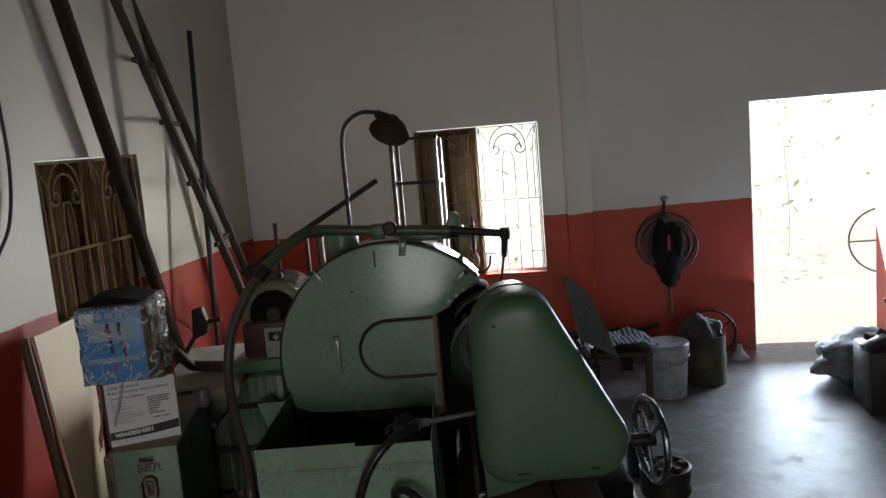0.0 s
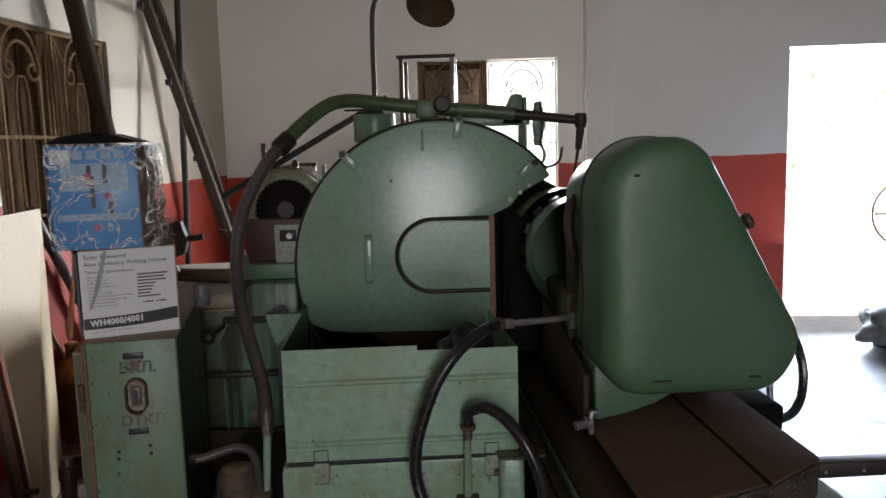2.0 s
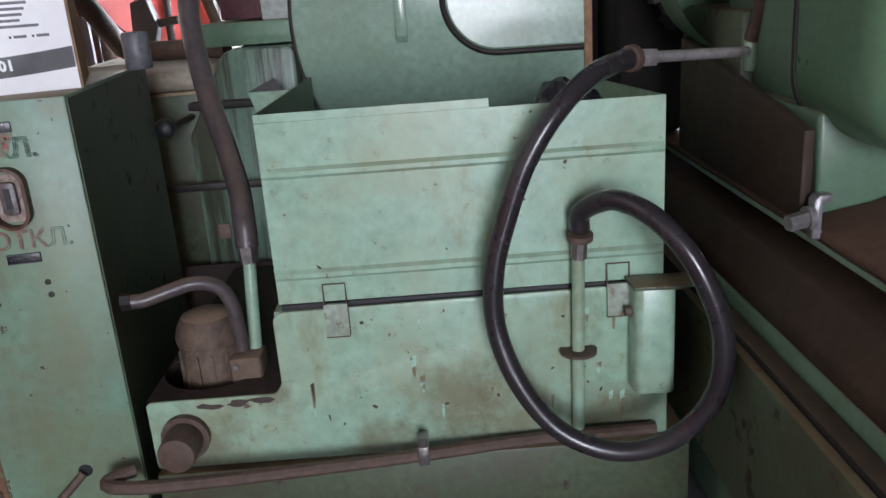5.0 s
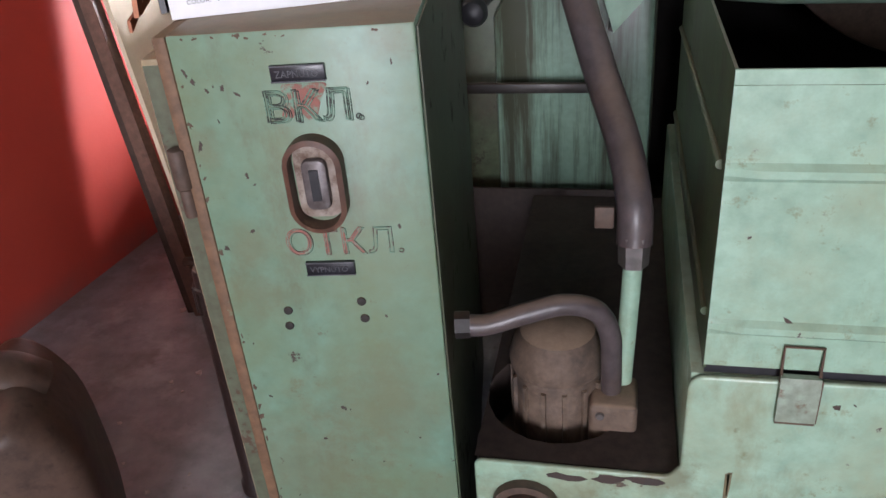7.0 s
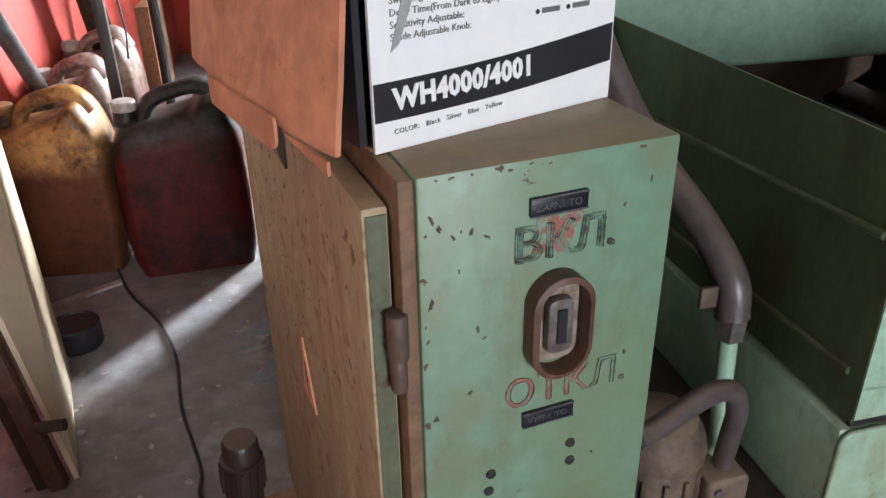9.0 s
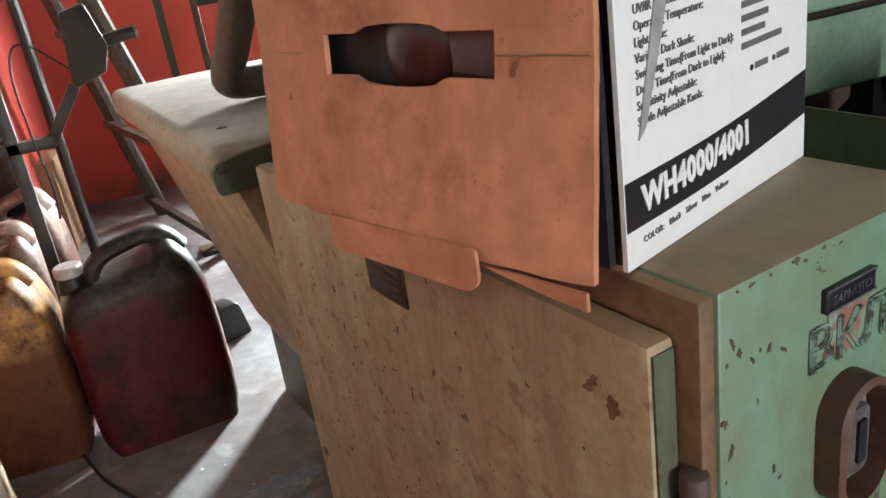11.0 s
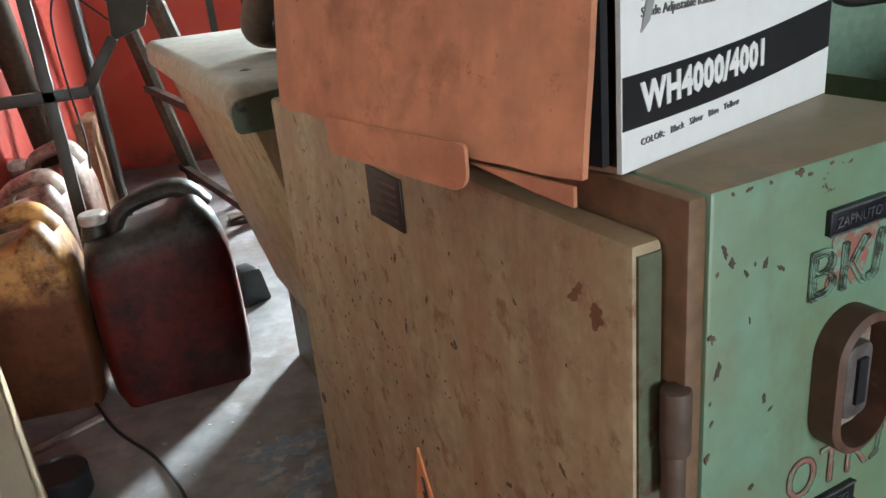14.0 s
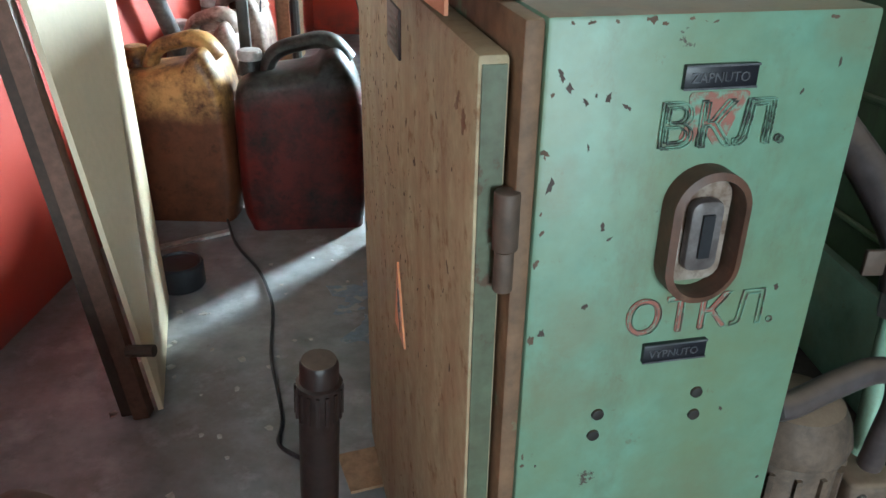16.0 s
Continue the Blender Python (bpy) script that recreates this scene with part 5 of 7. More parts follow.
part("fan_disc", lathe(bmesh.new(), [(0.0, 0.004), (0.06, 0.0), (0.112, -0.006), (0.112, 0.004), (0.0, 0.012)], MO, (0, 1, 0), 44), M_SHADEBLACK, mo, "dark toothed cooling fan")
for i in range(36):
    a = 2 * math.pi * i / 36
    part("fan_tooth", box(bmesh.new(), 0.110, 0.121, -0.010, -0.003, -0.0055, 0.0055, m=pose(*MO) @ Matrix.Rotation(a, 4, "Y")), M_SHADEBLACK, mo)
part("fan_hub", cyl(bmesh.new(), (MO[0], MO[1] + 0.004, MO[2]), (MO[0], MO[1] - 0.018, MO[2]), 0.040, 0.034, 20), M_DARK, mo)
for i in range(10):
    part("motor_fin", lathe(bmesh.new(), [(0.165, 0.0), (0.173, 0.0), (0.173, 0.006), (0.165, 0.006)], (MO[0], 4.33 + i * 0.030, MO[2]), (0, 1, 0), 36), M_PUMP, mo)
part("lifting_eye", lathe(bmesh.new(), [(0.0, 0), (0.014, 0), (0.014, 0.02), (0.008, 0.03), (0.0, 0.035)], (-0.83, 4.36, 1.352), (0, 0, 1), 12), M_DARK, mo)
part("gap_bar", box(bmesh.new(), -1.22, -0.90, 4.045, 4.058, 0.566, 0.586, 0.003), M_DARK, gr)
part("gap_panel", box(bmesh.new(), -1.22, -0.82, 4.052, 4.062, 0.0, 0.358, 0.004), M_DECK, gr, "dusty brown lower panel")
lv = part("lever", cyl(bmesh.new(), (-1.105, 4.10, 0.756), (-1.124, 3.955, 0.753), 0.008, seg=10), M_DARK, gr)
part("lever_knob", lathe(bmesh.new(), [(0, -0.022), (0.014, -0.020), (0.024, -0.008), (0.026, 0.004), (0.020, 0.018), (0.010, 0.024), (0, 0.025)], (-1.128, 3.940, 0.753), (0, -1, 0), 20), M_BLACKPRINT, lv, "black round lever knob")
# spout plate between pedestal and tray
ch2 = part("splash_chute", prism(bmesh.new(), [(-0.927, 0.818), (-0.780, 0.820), (-0.890, 0.695)], 3.996, 4.0, "y"), M_TANK, gr, "folded green splash plate")
part("chute_fold", prism(bmesh.new(), [(-0.780, 0.820), (-0.79, 0.84), (-0.90, 0.70), (-0.890, 0.695)], 4.0, 4.09, "y"), M_DARK, ch2)
part("chute_top", prism(bmesh.new(), [(-0.927, 0.82), (-0.86, 0.85), (-0.84, 0.82)], 4.002, 4.006, "y"), M_DARK, ch2)
# oil pot, rail and hydraulic pipe over the guard
part("oil_pot", cyl(bmesh.new(), (-0.50, 4.36, 1.45), (-0.50, 4.36, 1.56), 0.085, seg=28, bev=0.006), M_GREEN, gr)
part("oil_pot_cap", cyl(bmesh.new(), (-0.50, 4.36, 1.56), (-0.50, 4.36, 1.59), 0.045, seg=20, bev=0.004), M_DARK, gr)
part("pot_lever", box(bmesh.new(), -0.62, -0.40, 4.35, 4.37, 1.575, 1.583), M_DARK, gr)
tp = part("top_pipe", tube(bmesh.new(), [(-0.815, 3.93, 1.453), (-0.765, 3.97, 1.505), (-0.700, 4.02, 1.562), (-0.640, 4.08, 1.597), (-0.56, 4.12, 1.605), (-0.45, 4.15, 1.592), (-0.30, 4.17, 1.575), (-0.10, 4.18, 1.560), (0.05, 4.18, 1.545)], 0.026, 14, 5), M_OLIVE, gr, "green rigid coolant pipe")
part("pipe_coupling", cyl(bmesh.new(), (-0.795, 3.945, 1.470), (-0.835, 3.915, 1.430), 0.034, seg=14, bev=0.003), M_DARK, tp)
part("valve_body", box(bmesh.new(), -0.335, -0.255, 4.13, 4.22, 1.535, 1.605, 0.008), M_OLIVE, tp)
part("valve_knob", lathe(bmesh.new(), [(0, 0), (0.028, 0), (0.034, 0.01), (0.034, 0.03), (0.026, 0.04), (0, 0.042)], (-0.235, 4.15, 1.585), (0, -1, 0), 20), M_DARK, tp)
part("cross_slide", box(bmesh.new(), -0.20, 0.12, 4.22, 4.40, 1.50, 1.545, 0.006), M_GREEN, gr)
part("dresser_wedge", prism(bmesh.new(), [(0.0, 1.50), (0.09, 1.50), (0.09, 1.62), (0.06, 1.625)], 4.22, 4.34, "y", 0.004), M_GREEN, gr)
part("dresser_plate", box(bmesh.new(), 0.092, 0.104, 4.20, 4.36, 1.38, 1.61, 0.003), M_GREEN, gr)
part("dresser_wheel", lathe(bmesh.new(), [(0, -0.012), (0.06, -0.012), (0.088, -0.006), (0.088, 0.006), (0.06, 0.012), (0, 0.012)], (0.160, 4.27, 1.505), (1, 0, 0), 32), M_DARK, gr, "dark dresser handwheel")
for i in range(6):
    a = math.pi * i / 3
    part("wheel_lobe", cyl(bmesh.new(), (0.154, 4.27 + 0.088 * math.cos(a), 1.505 + 0.088 * math.sin(a)), (0.166, 4.27 + 0.088 * math.cos(a), 1.505 + 0.088 * math.sin(a)), 0.012, seg=12), M_DARK, gr)
part("dresser_arm", cyl(bmesh.new(), (0.05, 4.20, 1.545), (0.31, 4.17, 1.512), 0.021, 0.017, 16), M_DARK, gr)
part("arm_head", lathe(bmesh.new(), [(0, -0.03), (0.022, -0.028), (0.027, 0), (0.022, 0.028), (0, 0.03)], (0.312, 4.17, 1.512), (0, 0, 1), 18), M_DARK, gr)
part("dresser_stem", cyl(bmesh.new(), (0.312, 4.17, 1.50), (0.300, 4.16, 1.40), 0.018, 0.014, 12), M_DARK, gr)
part("dresser_tip", cyl(bmesh.new(), (0.300, 4.16, 1.41), (0.275, 4.15, 1.27), 0.007, 0.005, 10), M_DARK, gr)
for z in (1.56, 1.44):
    part("feed_hook", tube(bmesh.new(), [(0.14, 4.26, z), (0.165, 4.24, z - 0.02), (0.18, 4.23, z - 0.06), (0.17, 4.23, z - 0.09)], 0.006, 8, 4), M_STEEL, gr)
part("feed_lever", tube(bmesh.new(), [(0.13, 4.2, 1.33), (0.19, 4.17, 1.335), (0.225, 4.16, 1.36), (0.235, 4.16, 1.41)], 0.005, 8, 4), M_DARK, gr)

# ---- workhead with belt cover ----
cover = round_poly([(0.098, 0.766, 0.11), (0.090, 1.442, 0.16), (0.352, 1.442, 0.12), (0.644, 0.892, 0.12), (0.562, 0.764, 0.11)], 10)


def inset(poly, d):
    out, n = [], len(poly)
    for i in range(n):
        a, b, c = Vector(poly[i - 1]), Vector(poly[i]), Vector(poly[(i + 1) % n])
        t = (c - a).normalized()
        nrm = Vector((-t.y, t.x))
        mid = Vector((0.30, 1.08))
        if nrm.dot(mid - b) < 0:
            nrm = -nrm
        out.append(tuple(b + nrm * d))
    return out


bm = bmesh.new()
rings = []
for d, y in ((0.0, 3.22), (0.0, 3.04), (0.005, 3.020), (0.016, 3.002), (0.034, 2.993), (0.055, 2.9885), (0.075, 2.9865), (0.092, 2.9852)):
    rings.append([bm.verts.new((p[0], y, p[1])) for p in inset(cover, d)])
for a, b in zip(rings, rings[1:]):
    for i in range(len(a)):
        bm.faces.new((a[i], a[(i + 1) % len(a)], b[(i + 1) % len(a)], b[i]))
cx = [bm.verts.new((0.5 * (v.co.x + 0.27) , 2.9835, 0.5 * (v.co.z + 1.07))) for v in rings[-1]]
for i in range(len(cx)):
    bm.faces.new((rings[-1][i], rings[-1][(i + 1) % len(cx)], cx[(i + 1) % len(cx)], cx[i]))
bm.faces.new(cx)
bm.faces.new(rings[0][::-1])
bc = part("belt_cover", bm, M_COVER, gr, "smooth green rounded-triangle belt cover", smooth=40)
part("cover_knob", lathe(bmesh.new(), [(0, 0), (0.010, 0.0), (0.008, 0.022), (0.022, 0.030), (0.024, 0.038), (0.018, 0.046), (0, 0.048)], (0.462, 3.06, 1.200), (0.88, 0, 0.47), 18), M_RUSTY, bc, "small brass knob")
for x, z, w in ((0.245, 0.800, 0.05), (0.492, 0.802, 0.03)):
    part("cover_slit", box(bmesh.new(), x - w / 2, x + w / 2, 2.9835, 2.992, z + 0.012, z + 0.017), M_BLACKPRINT, bc)
part("cover_latch", box(bmesh.new(), 0.170, 0.182, 2.980, 2.996, 1.345, 1.352, 0.001), M_DARK, bc)
part("cover_seam", prism(bmesh.new(), inset(cover, -0.003), 3.222, 3.232, "y"), M_DARK, gr)
part("workhead_body", prism(bmesh.new(), round_poly([(0.125, 0.72, 0.05), (0.125, 1.38, 0.14), (0.36, 1.40, 0.12), (0.52, 0.95, 0.08), (0.52, 0.72, 0.05)], 6), 3.252, 3.60, "y", 0.01, 3), M_GREEN, gr, "workhead casting")
part("spindle_nose", lathe(bmesh.new(), [(0.0, -0.30), (0.085, -0.30), (0.165, -0.285), (0.190, -0.245), (0.200, -0.18), (0.205, 0.0)], (0.215, 3.95, 1.055), (0, -1, 0), 44), M_GREEN, gr, "rounded spindle housing")
part("spindle_dome", lathe(bmesh.new(), [(0.205, 0.0), (0.205, 0.10), (0.195, 0.17), (0.165, 0.22), (0.12, 0.235), (0.0, 0.235)], (0.215, 3.60, 1.055), (0, 1, 0), 44), M_GREEN, gr)
ch_ = part("face_plate", lathe(bmesh.new(), [(0.0, 0.0), (0.175, 0.0), (0.180, 0.004), (0.180, 0.034), (0.172, 0.04), (0.0, 0.04)], (0.215, 3.84, 1.055), (0, 1, 0), 44), M_DARK, gr, "dark face plate")
for i in range(16):
    a = 2 * math.pi * i / 16
    part("plate_jaw", box(bmesh.new(), 0.165, 0.192, 0.0, 0.05, -0.018, 0.018, 0.003, m=pose(0.215, 3.835, 1.055) @ Matrix.Rotation(a, 4, "Y")), M_STEEL if i % 2 else M_DARK, ch_)
part("workhead_core", box(bmesh.new(), 0.10, 0.48, 3.46, 3.80, 0.70, 0.96, 0.01), M_SOILSHADE, gr)
part("workhead_foot", prism(bmesh.new(), round_poly([(0.115, 0.655, 0.004), (0.09, 0.78, 0.02), (0.50, 0.78, 0.02), (0.56, 0.655, 0.004)], 3), 3.40, 3.75, "y", 0.006), M_GREEN, gr, "green workhead foot")
part("foot_apron", prism(bmesh.new(), [(0.112, 0.657), (0.105, 0.82), (0.40, 0.82), (0.345, 0.735), (0.285, 0.700), (0.20, 0.672)], 3.15, 3.40, "y", 0.008, 3), M_GREEN, gr)
M_FOOT = surface("blackish_brown_iron", (0.030, 0.022, 0.016), (0.055, 0.035, 0.022), 0.6, scale=9, spec=0.25)
part("foot_side", prism(bmesh.new(), [(3.12, 0.66), (3.12, 0.80), (3.72, 0.90), (3.72, 0.66)], 0.07, 0.088, "x", 0.004), M_FOOT, gr, "blackish brown foot plate")
M_BOLT = surface("oily_steel", (0.30, 0.29, 0.30), (0.20, 0.19, 0.19), 0.4, 0.4)
for y in (3.10,):
    cb = part("clamp_bolt", cyl(bmesh.new(), (0.040, y - 0.012, 0.668), (0.075, y - 0.004, 0.672), 0.013, seg=6), M_BOLT, gr, "oily steel clamp bolt")
    part("clamp_washer", cyl(bmesh.new(), (0.070, y - 0.004, 0.672), (0.080, y - 0.003, 0.673), 0.018, seg=18), M_BOLT, cb)
    part("clamp_claw", prism(bmesh.new(), [(0.078, 0.640), (0.078, 0.700), (0.086, 0.708), (0.106, 0.708), (0.106, 0.696), (0.092, 0.694), (0.092, 0.652), (0.104, 0.648), (0.104, 0.638)], y - 0.012, y + 0.012, "y", 0.003), M_BOLT, cb)

# ---- table and bed ----
def raked(bm):
    """Rakes the front end of a table piece back beyond the groove."""
    for v in bm.verts:
        if v.co.y < 2.64 and v.co.x > 0.36:
            v.co.y += 0.64 * (v.co.x - 0.36)
    return bm


table = part("table", raked(prism(bmesh.new(), [(0.107, 0.624), (0.090, 0.640), (0.090, 0.650), (0.345, 0.700), (0.350, 0.694), (0.357, 0.694), (0.361, 0.702), (0.513, 0.712), (0.513, 0.62)], 2.602, 6.0, "y", 0.0025)), M_TABLE, gr, "dusty brown sloping table top with a groove")
# black filling paints the shade that the groove should hold
part("groove_dirt", box(bmesh.new(), 0.3475, 0.3595, 2.606, 5.99, 0.690, 0.6985), M_SHADEBLACK, table, "black strip painting the groove's shade")
part("table_end", raked(prism(bmesh.new(), [(0.110, 0.626), (0.340, 0.696), (0.36, 0.694), (0.500, 0.702), (0.500, 0.616), (0.36, 0.614), (0.20, 0.616)], 2.594, 2.6015, "y", 0.002)), surface("scraped_iron", (0.07, 0.06, 0.05), (0.10, 0.085, 0.07), 0.35, 0.5, scale=20, bump=0.4, wear=(0.40, 0.36, 0.29), wear_at=(0.58, 0.66), wear_scale=75, stain=(0.16, 0.12, 0.09), stain_at=(0.45, 0.7), stain_scale=12), table, "scraped bright end face")
part("end_hole", lathe(bmesh.new(), [(0, 0), (0.012, 0), (0.013, -0.002)], (0.342, 2.593, 0.659), (0, -1, 0), 18), M_BLACKPRINT, table)
part("lower_table", raked(prism(bmesh.new(), [(0.150, 0.50), (0.130, 0.606), (0.36, 0.610), (0.49, 0.612), (0.49, 0.50), (0.36, 0.50)], 2.60, 6.0, "y", 0.004)), M_TANK, gr, "green lower table")
for x in (0.17, 0.345):
    part("table_screw", lathe(bmesh.new(), [(0, 0), (0.010, 0), (0, 0.003)], (x, 2.5985, 0.585), (0, -1, 0), 12), M_DARK, gr)
part("way_cover", prism(bmesh.new(), [(0.028, 0.50), (0.026, 0.530), (0.060, 0.590), (0.128, 0.60), (0.148, 0.50)], 2.45, 6.0, "y", 0.006), M_FOOT, gr, "blackish brown slideway cover")
part("way_gutter", box(bmesh.new(), -0.006, 0.026, 2.45, 6.0, 0.36, 0.47, 0.003), M_DARK, gr)
# gutter wall and bed shelf take the dark green to paint low shade
part("gutter_rim", box(bmesh.new(), -0.026, -0.008, 2.45, 3.45, 0.20, 0.462, 0.004), M_SOILSHADE, gr, "green gutter wall in soiled, shade-darkened paint")
part("bed", prism(bmesh.new(), round_poly([(0.03, 0.0, 0.005), (0.03, 0.498, 0.01), (0.72, 0.498, 0.03), (0.76, 0.40, 0.04), (0.76, 0.0, 0.005)], 4), 2.75, 6.2, "y", 0.006), M_GREEN, gr, "green cast bed")
part("bed_shelf", box(bmesh.new(), -0.006, 0.03, 2.45, 2.75, 0.0, 0.355, 0.004), M_SOILSHADE, gr)
part("right_apron", prism(bmesh.new(), [(0.515, 0.58), (0.515, 0.685), (0.64, 0.682), (0.656, 0.67), (0.652, 0.58)], 3.15, 3.55, "y", 0.006), M_SHADEBLACK, gr, "black block beside the table")
# traverse handwheel on the front of the bed
def ring(bm, c, axis, r, rr, seg=40, sub=10):
    q = frame_of(axis)
    vs = [[bm.verts.new(Vector(c) + q @ Vector(((r + rr * math.cos(b)) * math.cos(a), (r + rr * math.cos(b)) * math.sin(a), rr * math.sin(b)))) for b in [2 * math.pi * j / sub for j in range(sub)]] for a in [2 * math.pi * i / seg for i in range(seg)]]
    for i in range(seg):
        for j in range(sub):
            bm.faces.new((vs[i][j], vs[(i + 1) % seg][j], vs[(i + 1) % seg][(j + 1) % sub], vs[i][(j + 1) % sub]))
    return bm


M_CHROME = surface("polished_steel", (0.26, 0.26, 0.27), (0.17, 0.17, 0.18), 0.25, 1.0, bump=0)
hw = part("handwheel", ring(bmesh.new(), (0.83, 3.60, 0.655), (1, 0.15, 0), 0.175, 0.015), M_CHROME, gr, "polished spoked handwheel")
for i in range(3):
    a = 2 * math.pi * i / 3 + 0.4
    part("spoke", cyl(bmesh.new(), (0.82, 3.60, 0.655), (0.83, 3.60 + 0.17 * math.cos(a), 0.655 + 0.17 * math.sin(a)), 0.011, seg=10), M_CHROME, hw)
part("wheel_hub", cyl(bmesh.new(), (0.75, 3.60, 0.655), (0.85, 3.60, 0.655), 0.03, seg=18, bev=0.004), M_DARK, hw)

# dark angle iron bolted on beside the table's end
rail = part("angle_iron", prism(bmesh.new(), [(2.700, 0.694), (2.745, 0.694), (2.745, 0.689), (2.705, 0.689), (2.705, 0.660), (2.700, 0.660)], 0.514, 1.05, "x", 0.001), M_DARK, gr, "dark bolted angle iron")
for x in (0.53, 0.62, 0.72, 0.83, 0.94):
    part("rivet", lathe(bmesh.new(), [(0, 0), (0.004, 0), (0.003, 0.003), (0, 0.004)], (x, 2.700, 0.674), (0, -1, 0), 10), M_ALU, rail)

# ---- side casing with its dusty top behind the cabinet ----
sc = thing("machine_side_casing", "beige dusty side casing of the grinder with a rounded overhanging top", "machine casing", pose(-1.463, 4.077, 0, 0, 0, 5))
part("casing_wall", prism(bmesh.new(), [(0.205, 0.235), (0.42, 0.235), (0.42, 0.82), (0.035, 0.82)], 0.03, 0.86, "y", 0.006), M_DOOR, sc, "undercut beige side wall")
part("casing_foot", box(bmesh.new(), 0.225, 0.42, 0.05, 0.84, 0.0, 0.234), M_SOILSHADE, sc)
part("casing_top", box(bmesh.new(), 0.0, 0.44, 0.0, 0.88, 0.822, 0.885, 0.022, 4), surface("pale_dusty_top", (0.42, 0.37, 0.29), (0.34, 0.29, 0.22), 0.55, dust=(0.40, 0.37, 0.34), dust_amount=0.7), sc, "pale rounded dusty top")
# front sheet is darkened to paint the shade in the gap
part("casing_front", box(bmesh.new(), 0.24, 0.415, 0.026, 0.0295, 0.25, 0.81, 0.002), M_SOILSHADE, sc)
part("green_lip", prism(bmesh.new(), round_poly([(0.004, 0.815, 0.01), (0.0, 0.862, 0.02), (0.20, 0.885, 0.01), (0.20, 0.85, 0.01), (0.06, 0.815, 0.01)], 3), -0.012, -0.001, "y"), M_SOILSHADE, sc)
part("top_screw", lathe(bmesh.new(), [(0, 0), (0.010, 0), (0, 0.003)], (0.06, 0.12, 0.8855), (0, 0, 1), 10), M_DARK, sc)
bp = thing("bent_pipe", "thick dusty bent pipe lying on the casing top", "pipe")
part("pipe", tube(bmesh.new(), [(-1.04, 4.33, 0.9155), (-1.15, 4.36, 0.9155), (-1.26, 4.39, 0.9155), (-1.325, 4.405, 0.917), (-1.352, 4.40, 0.925), (-1.358, 4.37, 0.945), (-1.355, 4.30, 0.985), (-1.352, 4.15, 1.072), (-1.346, 4.0, 1.157), (-1.34, 3.86, 1.24)], 0.0285, 16, 6), M_RUSTY, bp)

# ---- work lamp ----
wl = thing("work_lamp", "dark gooseneck work lamp with a domed metal shade, on the grinder", "lamp")
part("gooseneck", tube(bmesh.new(), [(-0.502, 4.75, 0.925), (-0.502, 4.75, 1.3), (-0.502, 4.75, 1.63), (-0.502, 4.75, 1.95), (-0.490, 4.75, 2.06), (-0.450, 4.75, 2.125), (-0.385, 4.75, 2.158), (-0.325, 4.75, 2.158), (-0.280, 4.75, 2.145)], 0.0115, 10), M_DARK, wl)
part("shade", lathe(bmesh.new(), [(0.0, -0.085), (0.030, -0.083), (0.036, -0.06), (0.062, -0.045), (0.092, -0.02), (0.108, 0.012), (0.112, 0.022), (0.106, 0.022), (0.088, -0.008), (0.058, -0.032), (0.0, -0.042)], (-0.232, 4.75, 2.056), (-0.22, -0.52, -0.62), 36), surface("brown_lamp_enamel", (0.075, 0.042, 0.025), (0.05, 0.03, 0.018), 0.6, 0.0, spec=0.2), wl, "brown domed shade")
part("lamp_socket", cyl(bmesh.new(), (-0.300, 4.75, 2.148), (-0.215, 4.79, 2.105), 0.022, 0.028, 16), M_DARK, wl)

# ---- steel rack behind the machine ----
def rack(m, x0, x1, y0, y1, h, rungs, label):
    r = thing("steel_rack", label, "rack", m)
    for x in (x0, x1):
        for y in (y0, y1):
            part("leg", box(bmesh.new(), x - 0.014, x + 0.014, y - 0.014, y + 0.014, 0, h, 0.002), M_RUSTY if x == x0 else M_STEEL, r)
    for z in rungs:
        part("rung", box(bmesh.new(), x0, x1, y0 - 0.011, y0 + 0.011, z - 0.012, z + 0.012), M_DARK, r)
        part("side_rung", box(bmesh.new(), x0 - 0.011, x0 + 0.011, y0, y1, z - 0.012, z + 0.012), M_DARK, r)
        part("side_rung", box(bmesh.new(), x1 - 0.011, x1 + 0.011, y0, y1, z - 0.012, z + 0.012), M_DARK, r)
    part("top_bar", box(bmesh.new(), x0 - 0.03, x1 + 0.02, y0 - 0.014, y0 + 0.014, h, h + 0.022), M_DARK, r)
    return r


rack(ROOM_B, 1.425, 1.76, -0.90, -0.68, 1.985, (0.3, 0.9, 1.665), "tall narrow dark steel rack standing behind the grinder")
rack(ROOM_B, 0.69, 0.81, -0.90, -0.62, 1.30, (0.35, 0.97), "slim bright steel upright frame against the wall")
ir = thing("iron_bars", "loose black iron bars propped across the wall corner", "iron bar")
part("bar", cyl(bmesh.new(), (-1.50, 6.1, 1.13), (-0.45, 6.1, 1.72), 0.020, seg=8), M_DARK, ir)
part("bar", box(bmesh.new(), -1.262, -1.235, 6.24, 6.266, 0.0, 1.46), M_DARK, ir)
part("bar_foot", box(bmesh.new(), -1.33, -1.17, 6.20, 6.30, 0.0, 0.02), M_DARK, ir)

# ---- ladder, pole and bar leaning at the left wall ----
ld = thing("timber_ladder", "dark timber ladder leaning on the wall", "ladder")
M_STILE = surface("weathered_timber", (0.13, 0.10, 0.075), (0.08, 0.06, 0.045), 0.75, scale=9, spec=0.2, stain=(0.06, 0.05, 0.04), stain_at=(0.5, 0.62), streak=(4, 4, 0.5))
LA, LB = Vector((-1.228, 6.17, 0.0)), Vector((-1.970, 5.66, 3.0))
RA, RB = Vector((-1.395, 7.02, 0.0)), Vector((-1.985, 6.02, 3.0))
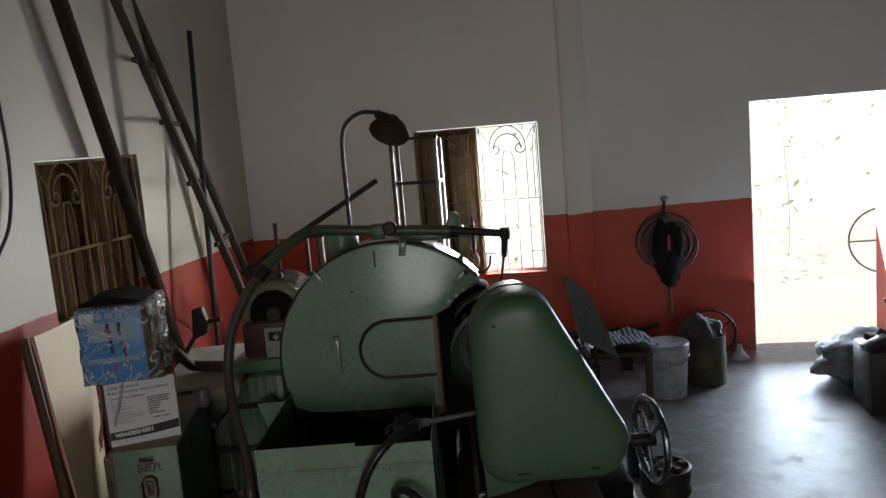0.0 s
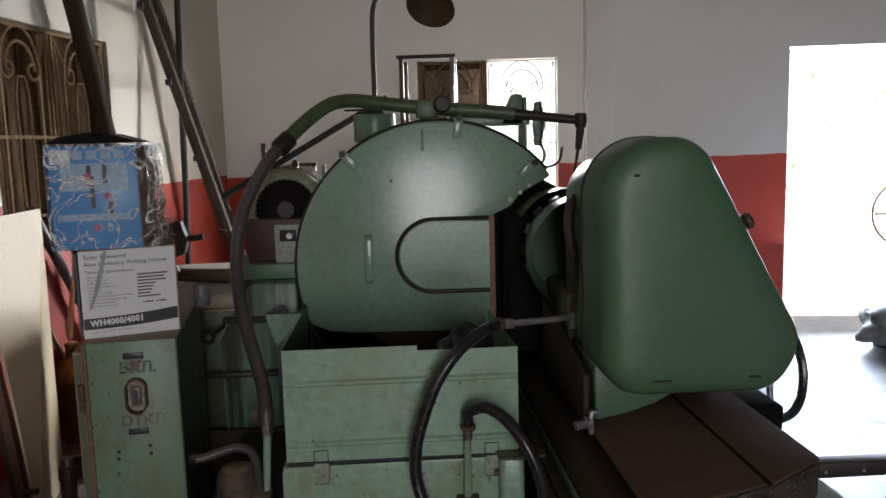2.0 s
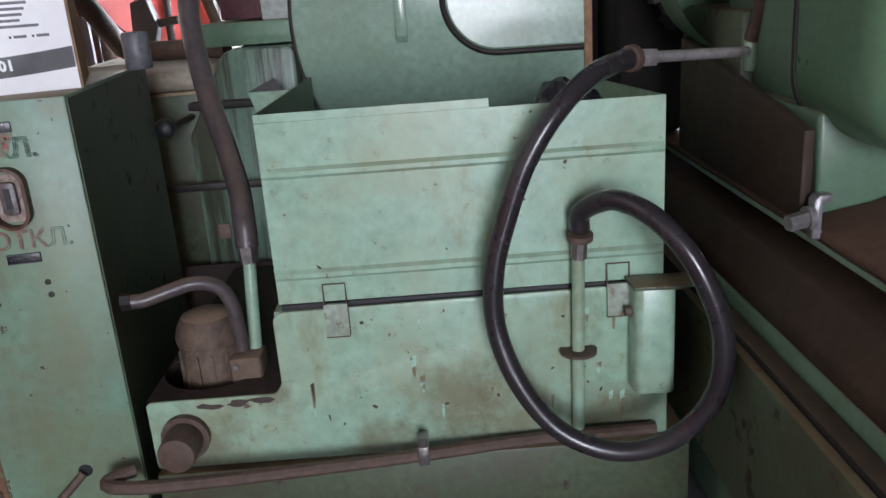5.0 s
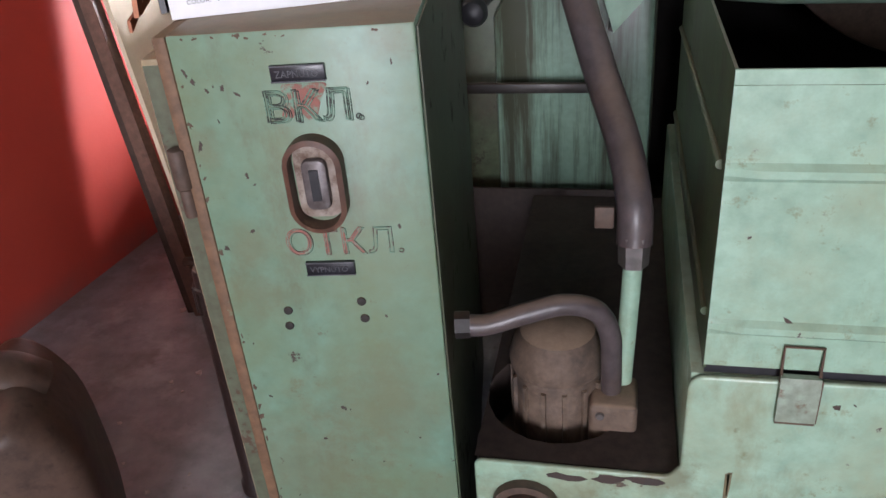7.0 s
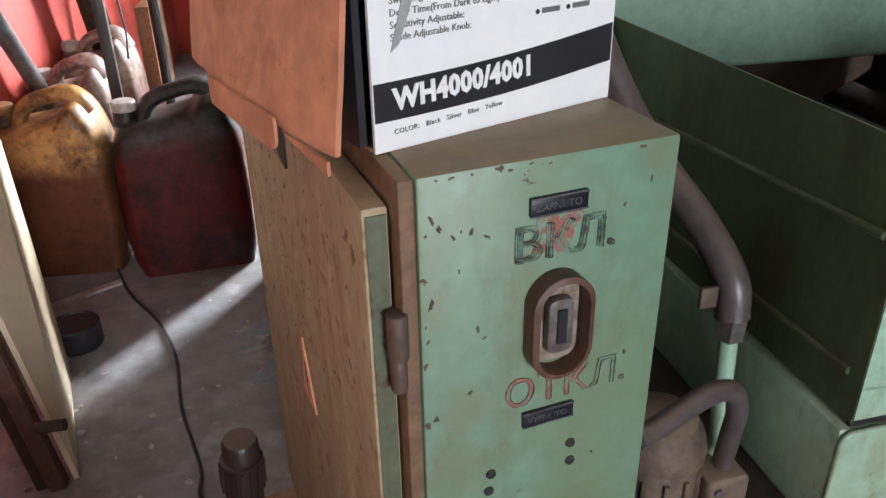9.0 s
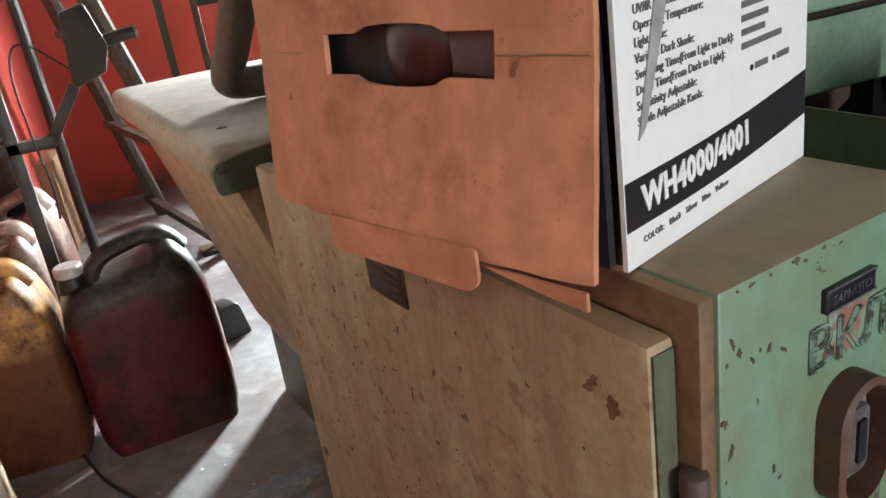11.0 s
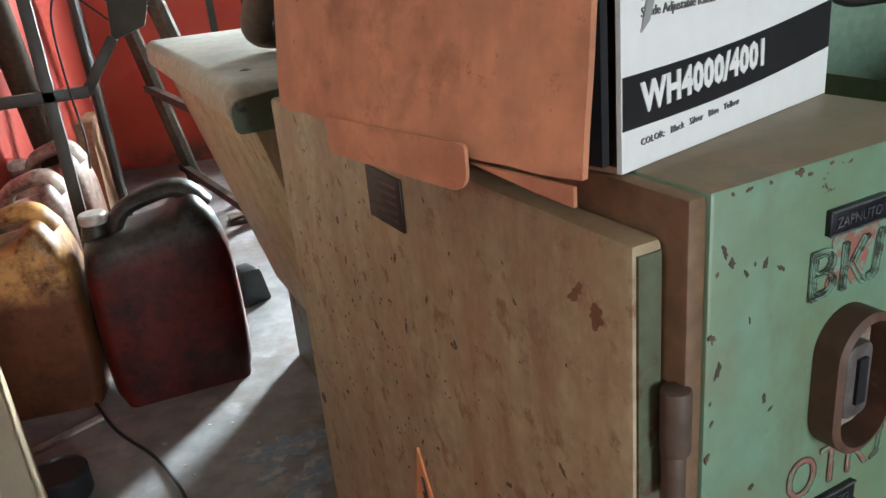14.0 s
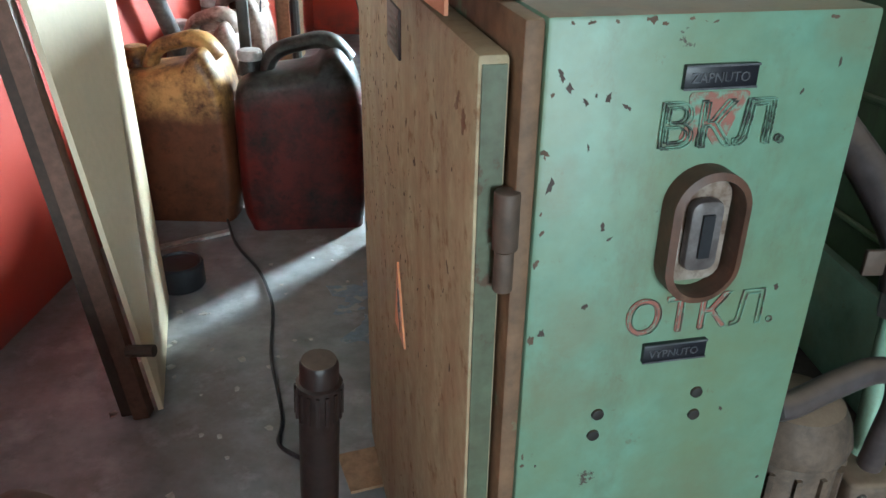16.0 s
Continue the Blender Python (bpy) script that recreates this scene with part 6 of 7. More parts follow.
for a, b, mm in ((LA, LB, M_STILE), (RA, RB, M_STILE)):
    ex = a.lerp(b, 1.12)
    part("stile", tube(bmesh.new(), [a, (a + ex) / 2, ex], 0.034, 8, 1, lambda k: 1.05 - 0.12 * k), mm, ld)
for z in (0.09, 0.51, 0.93, 1.38, 1.82, 2.24, 2.65, 3.06):
    p, q = LA.lerp(LB, z / 3), RA.lerp(RB, z / 3)
    d = (q - p).normalized()
    out = d.cross(Vector((0, 0, 1))).normalized() * -0.026
    p, q = p - d * 0.075 + out, q + d * 0.06 + out
    part("rung", tube(bmesh.new(), [p, q], 0.022, 4, 1), M_WOOD, ld)
pl_ = thing("timber_pole", "thick dark pole leaning against the wall", "pole", ROOM_L)
part("pole", cyl(bmesh.new(), (-1.56, -0.0, 0.0), (-2.94, -0.0, 3.84), 0.042, 0.050, 16), surface("dark_pole_bark", (0.055, 0.035, 0.022), (0.035, 0.022, 0.015), 0.8, scale=10, spec=0.15), pl_)
ib = thing("iron_bar", "long straight dark iron bar leaning in the corner", "iron bar", ROOM_L)
part("bar", cyl(bmesh.new(), (-1.58, -0.16, 0.0), (-1.12, -0.04, 2.91), 0.019, seg=10), M_DARK, ib)
# ---- pale board leaning at the left wall ----
bd = thing("leaning_board", "pale plywood sheet in a dark timber frame, leaning against the wall", "board")
P0, P1 = Vector((-1.848, 4.055, 0.0)), Vector((-1.93, 4.49, 0.0))
T0, T1 = Vector((-2.048, 4.185, 1.185)), Vector((-2.00, 4.66, 1.195))


def slab(bm, a, b, c, d, t):
    n = (b - a).cross(d - a).normalized() * t
    lo = [bm.verts.new(p) for p in (a, b, c, d)]
    hi = [bm.verts.new(p + n) for p in (a, b, c, d)]
    bm.faces.new(lo[::-1])
    bm.faces.new(hi)
    for i in range(4):
        bm.faces.new((lo[i], lo[(i + 1) % 4], hi[(i + 1) % 4], hi[i]))
    return bm


part("sheet", slab(bmesh.new(), P0, P1, T1, T0, 0.010), M_PALEBOARD, bd)
back = Vector((-0.045, 0.0, 0.0))
M_BATTEN = surface("brown_batten", (0.17, 0.09, 0.06), (0.11, 0.06, 0.04), 0.55, scale=9)
part("edge_batten", tube(bmesh.new(), [P0 + back * 0.55 + Vector((0, -.012, 0.0)), T0 + back * 0.5 + Vector((0, -.012, 0.0))], 0.022, 4, 1), M_BATTEN, bd, "dark timber edge")
part("edge_batten", tube(bmesh.new(), [P0 + back * 1.25 + Vector((0, -.006, 0.0)), T0 + back * 1.1 + Vector((0, -.006, -0.02))], 0.014, 4, 1), M_WOOD, bd)
part("peg", cyl(bmesh.new(), P0 + Vector((-0.03, -0.02, 0.155)), P0 + Vector((0.022, -0.03, 0.16)), 0.012, seg=10), M_WOOD, bd)

# ---- jerrycans ----
def can_material(name, lo, hi, split, grime):
    m, nt, b = mat_base(name)
    tc = nt.nodes.new("ShaderNodeTexCoord").outputs["Object"]
    sx = nt.nodes.new("ShaderNodeSeparateXYZ")
    nt.links.new(tc, sx.inputs[0])
    wob = noise_fac(nt, tc, 5.0, 0.2, 0.8)
    ad = node(nt, "ShaderNodeMath")
    ad.operation = "MULTIPLY_ADD"
    nt.links.new(wob, ad.inputs[0])
    ad.inputs[1].default_value = 0.10
    nt.links.new(sx.outputs[2], ad.inputs[2])
    mr = node(nt, "ShaderNodeMapRange", **{"From Min": split, "From Max": split + 0.07})
    nt.links.new(ad.outputs[0], mr.inputs[0])
    c = mix(nt, mr.outputs[0], lo, hi)
    c = mix(nt, noise_fac(nt, tc, 7.0, 0.42, 0.62, 9.0, 0.75), c, grime)
    c = mix(nt, noise_fac(nt, tc, 40.0, 0.55, 0.8), c, tuple(k * 0.6 for k in grime))
    nt.links.new(c, b.inputs["Base Color"])
    b.inputs["Roughness"].default_value = 0.45
    b.inputs["Specular IOR Level"].default_value = 0.2
    b.inputs["Subsurface Weight"].default_value = 0.0
    nz = node(nt, "ShaderNodeTexNoise", Scale=18.0, Detail=5.0)
    nt.links.new(tc, nz.inputs["Vector"])
    bp = node(nt, "ShaderNodeBump", Strength=0.25, Distance=0.006)
    nt.links.new(nz.outputs[0], bp.inputs["Height"])
    nt.links.new(bp.outputs[0], b.inputs["Normal"])
    return m


def jerrycan(m, w, d, h, mat, label, cap_mat, mirror=1):
    c = thing("jerrycan", label, "jerrycan", m, "jerrycans")
    s = mirror
    X = lambda f: f * w * s
    # moulded body: a rounded slab whose top rises from the spout to the handle
    ctl = [(-0.40, 0.0), (-0.475, 0.05), (-0.5, 0.20), (-0.5, 0.45), (-0.49, 0.66), (-0.45, 0.765), (-0.36, 0.81), (-0.25, 0.815), (-0.12, 0.825), (0.03, 0.838), (0.13, 0.855), (0.20, 0.905), (0.29, 0.93), (0.37, 0.885), (0.44, 0.79), (0.485, 0.66), (0.5, 0.45), (0.5, 0.20), (0.475, 0.05), (0.40, 0.0), (0.0, 0.0)]
    ln = [v.xy for v in curve_points([(a, b, 0) for a, b in ctl + ctl[:1]], 4)[:-1]]
    bm, layers = bmesh.new(), []
    for y, k in ((-0.5, 0.82), (-0.49, 0.88), (-0.45, 0.94), (-0.36, 0.985), (-0.2, 1.0), (0.2, 1.0), (0.36, 0.985), (0.45, 0.94), (0.49, 0.88), (0.5, 0.82)):
        layers.append([bm.verts.new((X(p.x * k), y * d, h * max(0.0, (0.42 + (p.y - 0.42) * k) if p.y > 0.02 else 0.0))) for p in ln])
    for a, b in zip(layers, layers[1:]):
        for i in range(len(ln)):
            bm.faces.new((a[i], a[(i + 1) % len(ln)], b[(i + 1) % len(ln)], b[i]))
    bm.faces.new(layers[0])
    bm.faces.new(layers[-1][::-1])
    part("can_body", bm, mat, c, smooth=50)
    hp = [(X(-0.25), 0, 0.79 * h), (X(-0.205), 0, 0.865 * h), (X(-0.12), 0, 0.912 * h), (X(0.03), 0, 0.940 * h), (X(0.17), 0, 0.955 * h), (X(0.28), 0, 0.930 * h), (X(0.37), 0, 0.85 * h)]
    bm = tube(bmesh.new(), hp, 0.0215, 14, 6, lambda k: 1.0 + 0.9 * max(0, k - 0.55) + 0.5 * max(0, 0.2 - k))
    for v in bm.verts:
        v.co.y *= 1.55
    part("carry_handle", bm, mat, c, "moulded carrying handle")
    part("spout", lathe(bmesh.new(), [(0, 0), (0.038, 0), (0.032, 0.03), (0.030, 0.045), (0, 0.045)], (X(-0.36), 0, 0.79 * h), (0, 0, 1), 18), mat, c)
    part("cap", lathe(bmesh.new(), [(0.031, 0.0), (0.034, 0.004), (0.034, 0.022), (0.030, 0.027), (0, 0.028)], (X(-0.36), 0, 0.79 * h + 0.038), (0, 0, 1), 20), cap_mat, c)
    return c


M_CANDARK = can_material("oily_dark_red_plastic", (0.075, 0.008, 0.006), (0.052, 0.050, 0.045), 0.42, (0.010, 0.006, 0.005))
M_CANYEL = can_material("oily_yellow_plastic", (0.10, 0.034, 0.014), (0.40, 0.21, 0.068), 0.33, (0.055, 0.02, 0.010))
M_CANPALE = can_material("stained_translucent_plastic", (0.15, 0.07, 0.055), (0.34, 0.26, 0.22), 0.36, (0.08, 0.035, 0.025))
M_CANBRN = can_material("dusty_brown_plastic", (0.09, 0.055, 0.04), (0.10, 0.062, 0.045), 0.30, (0.06, 0.038, 0.028))
M_CAPW = surface("grimy_white_cap", (0.55, 0.52, 0.50), (0.35, 0.30, 0.27), 0.45)
jerrycan(pose(-1.615, 4.985, 0, 0, 0, 2), 0.36, 0.22, 0.545, M_CANDARK, "grimy dark red plastic jerrycan with a pale cap, on the floor", M_CAPW)
jerrycan(pose(-1.960, 5.06, 0, 0, 0, -6), 0.315, 0.22, 0.535, M_CANYEL, "oil-stained yellow plastic jerrycan on the floor", M_CANYEL)
jerrycan(pose(-1.935, 5.415, 0, 0, 0, -6), 0.255, 0.20, 0.535, M_CANPALE, "stained pale translucent plastic jerrycan behind the others", M_CAPW)
jerrycan(pose(-1.885, 5.70, 0, 0, 0, -8), 0.25, 0.19, 0.56, M_CANPALE, "dusty pale plastic jerrycan in the corner", M_CAPW)
jerrycan(pose(-1.82, 3.27, 0, 0, 0, 35), 0.36, 0.26, 0.43, M_CANBRN, "dusty brown plastic jerrycan beside the cabinet", M_CANBRN)

# ---- tin, rod and bits on the floor ----
tin = thing("floor_tin", "dark round tin lid lying on the floor", "tin", pose(-1.905, 4.565, 0))
part("tin_body", lathe(bmesh.new(), [(0, 0.0), (0.056, 0.0), (0.060, 0.006), (0.060, 0.062), (0.055, 0.066), (0.052, 0.060), (0, 0.058)], (0, 0, 0), seg=28), M_BLACKPRINT, tin)
sh = thing("shock_absorber", "dark brown damper rod with a ribbed collar, standing on the floor", "damper", pose(-1.503, 3.512, 0.0, 3, 3, 0))
M_ROD = surface("dark_brown_enamel", (0.03, 0.016, 0.013), (0.02, 0.011, 0.009), 0.4, 0.0)
part("tube_body", lathe(bmesh.new(), [(0, 0), (0.028, 0), (0.028, 0.02), (0.023, 0.03), (0.0235, 0.415), (0.026, 0.42), (0.026, 0.465), (0.022, 0.467), (0.022, 0.489), (0.020, 0.494), (0, 0.494)], (0, 0, 0.003), seg=24), M_ROD, sh)
part("end_face", lathe(bmesh.new(), [(0, 0), (0.0195, 0.0), (0.0195, 0.0012), (0, 0.0014)], (0, 0, 0.497), seg=20), M_RUSTY, sh, "rusty end face")
for i in range(16):
    a = 2 * math.pi * i / 16
    part("collar_rib", box(bmesh.new(), 0.0255, 0.028, -0.002, 0.002, 0.423, 0.463, m=Matrix.Rotation(a, 4, "Z")), M_ROD, sh)
fcable = thing("floor_cable", "thin black cable snaking across the floor", "cable")
part("cord", tube(bmesh.new(), [(-1.85, 4.95, 0.006), (-1.80, 4.78, 0.006), (-1.72, 4.62, 0.006), (-1.68, 4.50, 0.006), (-1.66, 4.40, 0.006), (-1.645, 4.22, 0.006), (-1.62, 4.10, 0.006), (-1.60, 4.0, 0.006), (-1.60, 3.93, 0.006), (-1.55, 3.88, 0.006), (-1.52, 3.82, 0.006)], 0.0042, 6), M_BLACKPRINT, fcable)
slat = thing("floor_slat", "flat wooden slat lying on the floor", "slat", pose(-1.95, 4.80, 0, 0, 0, 28))
part("slat_body", box(bmesh.new(), -0.16, 0.14, -0.012, 0.012, 0.0, 0.008, 0.001), M_CAPW, slat)
cs = thing("cardboard_scrap", "small brown cardboard scrap by the cabinet's foot", "cardboard", pose(-1.43, 3.86, 0, 0, 0, 15))
part("scrap", box(bmesh.new(), -0.05, 0.06, -0.05, 0.05, 0.0, 0.006), M_CARDEDGE, cs)
random.seed(21)
fl_ = thing("floor_flakes", "scattered pale paint flakes on the floor", "debris")
bm = bmesh.new()
for _ in range(60):
    x, y, r = random.uniform(-1.95, -1.45), random.uniform(3.4, 4.7), random.uniform(0.003, 0.010)
    prism(bm, [(x + r * random.uniform(0.5, 1.3) * math.cos(a), y + r * random.uniform(0.5, 1.3) * math.sin(a)) for a in (0.3, 1.6, 2.9, 4.4, 5.5)], 0.0003, 0.002, "z")
fk = part("flakes", bm, M_CAPW, fl_, smooth=0)
tagged(fk, kind="stuff")

# ---- iron stand in the corner ----
st = thing("iron_stand", "black iron trolley stand with angled arms and a tool head", "stand", pose(-1.793, 5.245, 0))
part("post", box(bmesh.new(), -0.016, 0.016, -0.013, 0.013, 0.03, 1.02, 0.002, m=Matrix.Shear("XZ", 4, (0.03, 0.0))), M_DARK, st)
part("cross_arm", box(bmesh.new(), -0.137, 0.098, -0.013, 0.013, 0.735, 0.765, 0.002), M_DARK, st)
part("arm_tip", box(bmesh.new(), -0.013, 0.013, -0.012, 0.012, 0.0, 0.20, 0.002, m=pose(-0.126, 0, 0.74, 0, -2, 0)), M_DARK, st)
part("arm_tip", box(bmesh.new(), -0.014, 0.014, -0.012, 0.012, 0.0, 0.165, 0.002, m=pose(0.090, 0, 0.745, 0, 36, 0)), M_DARK, st)
head = part("head_block", prism(bmesh.new(), round_poly([(0.182, 0.868, 0.012), (0.272, 0.900, 0.012), (0.292, 0.965, 0.012), (0.262, 1.075, 0.012), (0.198, 1.060, 0.012)], 3), -0.035, 0.025, "y", 0.006), M_DARK, st, "black tool head")
part("head_grip", cyl(bmesh.new(), (0.285, -0.01, 0.975), (0.366, -0.012, 0.985), 0.0165, seg=14, bev=0.003), M_DARK, head)
part("grip_cap", cyl(bmesh.new(), (0.3665, -0.012, 0.985), (0.372, -0.012, 0.9855), 0.0155, seg=14), M_STEEL, head)
part("foot_bar", box(bmesh.new(), -0.07, 0.30, -0.018, 0.018, 0.03, 0.056, 0.002), M_DARK, st)
part("foot_bar", box(bmesh.new(), 0.27, 0.30, -0.16, 0.24, 0.056, 0.080, 0.002), M_DARK, st)
for x, y in ((-0.05, 0.0), (0.285, -0.15), (0.285, 0.23)):
    part("caster", cyl(bmesh.new(), (x - 0.012, y, 0.030), (x + 0.012, y, 0.030), 0.03, seg=16), M_BLACKPRINT, st)
part("hanging_wire", tube(bmesh.new(), [(0.21, -0.02, 0.90), (0.10, -0.02, 1.0), (0.055, -0.02, 0.95), (0.052, -0.02, 0.78), (0.062, -0.02, 0.64), (0.055, -0.02, 0.55)], 0.003, 6), M_BLACKPRINT, st)
# bars leaning on the wall behind the yellow can
gb = thing("grey_bar", "thick grey steel bar leaning on the wall behind the jerrycans", "bar")
part("bar", cyl(bmesh.new(), (-1.955, 5.60, 0.0), (-2.115, 4.85, 1.18), 0.026, seg=14, bev=0.002), surface("dull_grey_steel", (0.17, 0.16, 0.16), (0.11, 0.10, 0.10), 0.45, 0.4, scale=12), gb)
ws_ = thing("wooden_stick", "thin pale wooden stick leaning against the red wall", "stick")
part("stick", box(bmesh.new(), -0.010, 0.010, -0.006, 0.006, 0.0, 0.95, 0.001, m=pose(-2.045, 5.26, 0.0, 30, -6, 0)), surface("pale_stick_wood", (0.42, 0.33, 0.25), (0.34, 0.26, 0.19), 0.6, scale=12), ws_)
cbx = thing("cardboard_carton", "worn brown cardboard carton in the corner", "box", pose(-1.98, 6.92, 0, 0, 0, -8))
part("carton", box(bmesh.new(), -0.2, 0.2, -0.15, 0.15, 0, 0.42, 0.004), M_CARDEDGE, cbx)
tl = thing("tool_box", "flat black tool case on the floor", "case", pose(-1.60, 6.28, 0, 0, 0, 40))
part("case_body", box(bmesh.new(), -0.16, 0.16, -0.07, 0.07, 0, 0.06, 0.008), M_DARK, tl)

# ---- things at the back wall by the door ----
hr = thing("hose_reel", "black coiled hoses and a dark bag hung on a wall hook", "hose bundle", ROOM_B)
part("hook_bar", cyl(bmesh.new(), (3.485, -0.03, 1.15), (3.485, -0.10, 1.34), 0.014, seg=10), M_DARK, hr)
part("hook_cap", lathe(bmesh.new(), [(0, 0), (0.03, 0.0), (0.034, 0.02), (0.02, 0.035), (0, 0.038)], (3.485, -0.10, 1.325), (0, 0, 1), 14), M_ALU, hr, "bright metal hook cap")
random.seed(3)
for i in range(7):
    r, cx_, cz_ = random.uniform(0.16, 0.235), 3.49 + random.uniform(-0.03, 0.03), 0.96 + random.uniform(-0.03, 0.03)
    part("coil", ring(bmesh.new(), (cx_, -0.03 - 0.014 * i, cz_), (random.uniform(-0.15, 0.15), 1, random.uniform(-0.1, 0.1)), r, 0.009, 36, 6), M_BLACKPRINT if i % 3 else M_RUBBER, hr)
M_CLOTH = surface("black_cloth", (0.012, 0.011, 0.011), (0.022, 0.02, 0.02), 0.85, spec=0.2)
for k, (dx, zc, w, h_) in enumerate(((-0.045, 0.93, 0.075, 0.25), (0.045, 0.88, 0.085, 0.26), (0.0, 0.80, 0.10, 0.20), (0.09, 0.98, 0.05, 0.12))):
    fold = bmesh.new()
    bmesh.ops.create_icosphere(fold, subdivisions=3, radius=1.0)
    for v in fold.verts:
        n1 = noise.noise(v.co * 2.4 + Vector((k * 3.0, 0, 0)))
        thin = 1.0 - 0.45 * max(0, -v.co.z) - 0.25 * max(0, v.co.z)
        v.co = Vector((3.49 + dx + w * v.co.x * thin * (1 + 0.35 * n1), -0.13 - 0.012 * k + 0.05 * v.co.y, zc + h_ * v.co.z * (1 + 0.15 * n1)))
    part("cloth_fold", fold, M_CLOTH, hr, "black cloth bag fold")
part("red_strap", box(bmesh.new(), 3.485, 3.505, -0.21, -0.205, 0.93, 1.05), M_MAGENTA, hr)
part("stem", cyl(bmesh.new(), (3.50, -0.1, 0.58), (3.50, -0.12, 0.36), 0.012, seg=8), M_STEEL, hr)

M_BUCKET = surface("grimy_white_plastic", (0.55, 0.56, 0.60), (0.40, 0.41, 0.45), 0.4, stain=(0.18, 0.17, 0.17), stain_at=(0.5, 0.7), stain_scale=8)
bk = thing("plastic_bucket", "grimy white plastic bucket with a lid, on the floor", "bucket", pose(1.535, 6.00, 0))
part("pail", lathe(bmesh.new(), [(0, 0.0), (0.125, 0.0), (0.130, 0.01), (0.148, 0.34), (0.155, 0.345), (0.155, 0.375), (0.150, 0.38)], (0, 0, 0), seg=36), M_BUCKET, bk)
part("lid", lathe(bmesh.new(), [(0.157, 0.37), (0.160, 0.385), (0.150, 0.398), (0.130, 0.395), (0.0, 0.392)], (0, 0, 0), seg=36), M_BUCKET, bk, "flat white lid")
part("bail", tube(bmesh.new(), [(-0.158, 0, 0.355), (-0.12, -0.11, 0.29), (0, -0.158, 0.26), (0.12, -0.11, 0.29), (0.158, 0, 0.355)], 0.004, 6), M_STEEL, bk)
bk2 = thing("paint_drum", "dirty black drum with a torn dark sack in it", "drum", pose(1.875, 6.22, 0))
part("drum_wall", lathe(bmesh.new(), [(0, 0.0), (0.148, 0.0), (0.152, 0.01), (0.152, 0.36), (0.156, 0.37), (0.146, 0.37), (0.146, 0.05)], (0, 0, 0), seg=32), surface("black_drum", (0.025, 0.025, 0.02), (0.06, 0.055, 0.03), 0.5, scale=8), bk2)
part("drum_label", lathe(bmesh.new(), [(0.1535, 0.14), (0.1535, 0.28)], (0, 0, 0), seg=32), surface("olive_label", (0.10, 0.09, 0.03), (0.04, 0.04, 0.02), 0.6, scale=12), bk2)


def rag(name, parent, c, s, mat, seed, label=""):
    bm_ = bmesh.new()
    bmesh.ops.create_icosphere(bm_, subdivisions=4, radius=1.0)
    off = Vector((seed * 3.1, seed * 1.7, seed))
    for v in bm_.verts:
        d = 1 + 0.30 * noise.noise(v.co * 1.6 + off) + 0.16 * noise.noise(v.co * 4 + off) + 0.06 * noise.noise(v.co * 11 + off)
        v.co = Vector((c[0] + s[0] * v.co.x * d, c[1] + s[1] * v.co.y * d, max(c[2] + s[2] * v.co.z * d, 0.001 if c[2] < 0.4 and parent is None else c[2] - s[2])))
    return part(name, bm_, mat, parent, label, smooth=60)


M_DARKSACK = surface("dark_sacking", (0.035, 0.03, 0.028), (0.07, 0.06, 0.055), 0.7, scale=12)
rag("torn_sack", bk2, (-0.03, -0.02, 0.38), (0.14, 0.12, 0.13), M_DARKSACK, 2, "torn dark sack")
sw_ = thing("steering_wheel", "old thin-rimmed steering wheel leaning on the wall", "steering wheel", pose(2.09, 6.78, 0.215, 0, 0, -8.6))
part("rim", ring(bmesh.new(), (0, 0, 0), (0.1, 1, 0.18), 0.205, 0.011, 44, 8), M_DARK, sw_)
for a in (0.5, 2.6, 4.7):
    part("spoke", cyl(bmesh.new(), (0, 0.03, 0), (0.2 * math.cos(a), 0, 0.2 * math.sin(a)), 0.008, seg=8), M_DARK, sw_)
part("hub", cyl(bmesh.new(), (0, 0.05, 0), (0, 0.0, 0), 0.035, seg=16), M_DARK, sw_)
pg = thing("white_funnel", "small grey-white funnel on the floor by the door", "funnel", pose(2.31, 6.72, 0))
part("cone", lathe(bmesh.new(), [(0, 0.0), (0.075, 0.0), (0.078, 0.012), (0.06, 0.03), (0.03, 0.075), (0.022, 0.12), (0, 0.12)], (0, 0, 0), seg=24), M_BUCKET, pg)
ps = thing("engine_parts", "heap of greasy dark engine parts on the floor", "engine parts", pose(1.20, 6.62, 0))
random.seed(11)
for i in range(16):
    x, y, z = random.uniform(-0.28, 0.36), random.uniform(-0.16, 0.14), random.uniform(0.0, 0.28)
    if i % 3 == 0:
        part("shaft", cyl(bmesh.new(), (x - 0.12, y, z + 0.04), (x + 0.12, y + 0.03, z + 0.09), 0.025, 0.02, 14), M_DARK, ps)
    elif i % 3 == 1:
        part("casting", box(bmesh.new(), -0.07, 0.07, -0.05, 0.05, 0, 0.12, 0.012, m=pose(x, y, z * 0.8, random.uniform(-9, 9), random.uniform(-9, 9), random.uniform(0, 90))), M_DARK, ps)
    else:
        part("gear", cyl(bmesh.new(), (x, y - 0.02, z + 0.08), (x, y + 0.02, z + 0.09), 0.06, seg=18, bev=0.004), M_DARK if i % 2 else M_STEEL, ps)
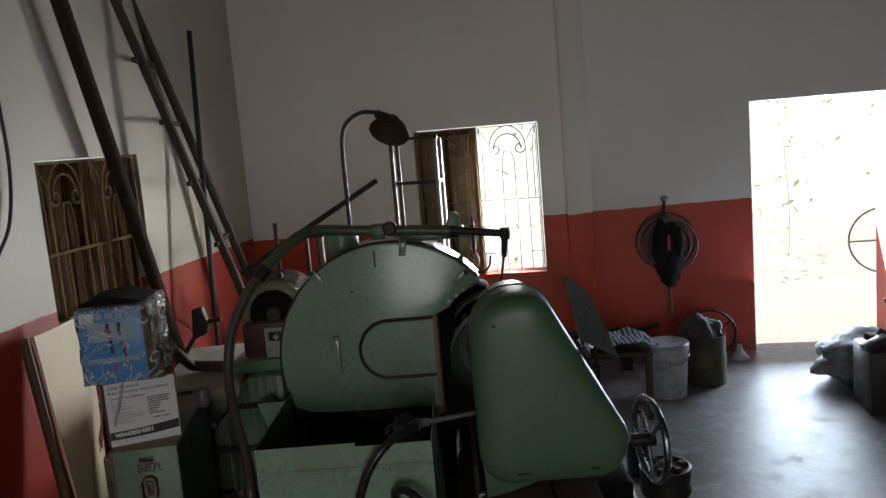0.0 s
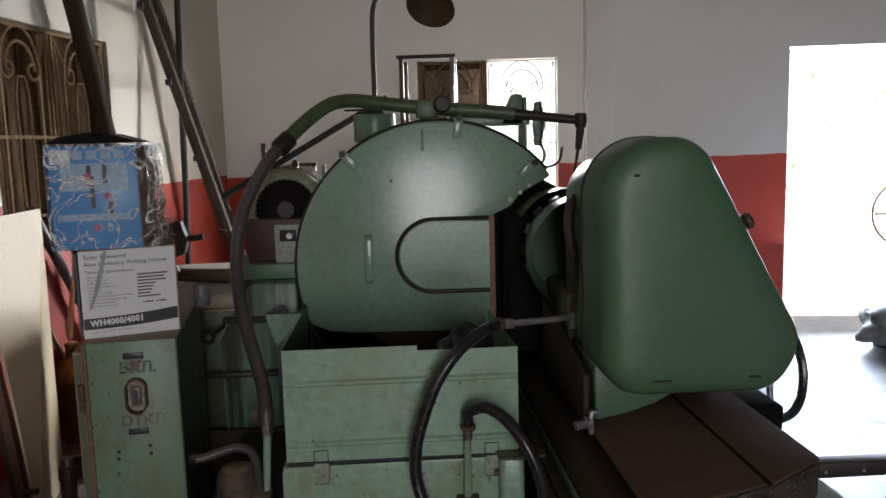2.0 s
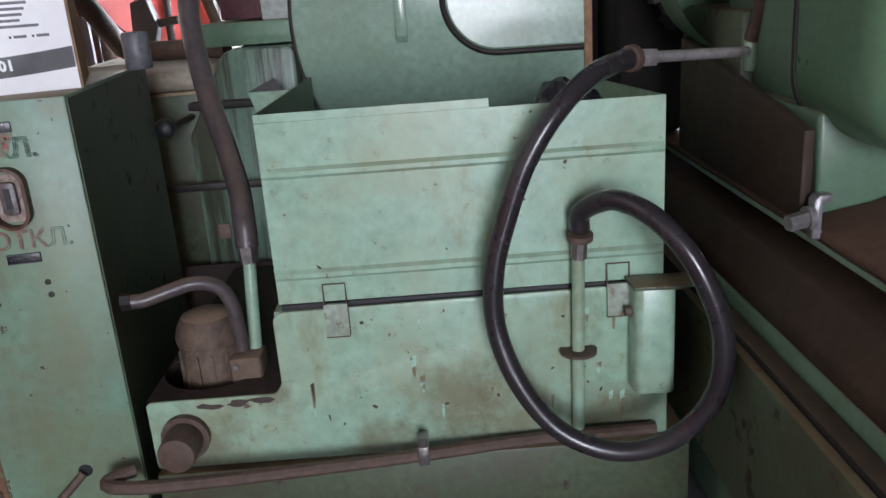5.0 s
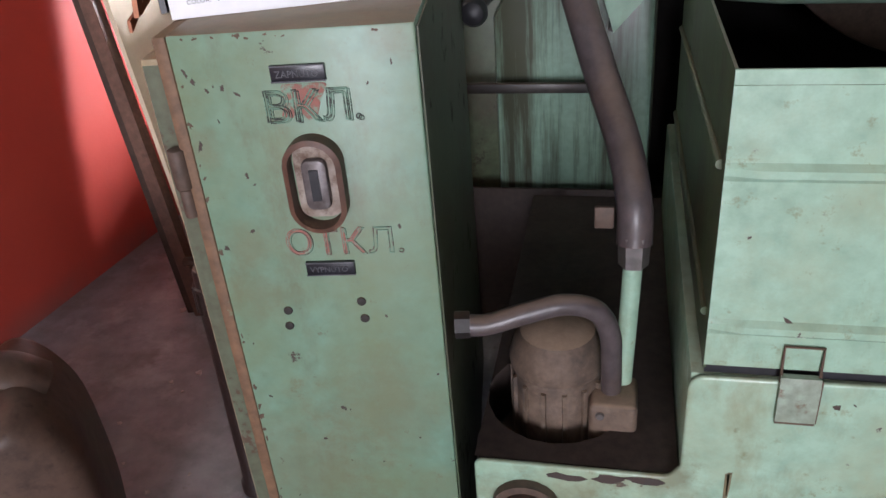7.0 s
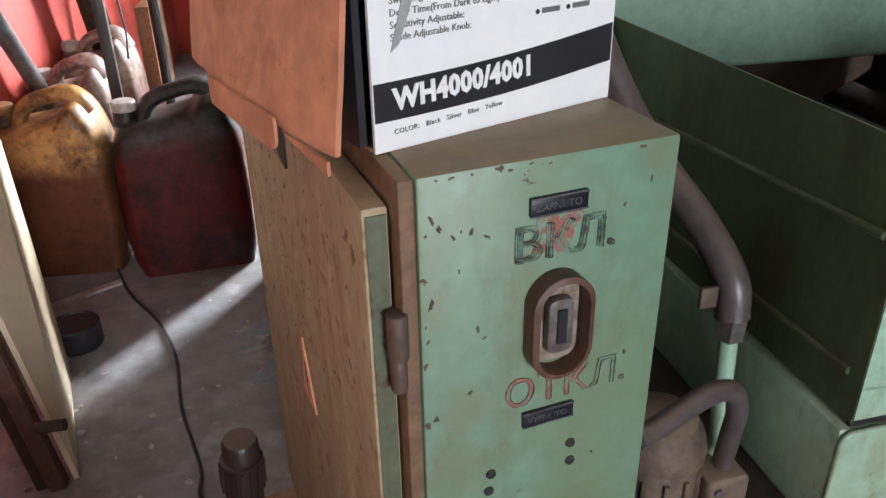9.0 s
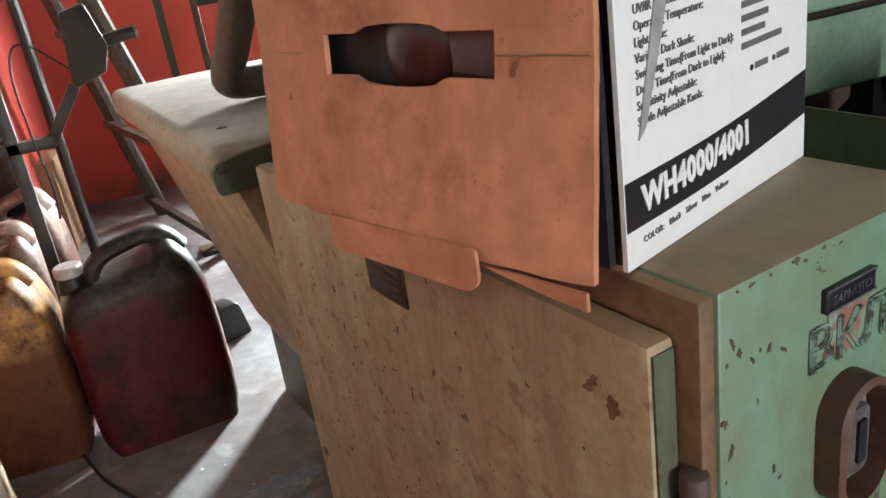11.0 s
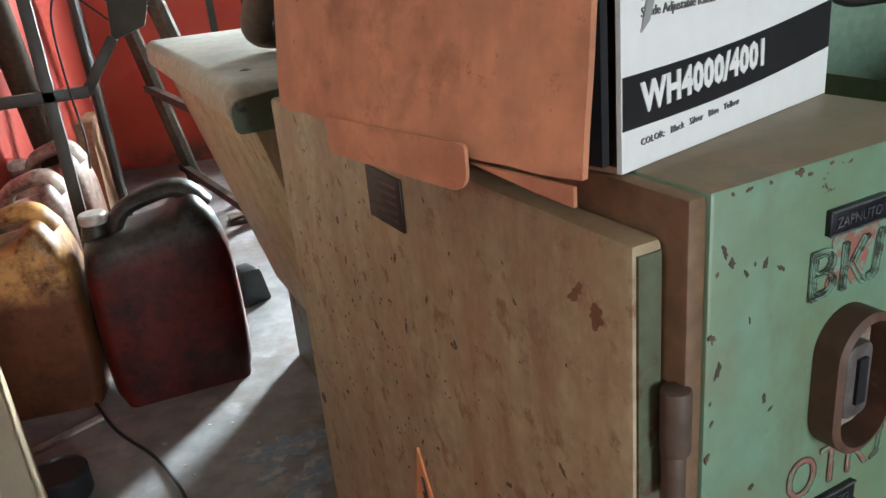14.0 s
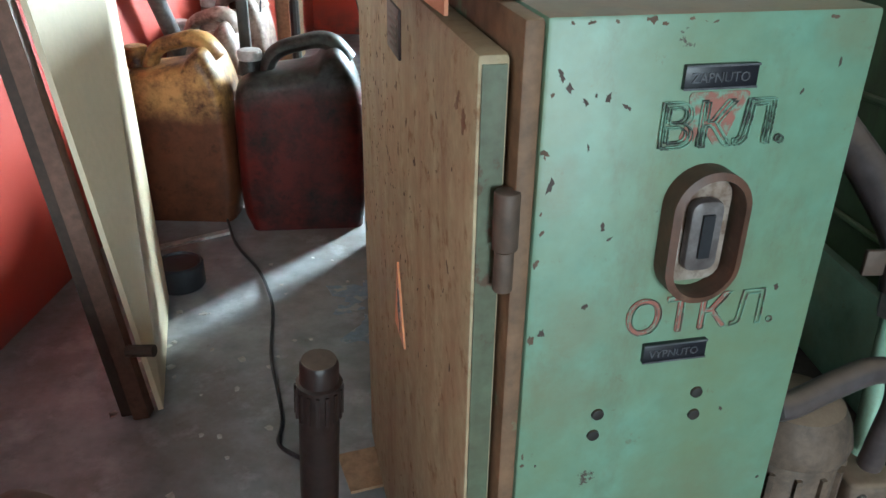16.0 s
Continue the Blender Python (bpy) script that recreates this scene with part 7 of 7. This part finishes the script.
# work stool with striped cloth, chair behind the cover
tb = thing("small_table", "small dark wooden table with a striped cloth on it", "table", pose(1.14, 5.72, 0, 0, 0, -12))
part("tabletop", box(bmesh.new(), -0.26, 0.22, -0.18, 0.20, 0.44, 0.47, 0.004), M_WOOD, tb)
for x, y in ((-0.23, -0.15), (0.19, -0.15), (-0.23, 0.17), (0.19, 0.17)):
    part("leg", box(bmesh.new(), x - 0.02, x + 0.02, y - 0.02, y + 0.02, 0, 0.44, 0.003), M_WOOD, tb)
mst, nt, b = mat_base("striped_cloth")
tcn = nt.nodes.new("ShaderNodeTexCoord").outputs["Object"]
wv = node(nt, "ShaderNodeTexWave", Scale=9.0, Distortion=3.0, Detail=2.0)
nt.links.new(tcn, wv.inputs["Vector"])
nt.links.new(mix(nt, wv.outputs[1], (0.03, 0.04, 0.07), (0.42, 0.48, 0.60)), b.inputs["Base Color"])
b.inputs["Roughness"].default_value = 0.8
cl_ = thing("striped_cloth", "crumpled blue and white striped cloth on the small table", "cloth", pose(1.12, 5.70, 0.471))
bm = bmesh.new()
bmesh.ops.create_grid(bm, x_segments=26, y_segments=20, size=1.0)
for v in bm.verts:
    x, y = v.co.x * 0.25, v.co.y * 0.17
    v.co = Vector((x, y, 0.02 + 0.10 * max(0, 1 - (x / 0.27) ** 2) * (0.5 + 0.5 * noise.noise(Vector((x * 9, y * 9, 1)))) + 0.02 * noise.noise(Vector((x * 30, y * 30, 4)))))
part("cloth", bm, mst, cl_, smooth=70)
cr = thing("tilted_panel", "grey sheet panel propped against the table", "panel", pose(0.86, 5.52, 0, 0, 0, -8))
part("panel", slab(bmesh.new(), Vector((-0.02, -0.1, 0.62)), Vector((0.22, -0.1, 0.48)), Vector((0.06, 0.16, 0.86)), Vector((-0.10, 0.16, 1.0)), 0.012), surface("grey_sheet", (0.20, 0.20, 0.21), (0.15, 0.15, 0.16), 0.4), cr)
part("panel_leg", cyl(bmesh.new(), (0.10, 0.02, 0.0), (0.08, 0.04, 0.62), 0.014, seg=8), M_DARK, cr)
part("panel_leg", cyl(bmesh.new(), (0.0, 0.12, 0.0), (0.0, 0.12, 0.82), 0.014, seg=8), M_DARK, cr)
# reel of cable and can on the floor by the bed
re_ = thing("cable_reel", "greasy dark round drum lying on the floor", "drum", pose(1.10, 4.46, 0))
part("reel_wall", lathe(bmesh.new(), [(0, 0), (0.13, 0), (0.135, 0.02), (0.125, 0.05), (0.135, 0.10), (0.138, 0.145), (0.125, 0.15), (0.12, 0.135), (0.05, 0.13), (0.045, 0.15), (0, 0.15)], (0, 0, 0), seg=30), M_DARK, re_)
part("reel_hub", cyl(bmesh.new(), (0, 0, 0.13), (0, 0, 0.175), 0.035, 0.03, 16), M_STEEL, re_)
for i in range(6):
    a = i * 1.05
    part("reel_tooth", cyl(bmesh.new(), (0.09 * math.cos(a), 0.09 * math.sin(a), 0.135), (0.09 * math.cos(a), 0.09 * math.sin(a), 0.165), 0.02, seg=8), M_DARK, re_)
tc_ = thing("dark_tin", "dark blue tin can on the floor", "tin", pose(1.02, 4.72, 0))
part("tin_wall", lathe(bmesh.new(), [(0, 0), (0.072, 0), (0.074, 0.16), (0.070, 0.165), (0.068, 0.02), (0, 0.02)], (0, 0, 0), seg=24), surface("blue_black_tin", (0.02, 0.025, 0.04), None, 0.35), tc_)

# ---- sack, crate and the bicycle by the door ----
M_SACK = surface("grimy_white_sack", (0.40, 0.40, 0.41), (0.20, 0.20, 0.21), 0.6, scale=5, stain=(0.03, 0.03, 0.03), stain_at=(0.46, 0.58), stain_scale=4, bump=0.3, bump_scale=18)
sk = rag("woven_sack", None, (2.92, 5.97, 0.17), (0.29, 0.26, 0.20), M_SACK, 4)
tagged(sk, "full grimy white woven sack slumped on the floor", "sack")
cr2 = thing("scrap_crate", "dark metal crate heaped with scrap parts", "crate", pose(2.86, 5.42, 0, 0, 0, -10))
part("crate_wall", box(bmesh.new(), -0.20, 0.22, -0.18, 0.18, 0.0, 0.42, 0.01), M_DARK, cr2)
random.seed(31)
for i in range(9):
    part("scrap_piece", box(bmesh.new(), -0.09, 0.09, -0.03, 0.03, -0.015, 0.03, 0.006, m=pose(random.uniform(-0.15, 0.15), random.uniform(-0.12, 0.12), 0.44 + random.uniform(0, 0.04), random.uniform(-25, 25), random.uniform(-25, 25), random.uniform(0, 180))), M_RUSTY if i % 2 else M_STEEL, cr2)
part("upright_rod", cyl(bmesh.new(), (-0.02, 0.0, 0.42), (-0.03, 0.02, 0.72), 0.012, 0.009, 10), M_DARK, cr2)
part("rod_grip", lathe(bmesh.new(), [(0, 0), (0.02, 0), (0.03, 0.03), (0.012, 0.04), (0, 0.04)], (-0.03, 0.02, 0.69), (0, 0, 1), 12), M_DARK, cr2)

# ---- outside: path and plants in full daylight, and a glowing backdrop ----
gd = part("yard", box(bmesh.new(), -8, 12, 0.23, 14, -0.128, -0.02), surface("pale_sunny_yard", (0.72, 0.69, 0.62), (0.64, 0.60, 0.52), 0.9, scale=0.8), m=ROOM_B, smooth=0)
tagged(gd, "pale sunlit yard outside the door", "yard", kind="structure")
M_LEAF = surface("sunlit_leaves", (0.74, 0.76, 0.50), (0.78, 0.76, 0.55), 0.5, scale=3, bump=0)


def bush(x, y, z, r, h, n, seed, mat):
    random.seed(seed)
    t = thing("shrub", "loose leafy green shrub in the yard", "shrub", ROOM_B @ Matrix.Translation((x, y, z)), "yard shrubs")
    part("trunk", tube(bmesh.new(), [(0, 0, 0), (0.03, 0.02, h * 0.3), (-0.02, 0.03, h * 0.7), (0.02, 0, h)], 0.010, 8, 3, lambda k: 1 - 0.7 * k), mat, t)
    bm_ = bmesh.new()
    for _ in range(n):
        a, k, hh = random.uniform(0, 2 * math.pi), random.random() ** 0.5, random.random()
        c = Vector((r * k * math.cos(a) * (0.5 + 0.5 * math.sin(math.pi * hh)), r * k * math.sin(a), 0.1 + h * hh))
        q = Euler((random.uniform(-1, 1), random.uniform(-1, 1), random.uniform(0, 6.3))).to_matrix()
        s = random.uniform(0.04, 0.08)
        bm_.faces.new([bm_.verts.new(c + q @ Vector(p) * s) for p in ((-1, 0, 0), (0, -0.4, 0.1), (1, 0, 0), (0, 0.4, 0.1))])
    cw = part("crown", bm_, mat, t, smooth=0)
    return t


# self-lit backdrop in place of the bright hazy distance beyond the yard
mh, nt, b = mat_base("glowing_hazy_daylight")
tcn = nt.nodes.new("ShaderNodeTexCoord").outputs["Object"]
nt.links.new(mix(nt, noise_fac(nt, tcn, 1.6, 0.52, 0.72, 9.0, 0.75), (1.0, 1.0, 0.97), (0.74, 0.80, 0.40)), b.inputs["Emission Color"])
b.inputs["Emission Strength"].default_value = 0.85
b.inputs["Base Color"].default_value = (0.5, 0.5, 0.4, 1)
tagged(part("backdrop", box(bmesh.new(), -14, 20, 13.0, 13.1, -0.02, 11), mh, m=ROOM_B, smooth=0), "glowing backdrop painted as bright hazy daylight and distant foliage", "backdrop", kind="structure")
bush(4.3, 3.2, -0.02, 0.6, 1.7, 45, 41, M_LEAF)
bush(5.6, 4.6, -0.02, 0.8, 2.2, 60, 42, M_LEAF)
bush(7.2, 5.4, -0.02, 0.8, 2.0, 50, 43, M_LEAF)
bush(2.4, 4.0, -0.02, 0.8, 2.0, 50, 44, M_LEAF)
bike = thing("bicycle_wheel", "thin bicycle wheel standing outside the doorway", "bicycle wheel", ROOM_B @ pose(5.52, 0.9, 0.31))
part("tyre", ring(bmesh.new(), (0, 0, 0.42), (0.2, 1, 0), 0.30, 0.008, 40, 8), M_RUSTY, bike)
part("axle", cyl(bmesh.new(), (-0.3, 0, 0.42), (0.3, 0, 0.42), 0.008, seg=8), M_STEEL, bike)
part("stand_leg", cyl(bmesh.new(), (0, 0.02, -0.33), (0, 0.02, 0.42), 0.006, seg=8), M_STEEL, bike)

# ---- floor marks beside the cabinet ----
M_BLUESTAIN = surface("worn_blue_floor_paint", (0.16, 0.23, 0.34), (0.22, 0.26, 0.32), 0.4, scale=12, wear=(0.34, 0.33, 0.33), wear_at=(0.52, 0.6), wear_scale=25)
random.seed(77)
bs = thing("paint_spill", "dried blue paint spill on the concrete floor", "paint spill")
for x, y, r in ((-1.435, 4.50, 0.075), (-1.415, 4.35, 0.055), (-1.485, 4.42, 0.028)):
    part("spill", prism(bmesh.new(), ragged(x, y, r, random.uniform(-0.5, 0.5), 25), 0.0002, 0.0018, "z"), M_BLUESTAIN, bs, smooth=0)
rb = thing("rubber_foot", "small black rubber foot lying on the floor behind the jerrycan", "rubber block", pose(-1.375, 5.38, 0, 0, 0, 20))
part("block", prism(bmesh.new(), round_poly([(-0.05, 0.0, 0.01), (-0.035, 0.12, 0.02), (0.03, 0.12, 0.02), (0.055, 0.0, 0.01)], 4), -0.04, 0.04, "y", 0.006), M_BLACKPRINT, rb)
# crumpled black plastic in the splash tray
pb = rag("plastic_bag", None, (-0.20, 3.62, 0.700), (0.105, 0.13, 0.12), surface("crumpled_black_plastic", (0.018, 0.018, 0.022), (0.035, 0.035, 0.045), 0.18, bump=0.6, bump_scale=22), 9)
tagged(pb, "crumpled shiny black plastic bag lying in the splash tray", "plastic bag")
for v in pb.data.vertices:
    v.co.z = max(v.co.z, 0.522)
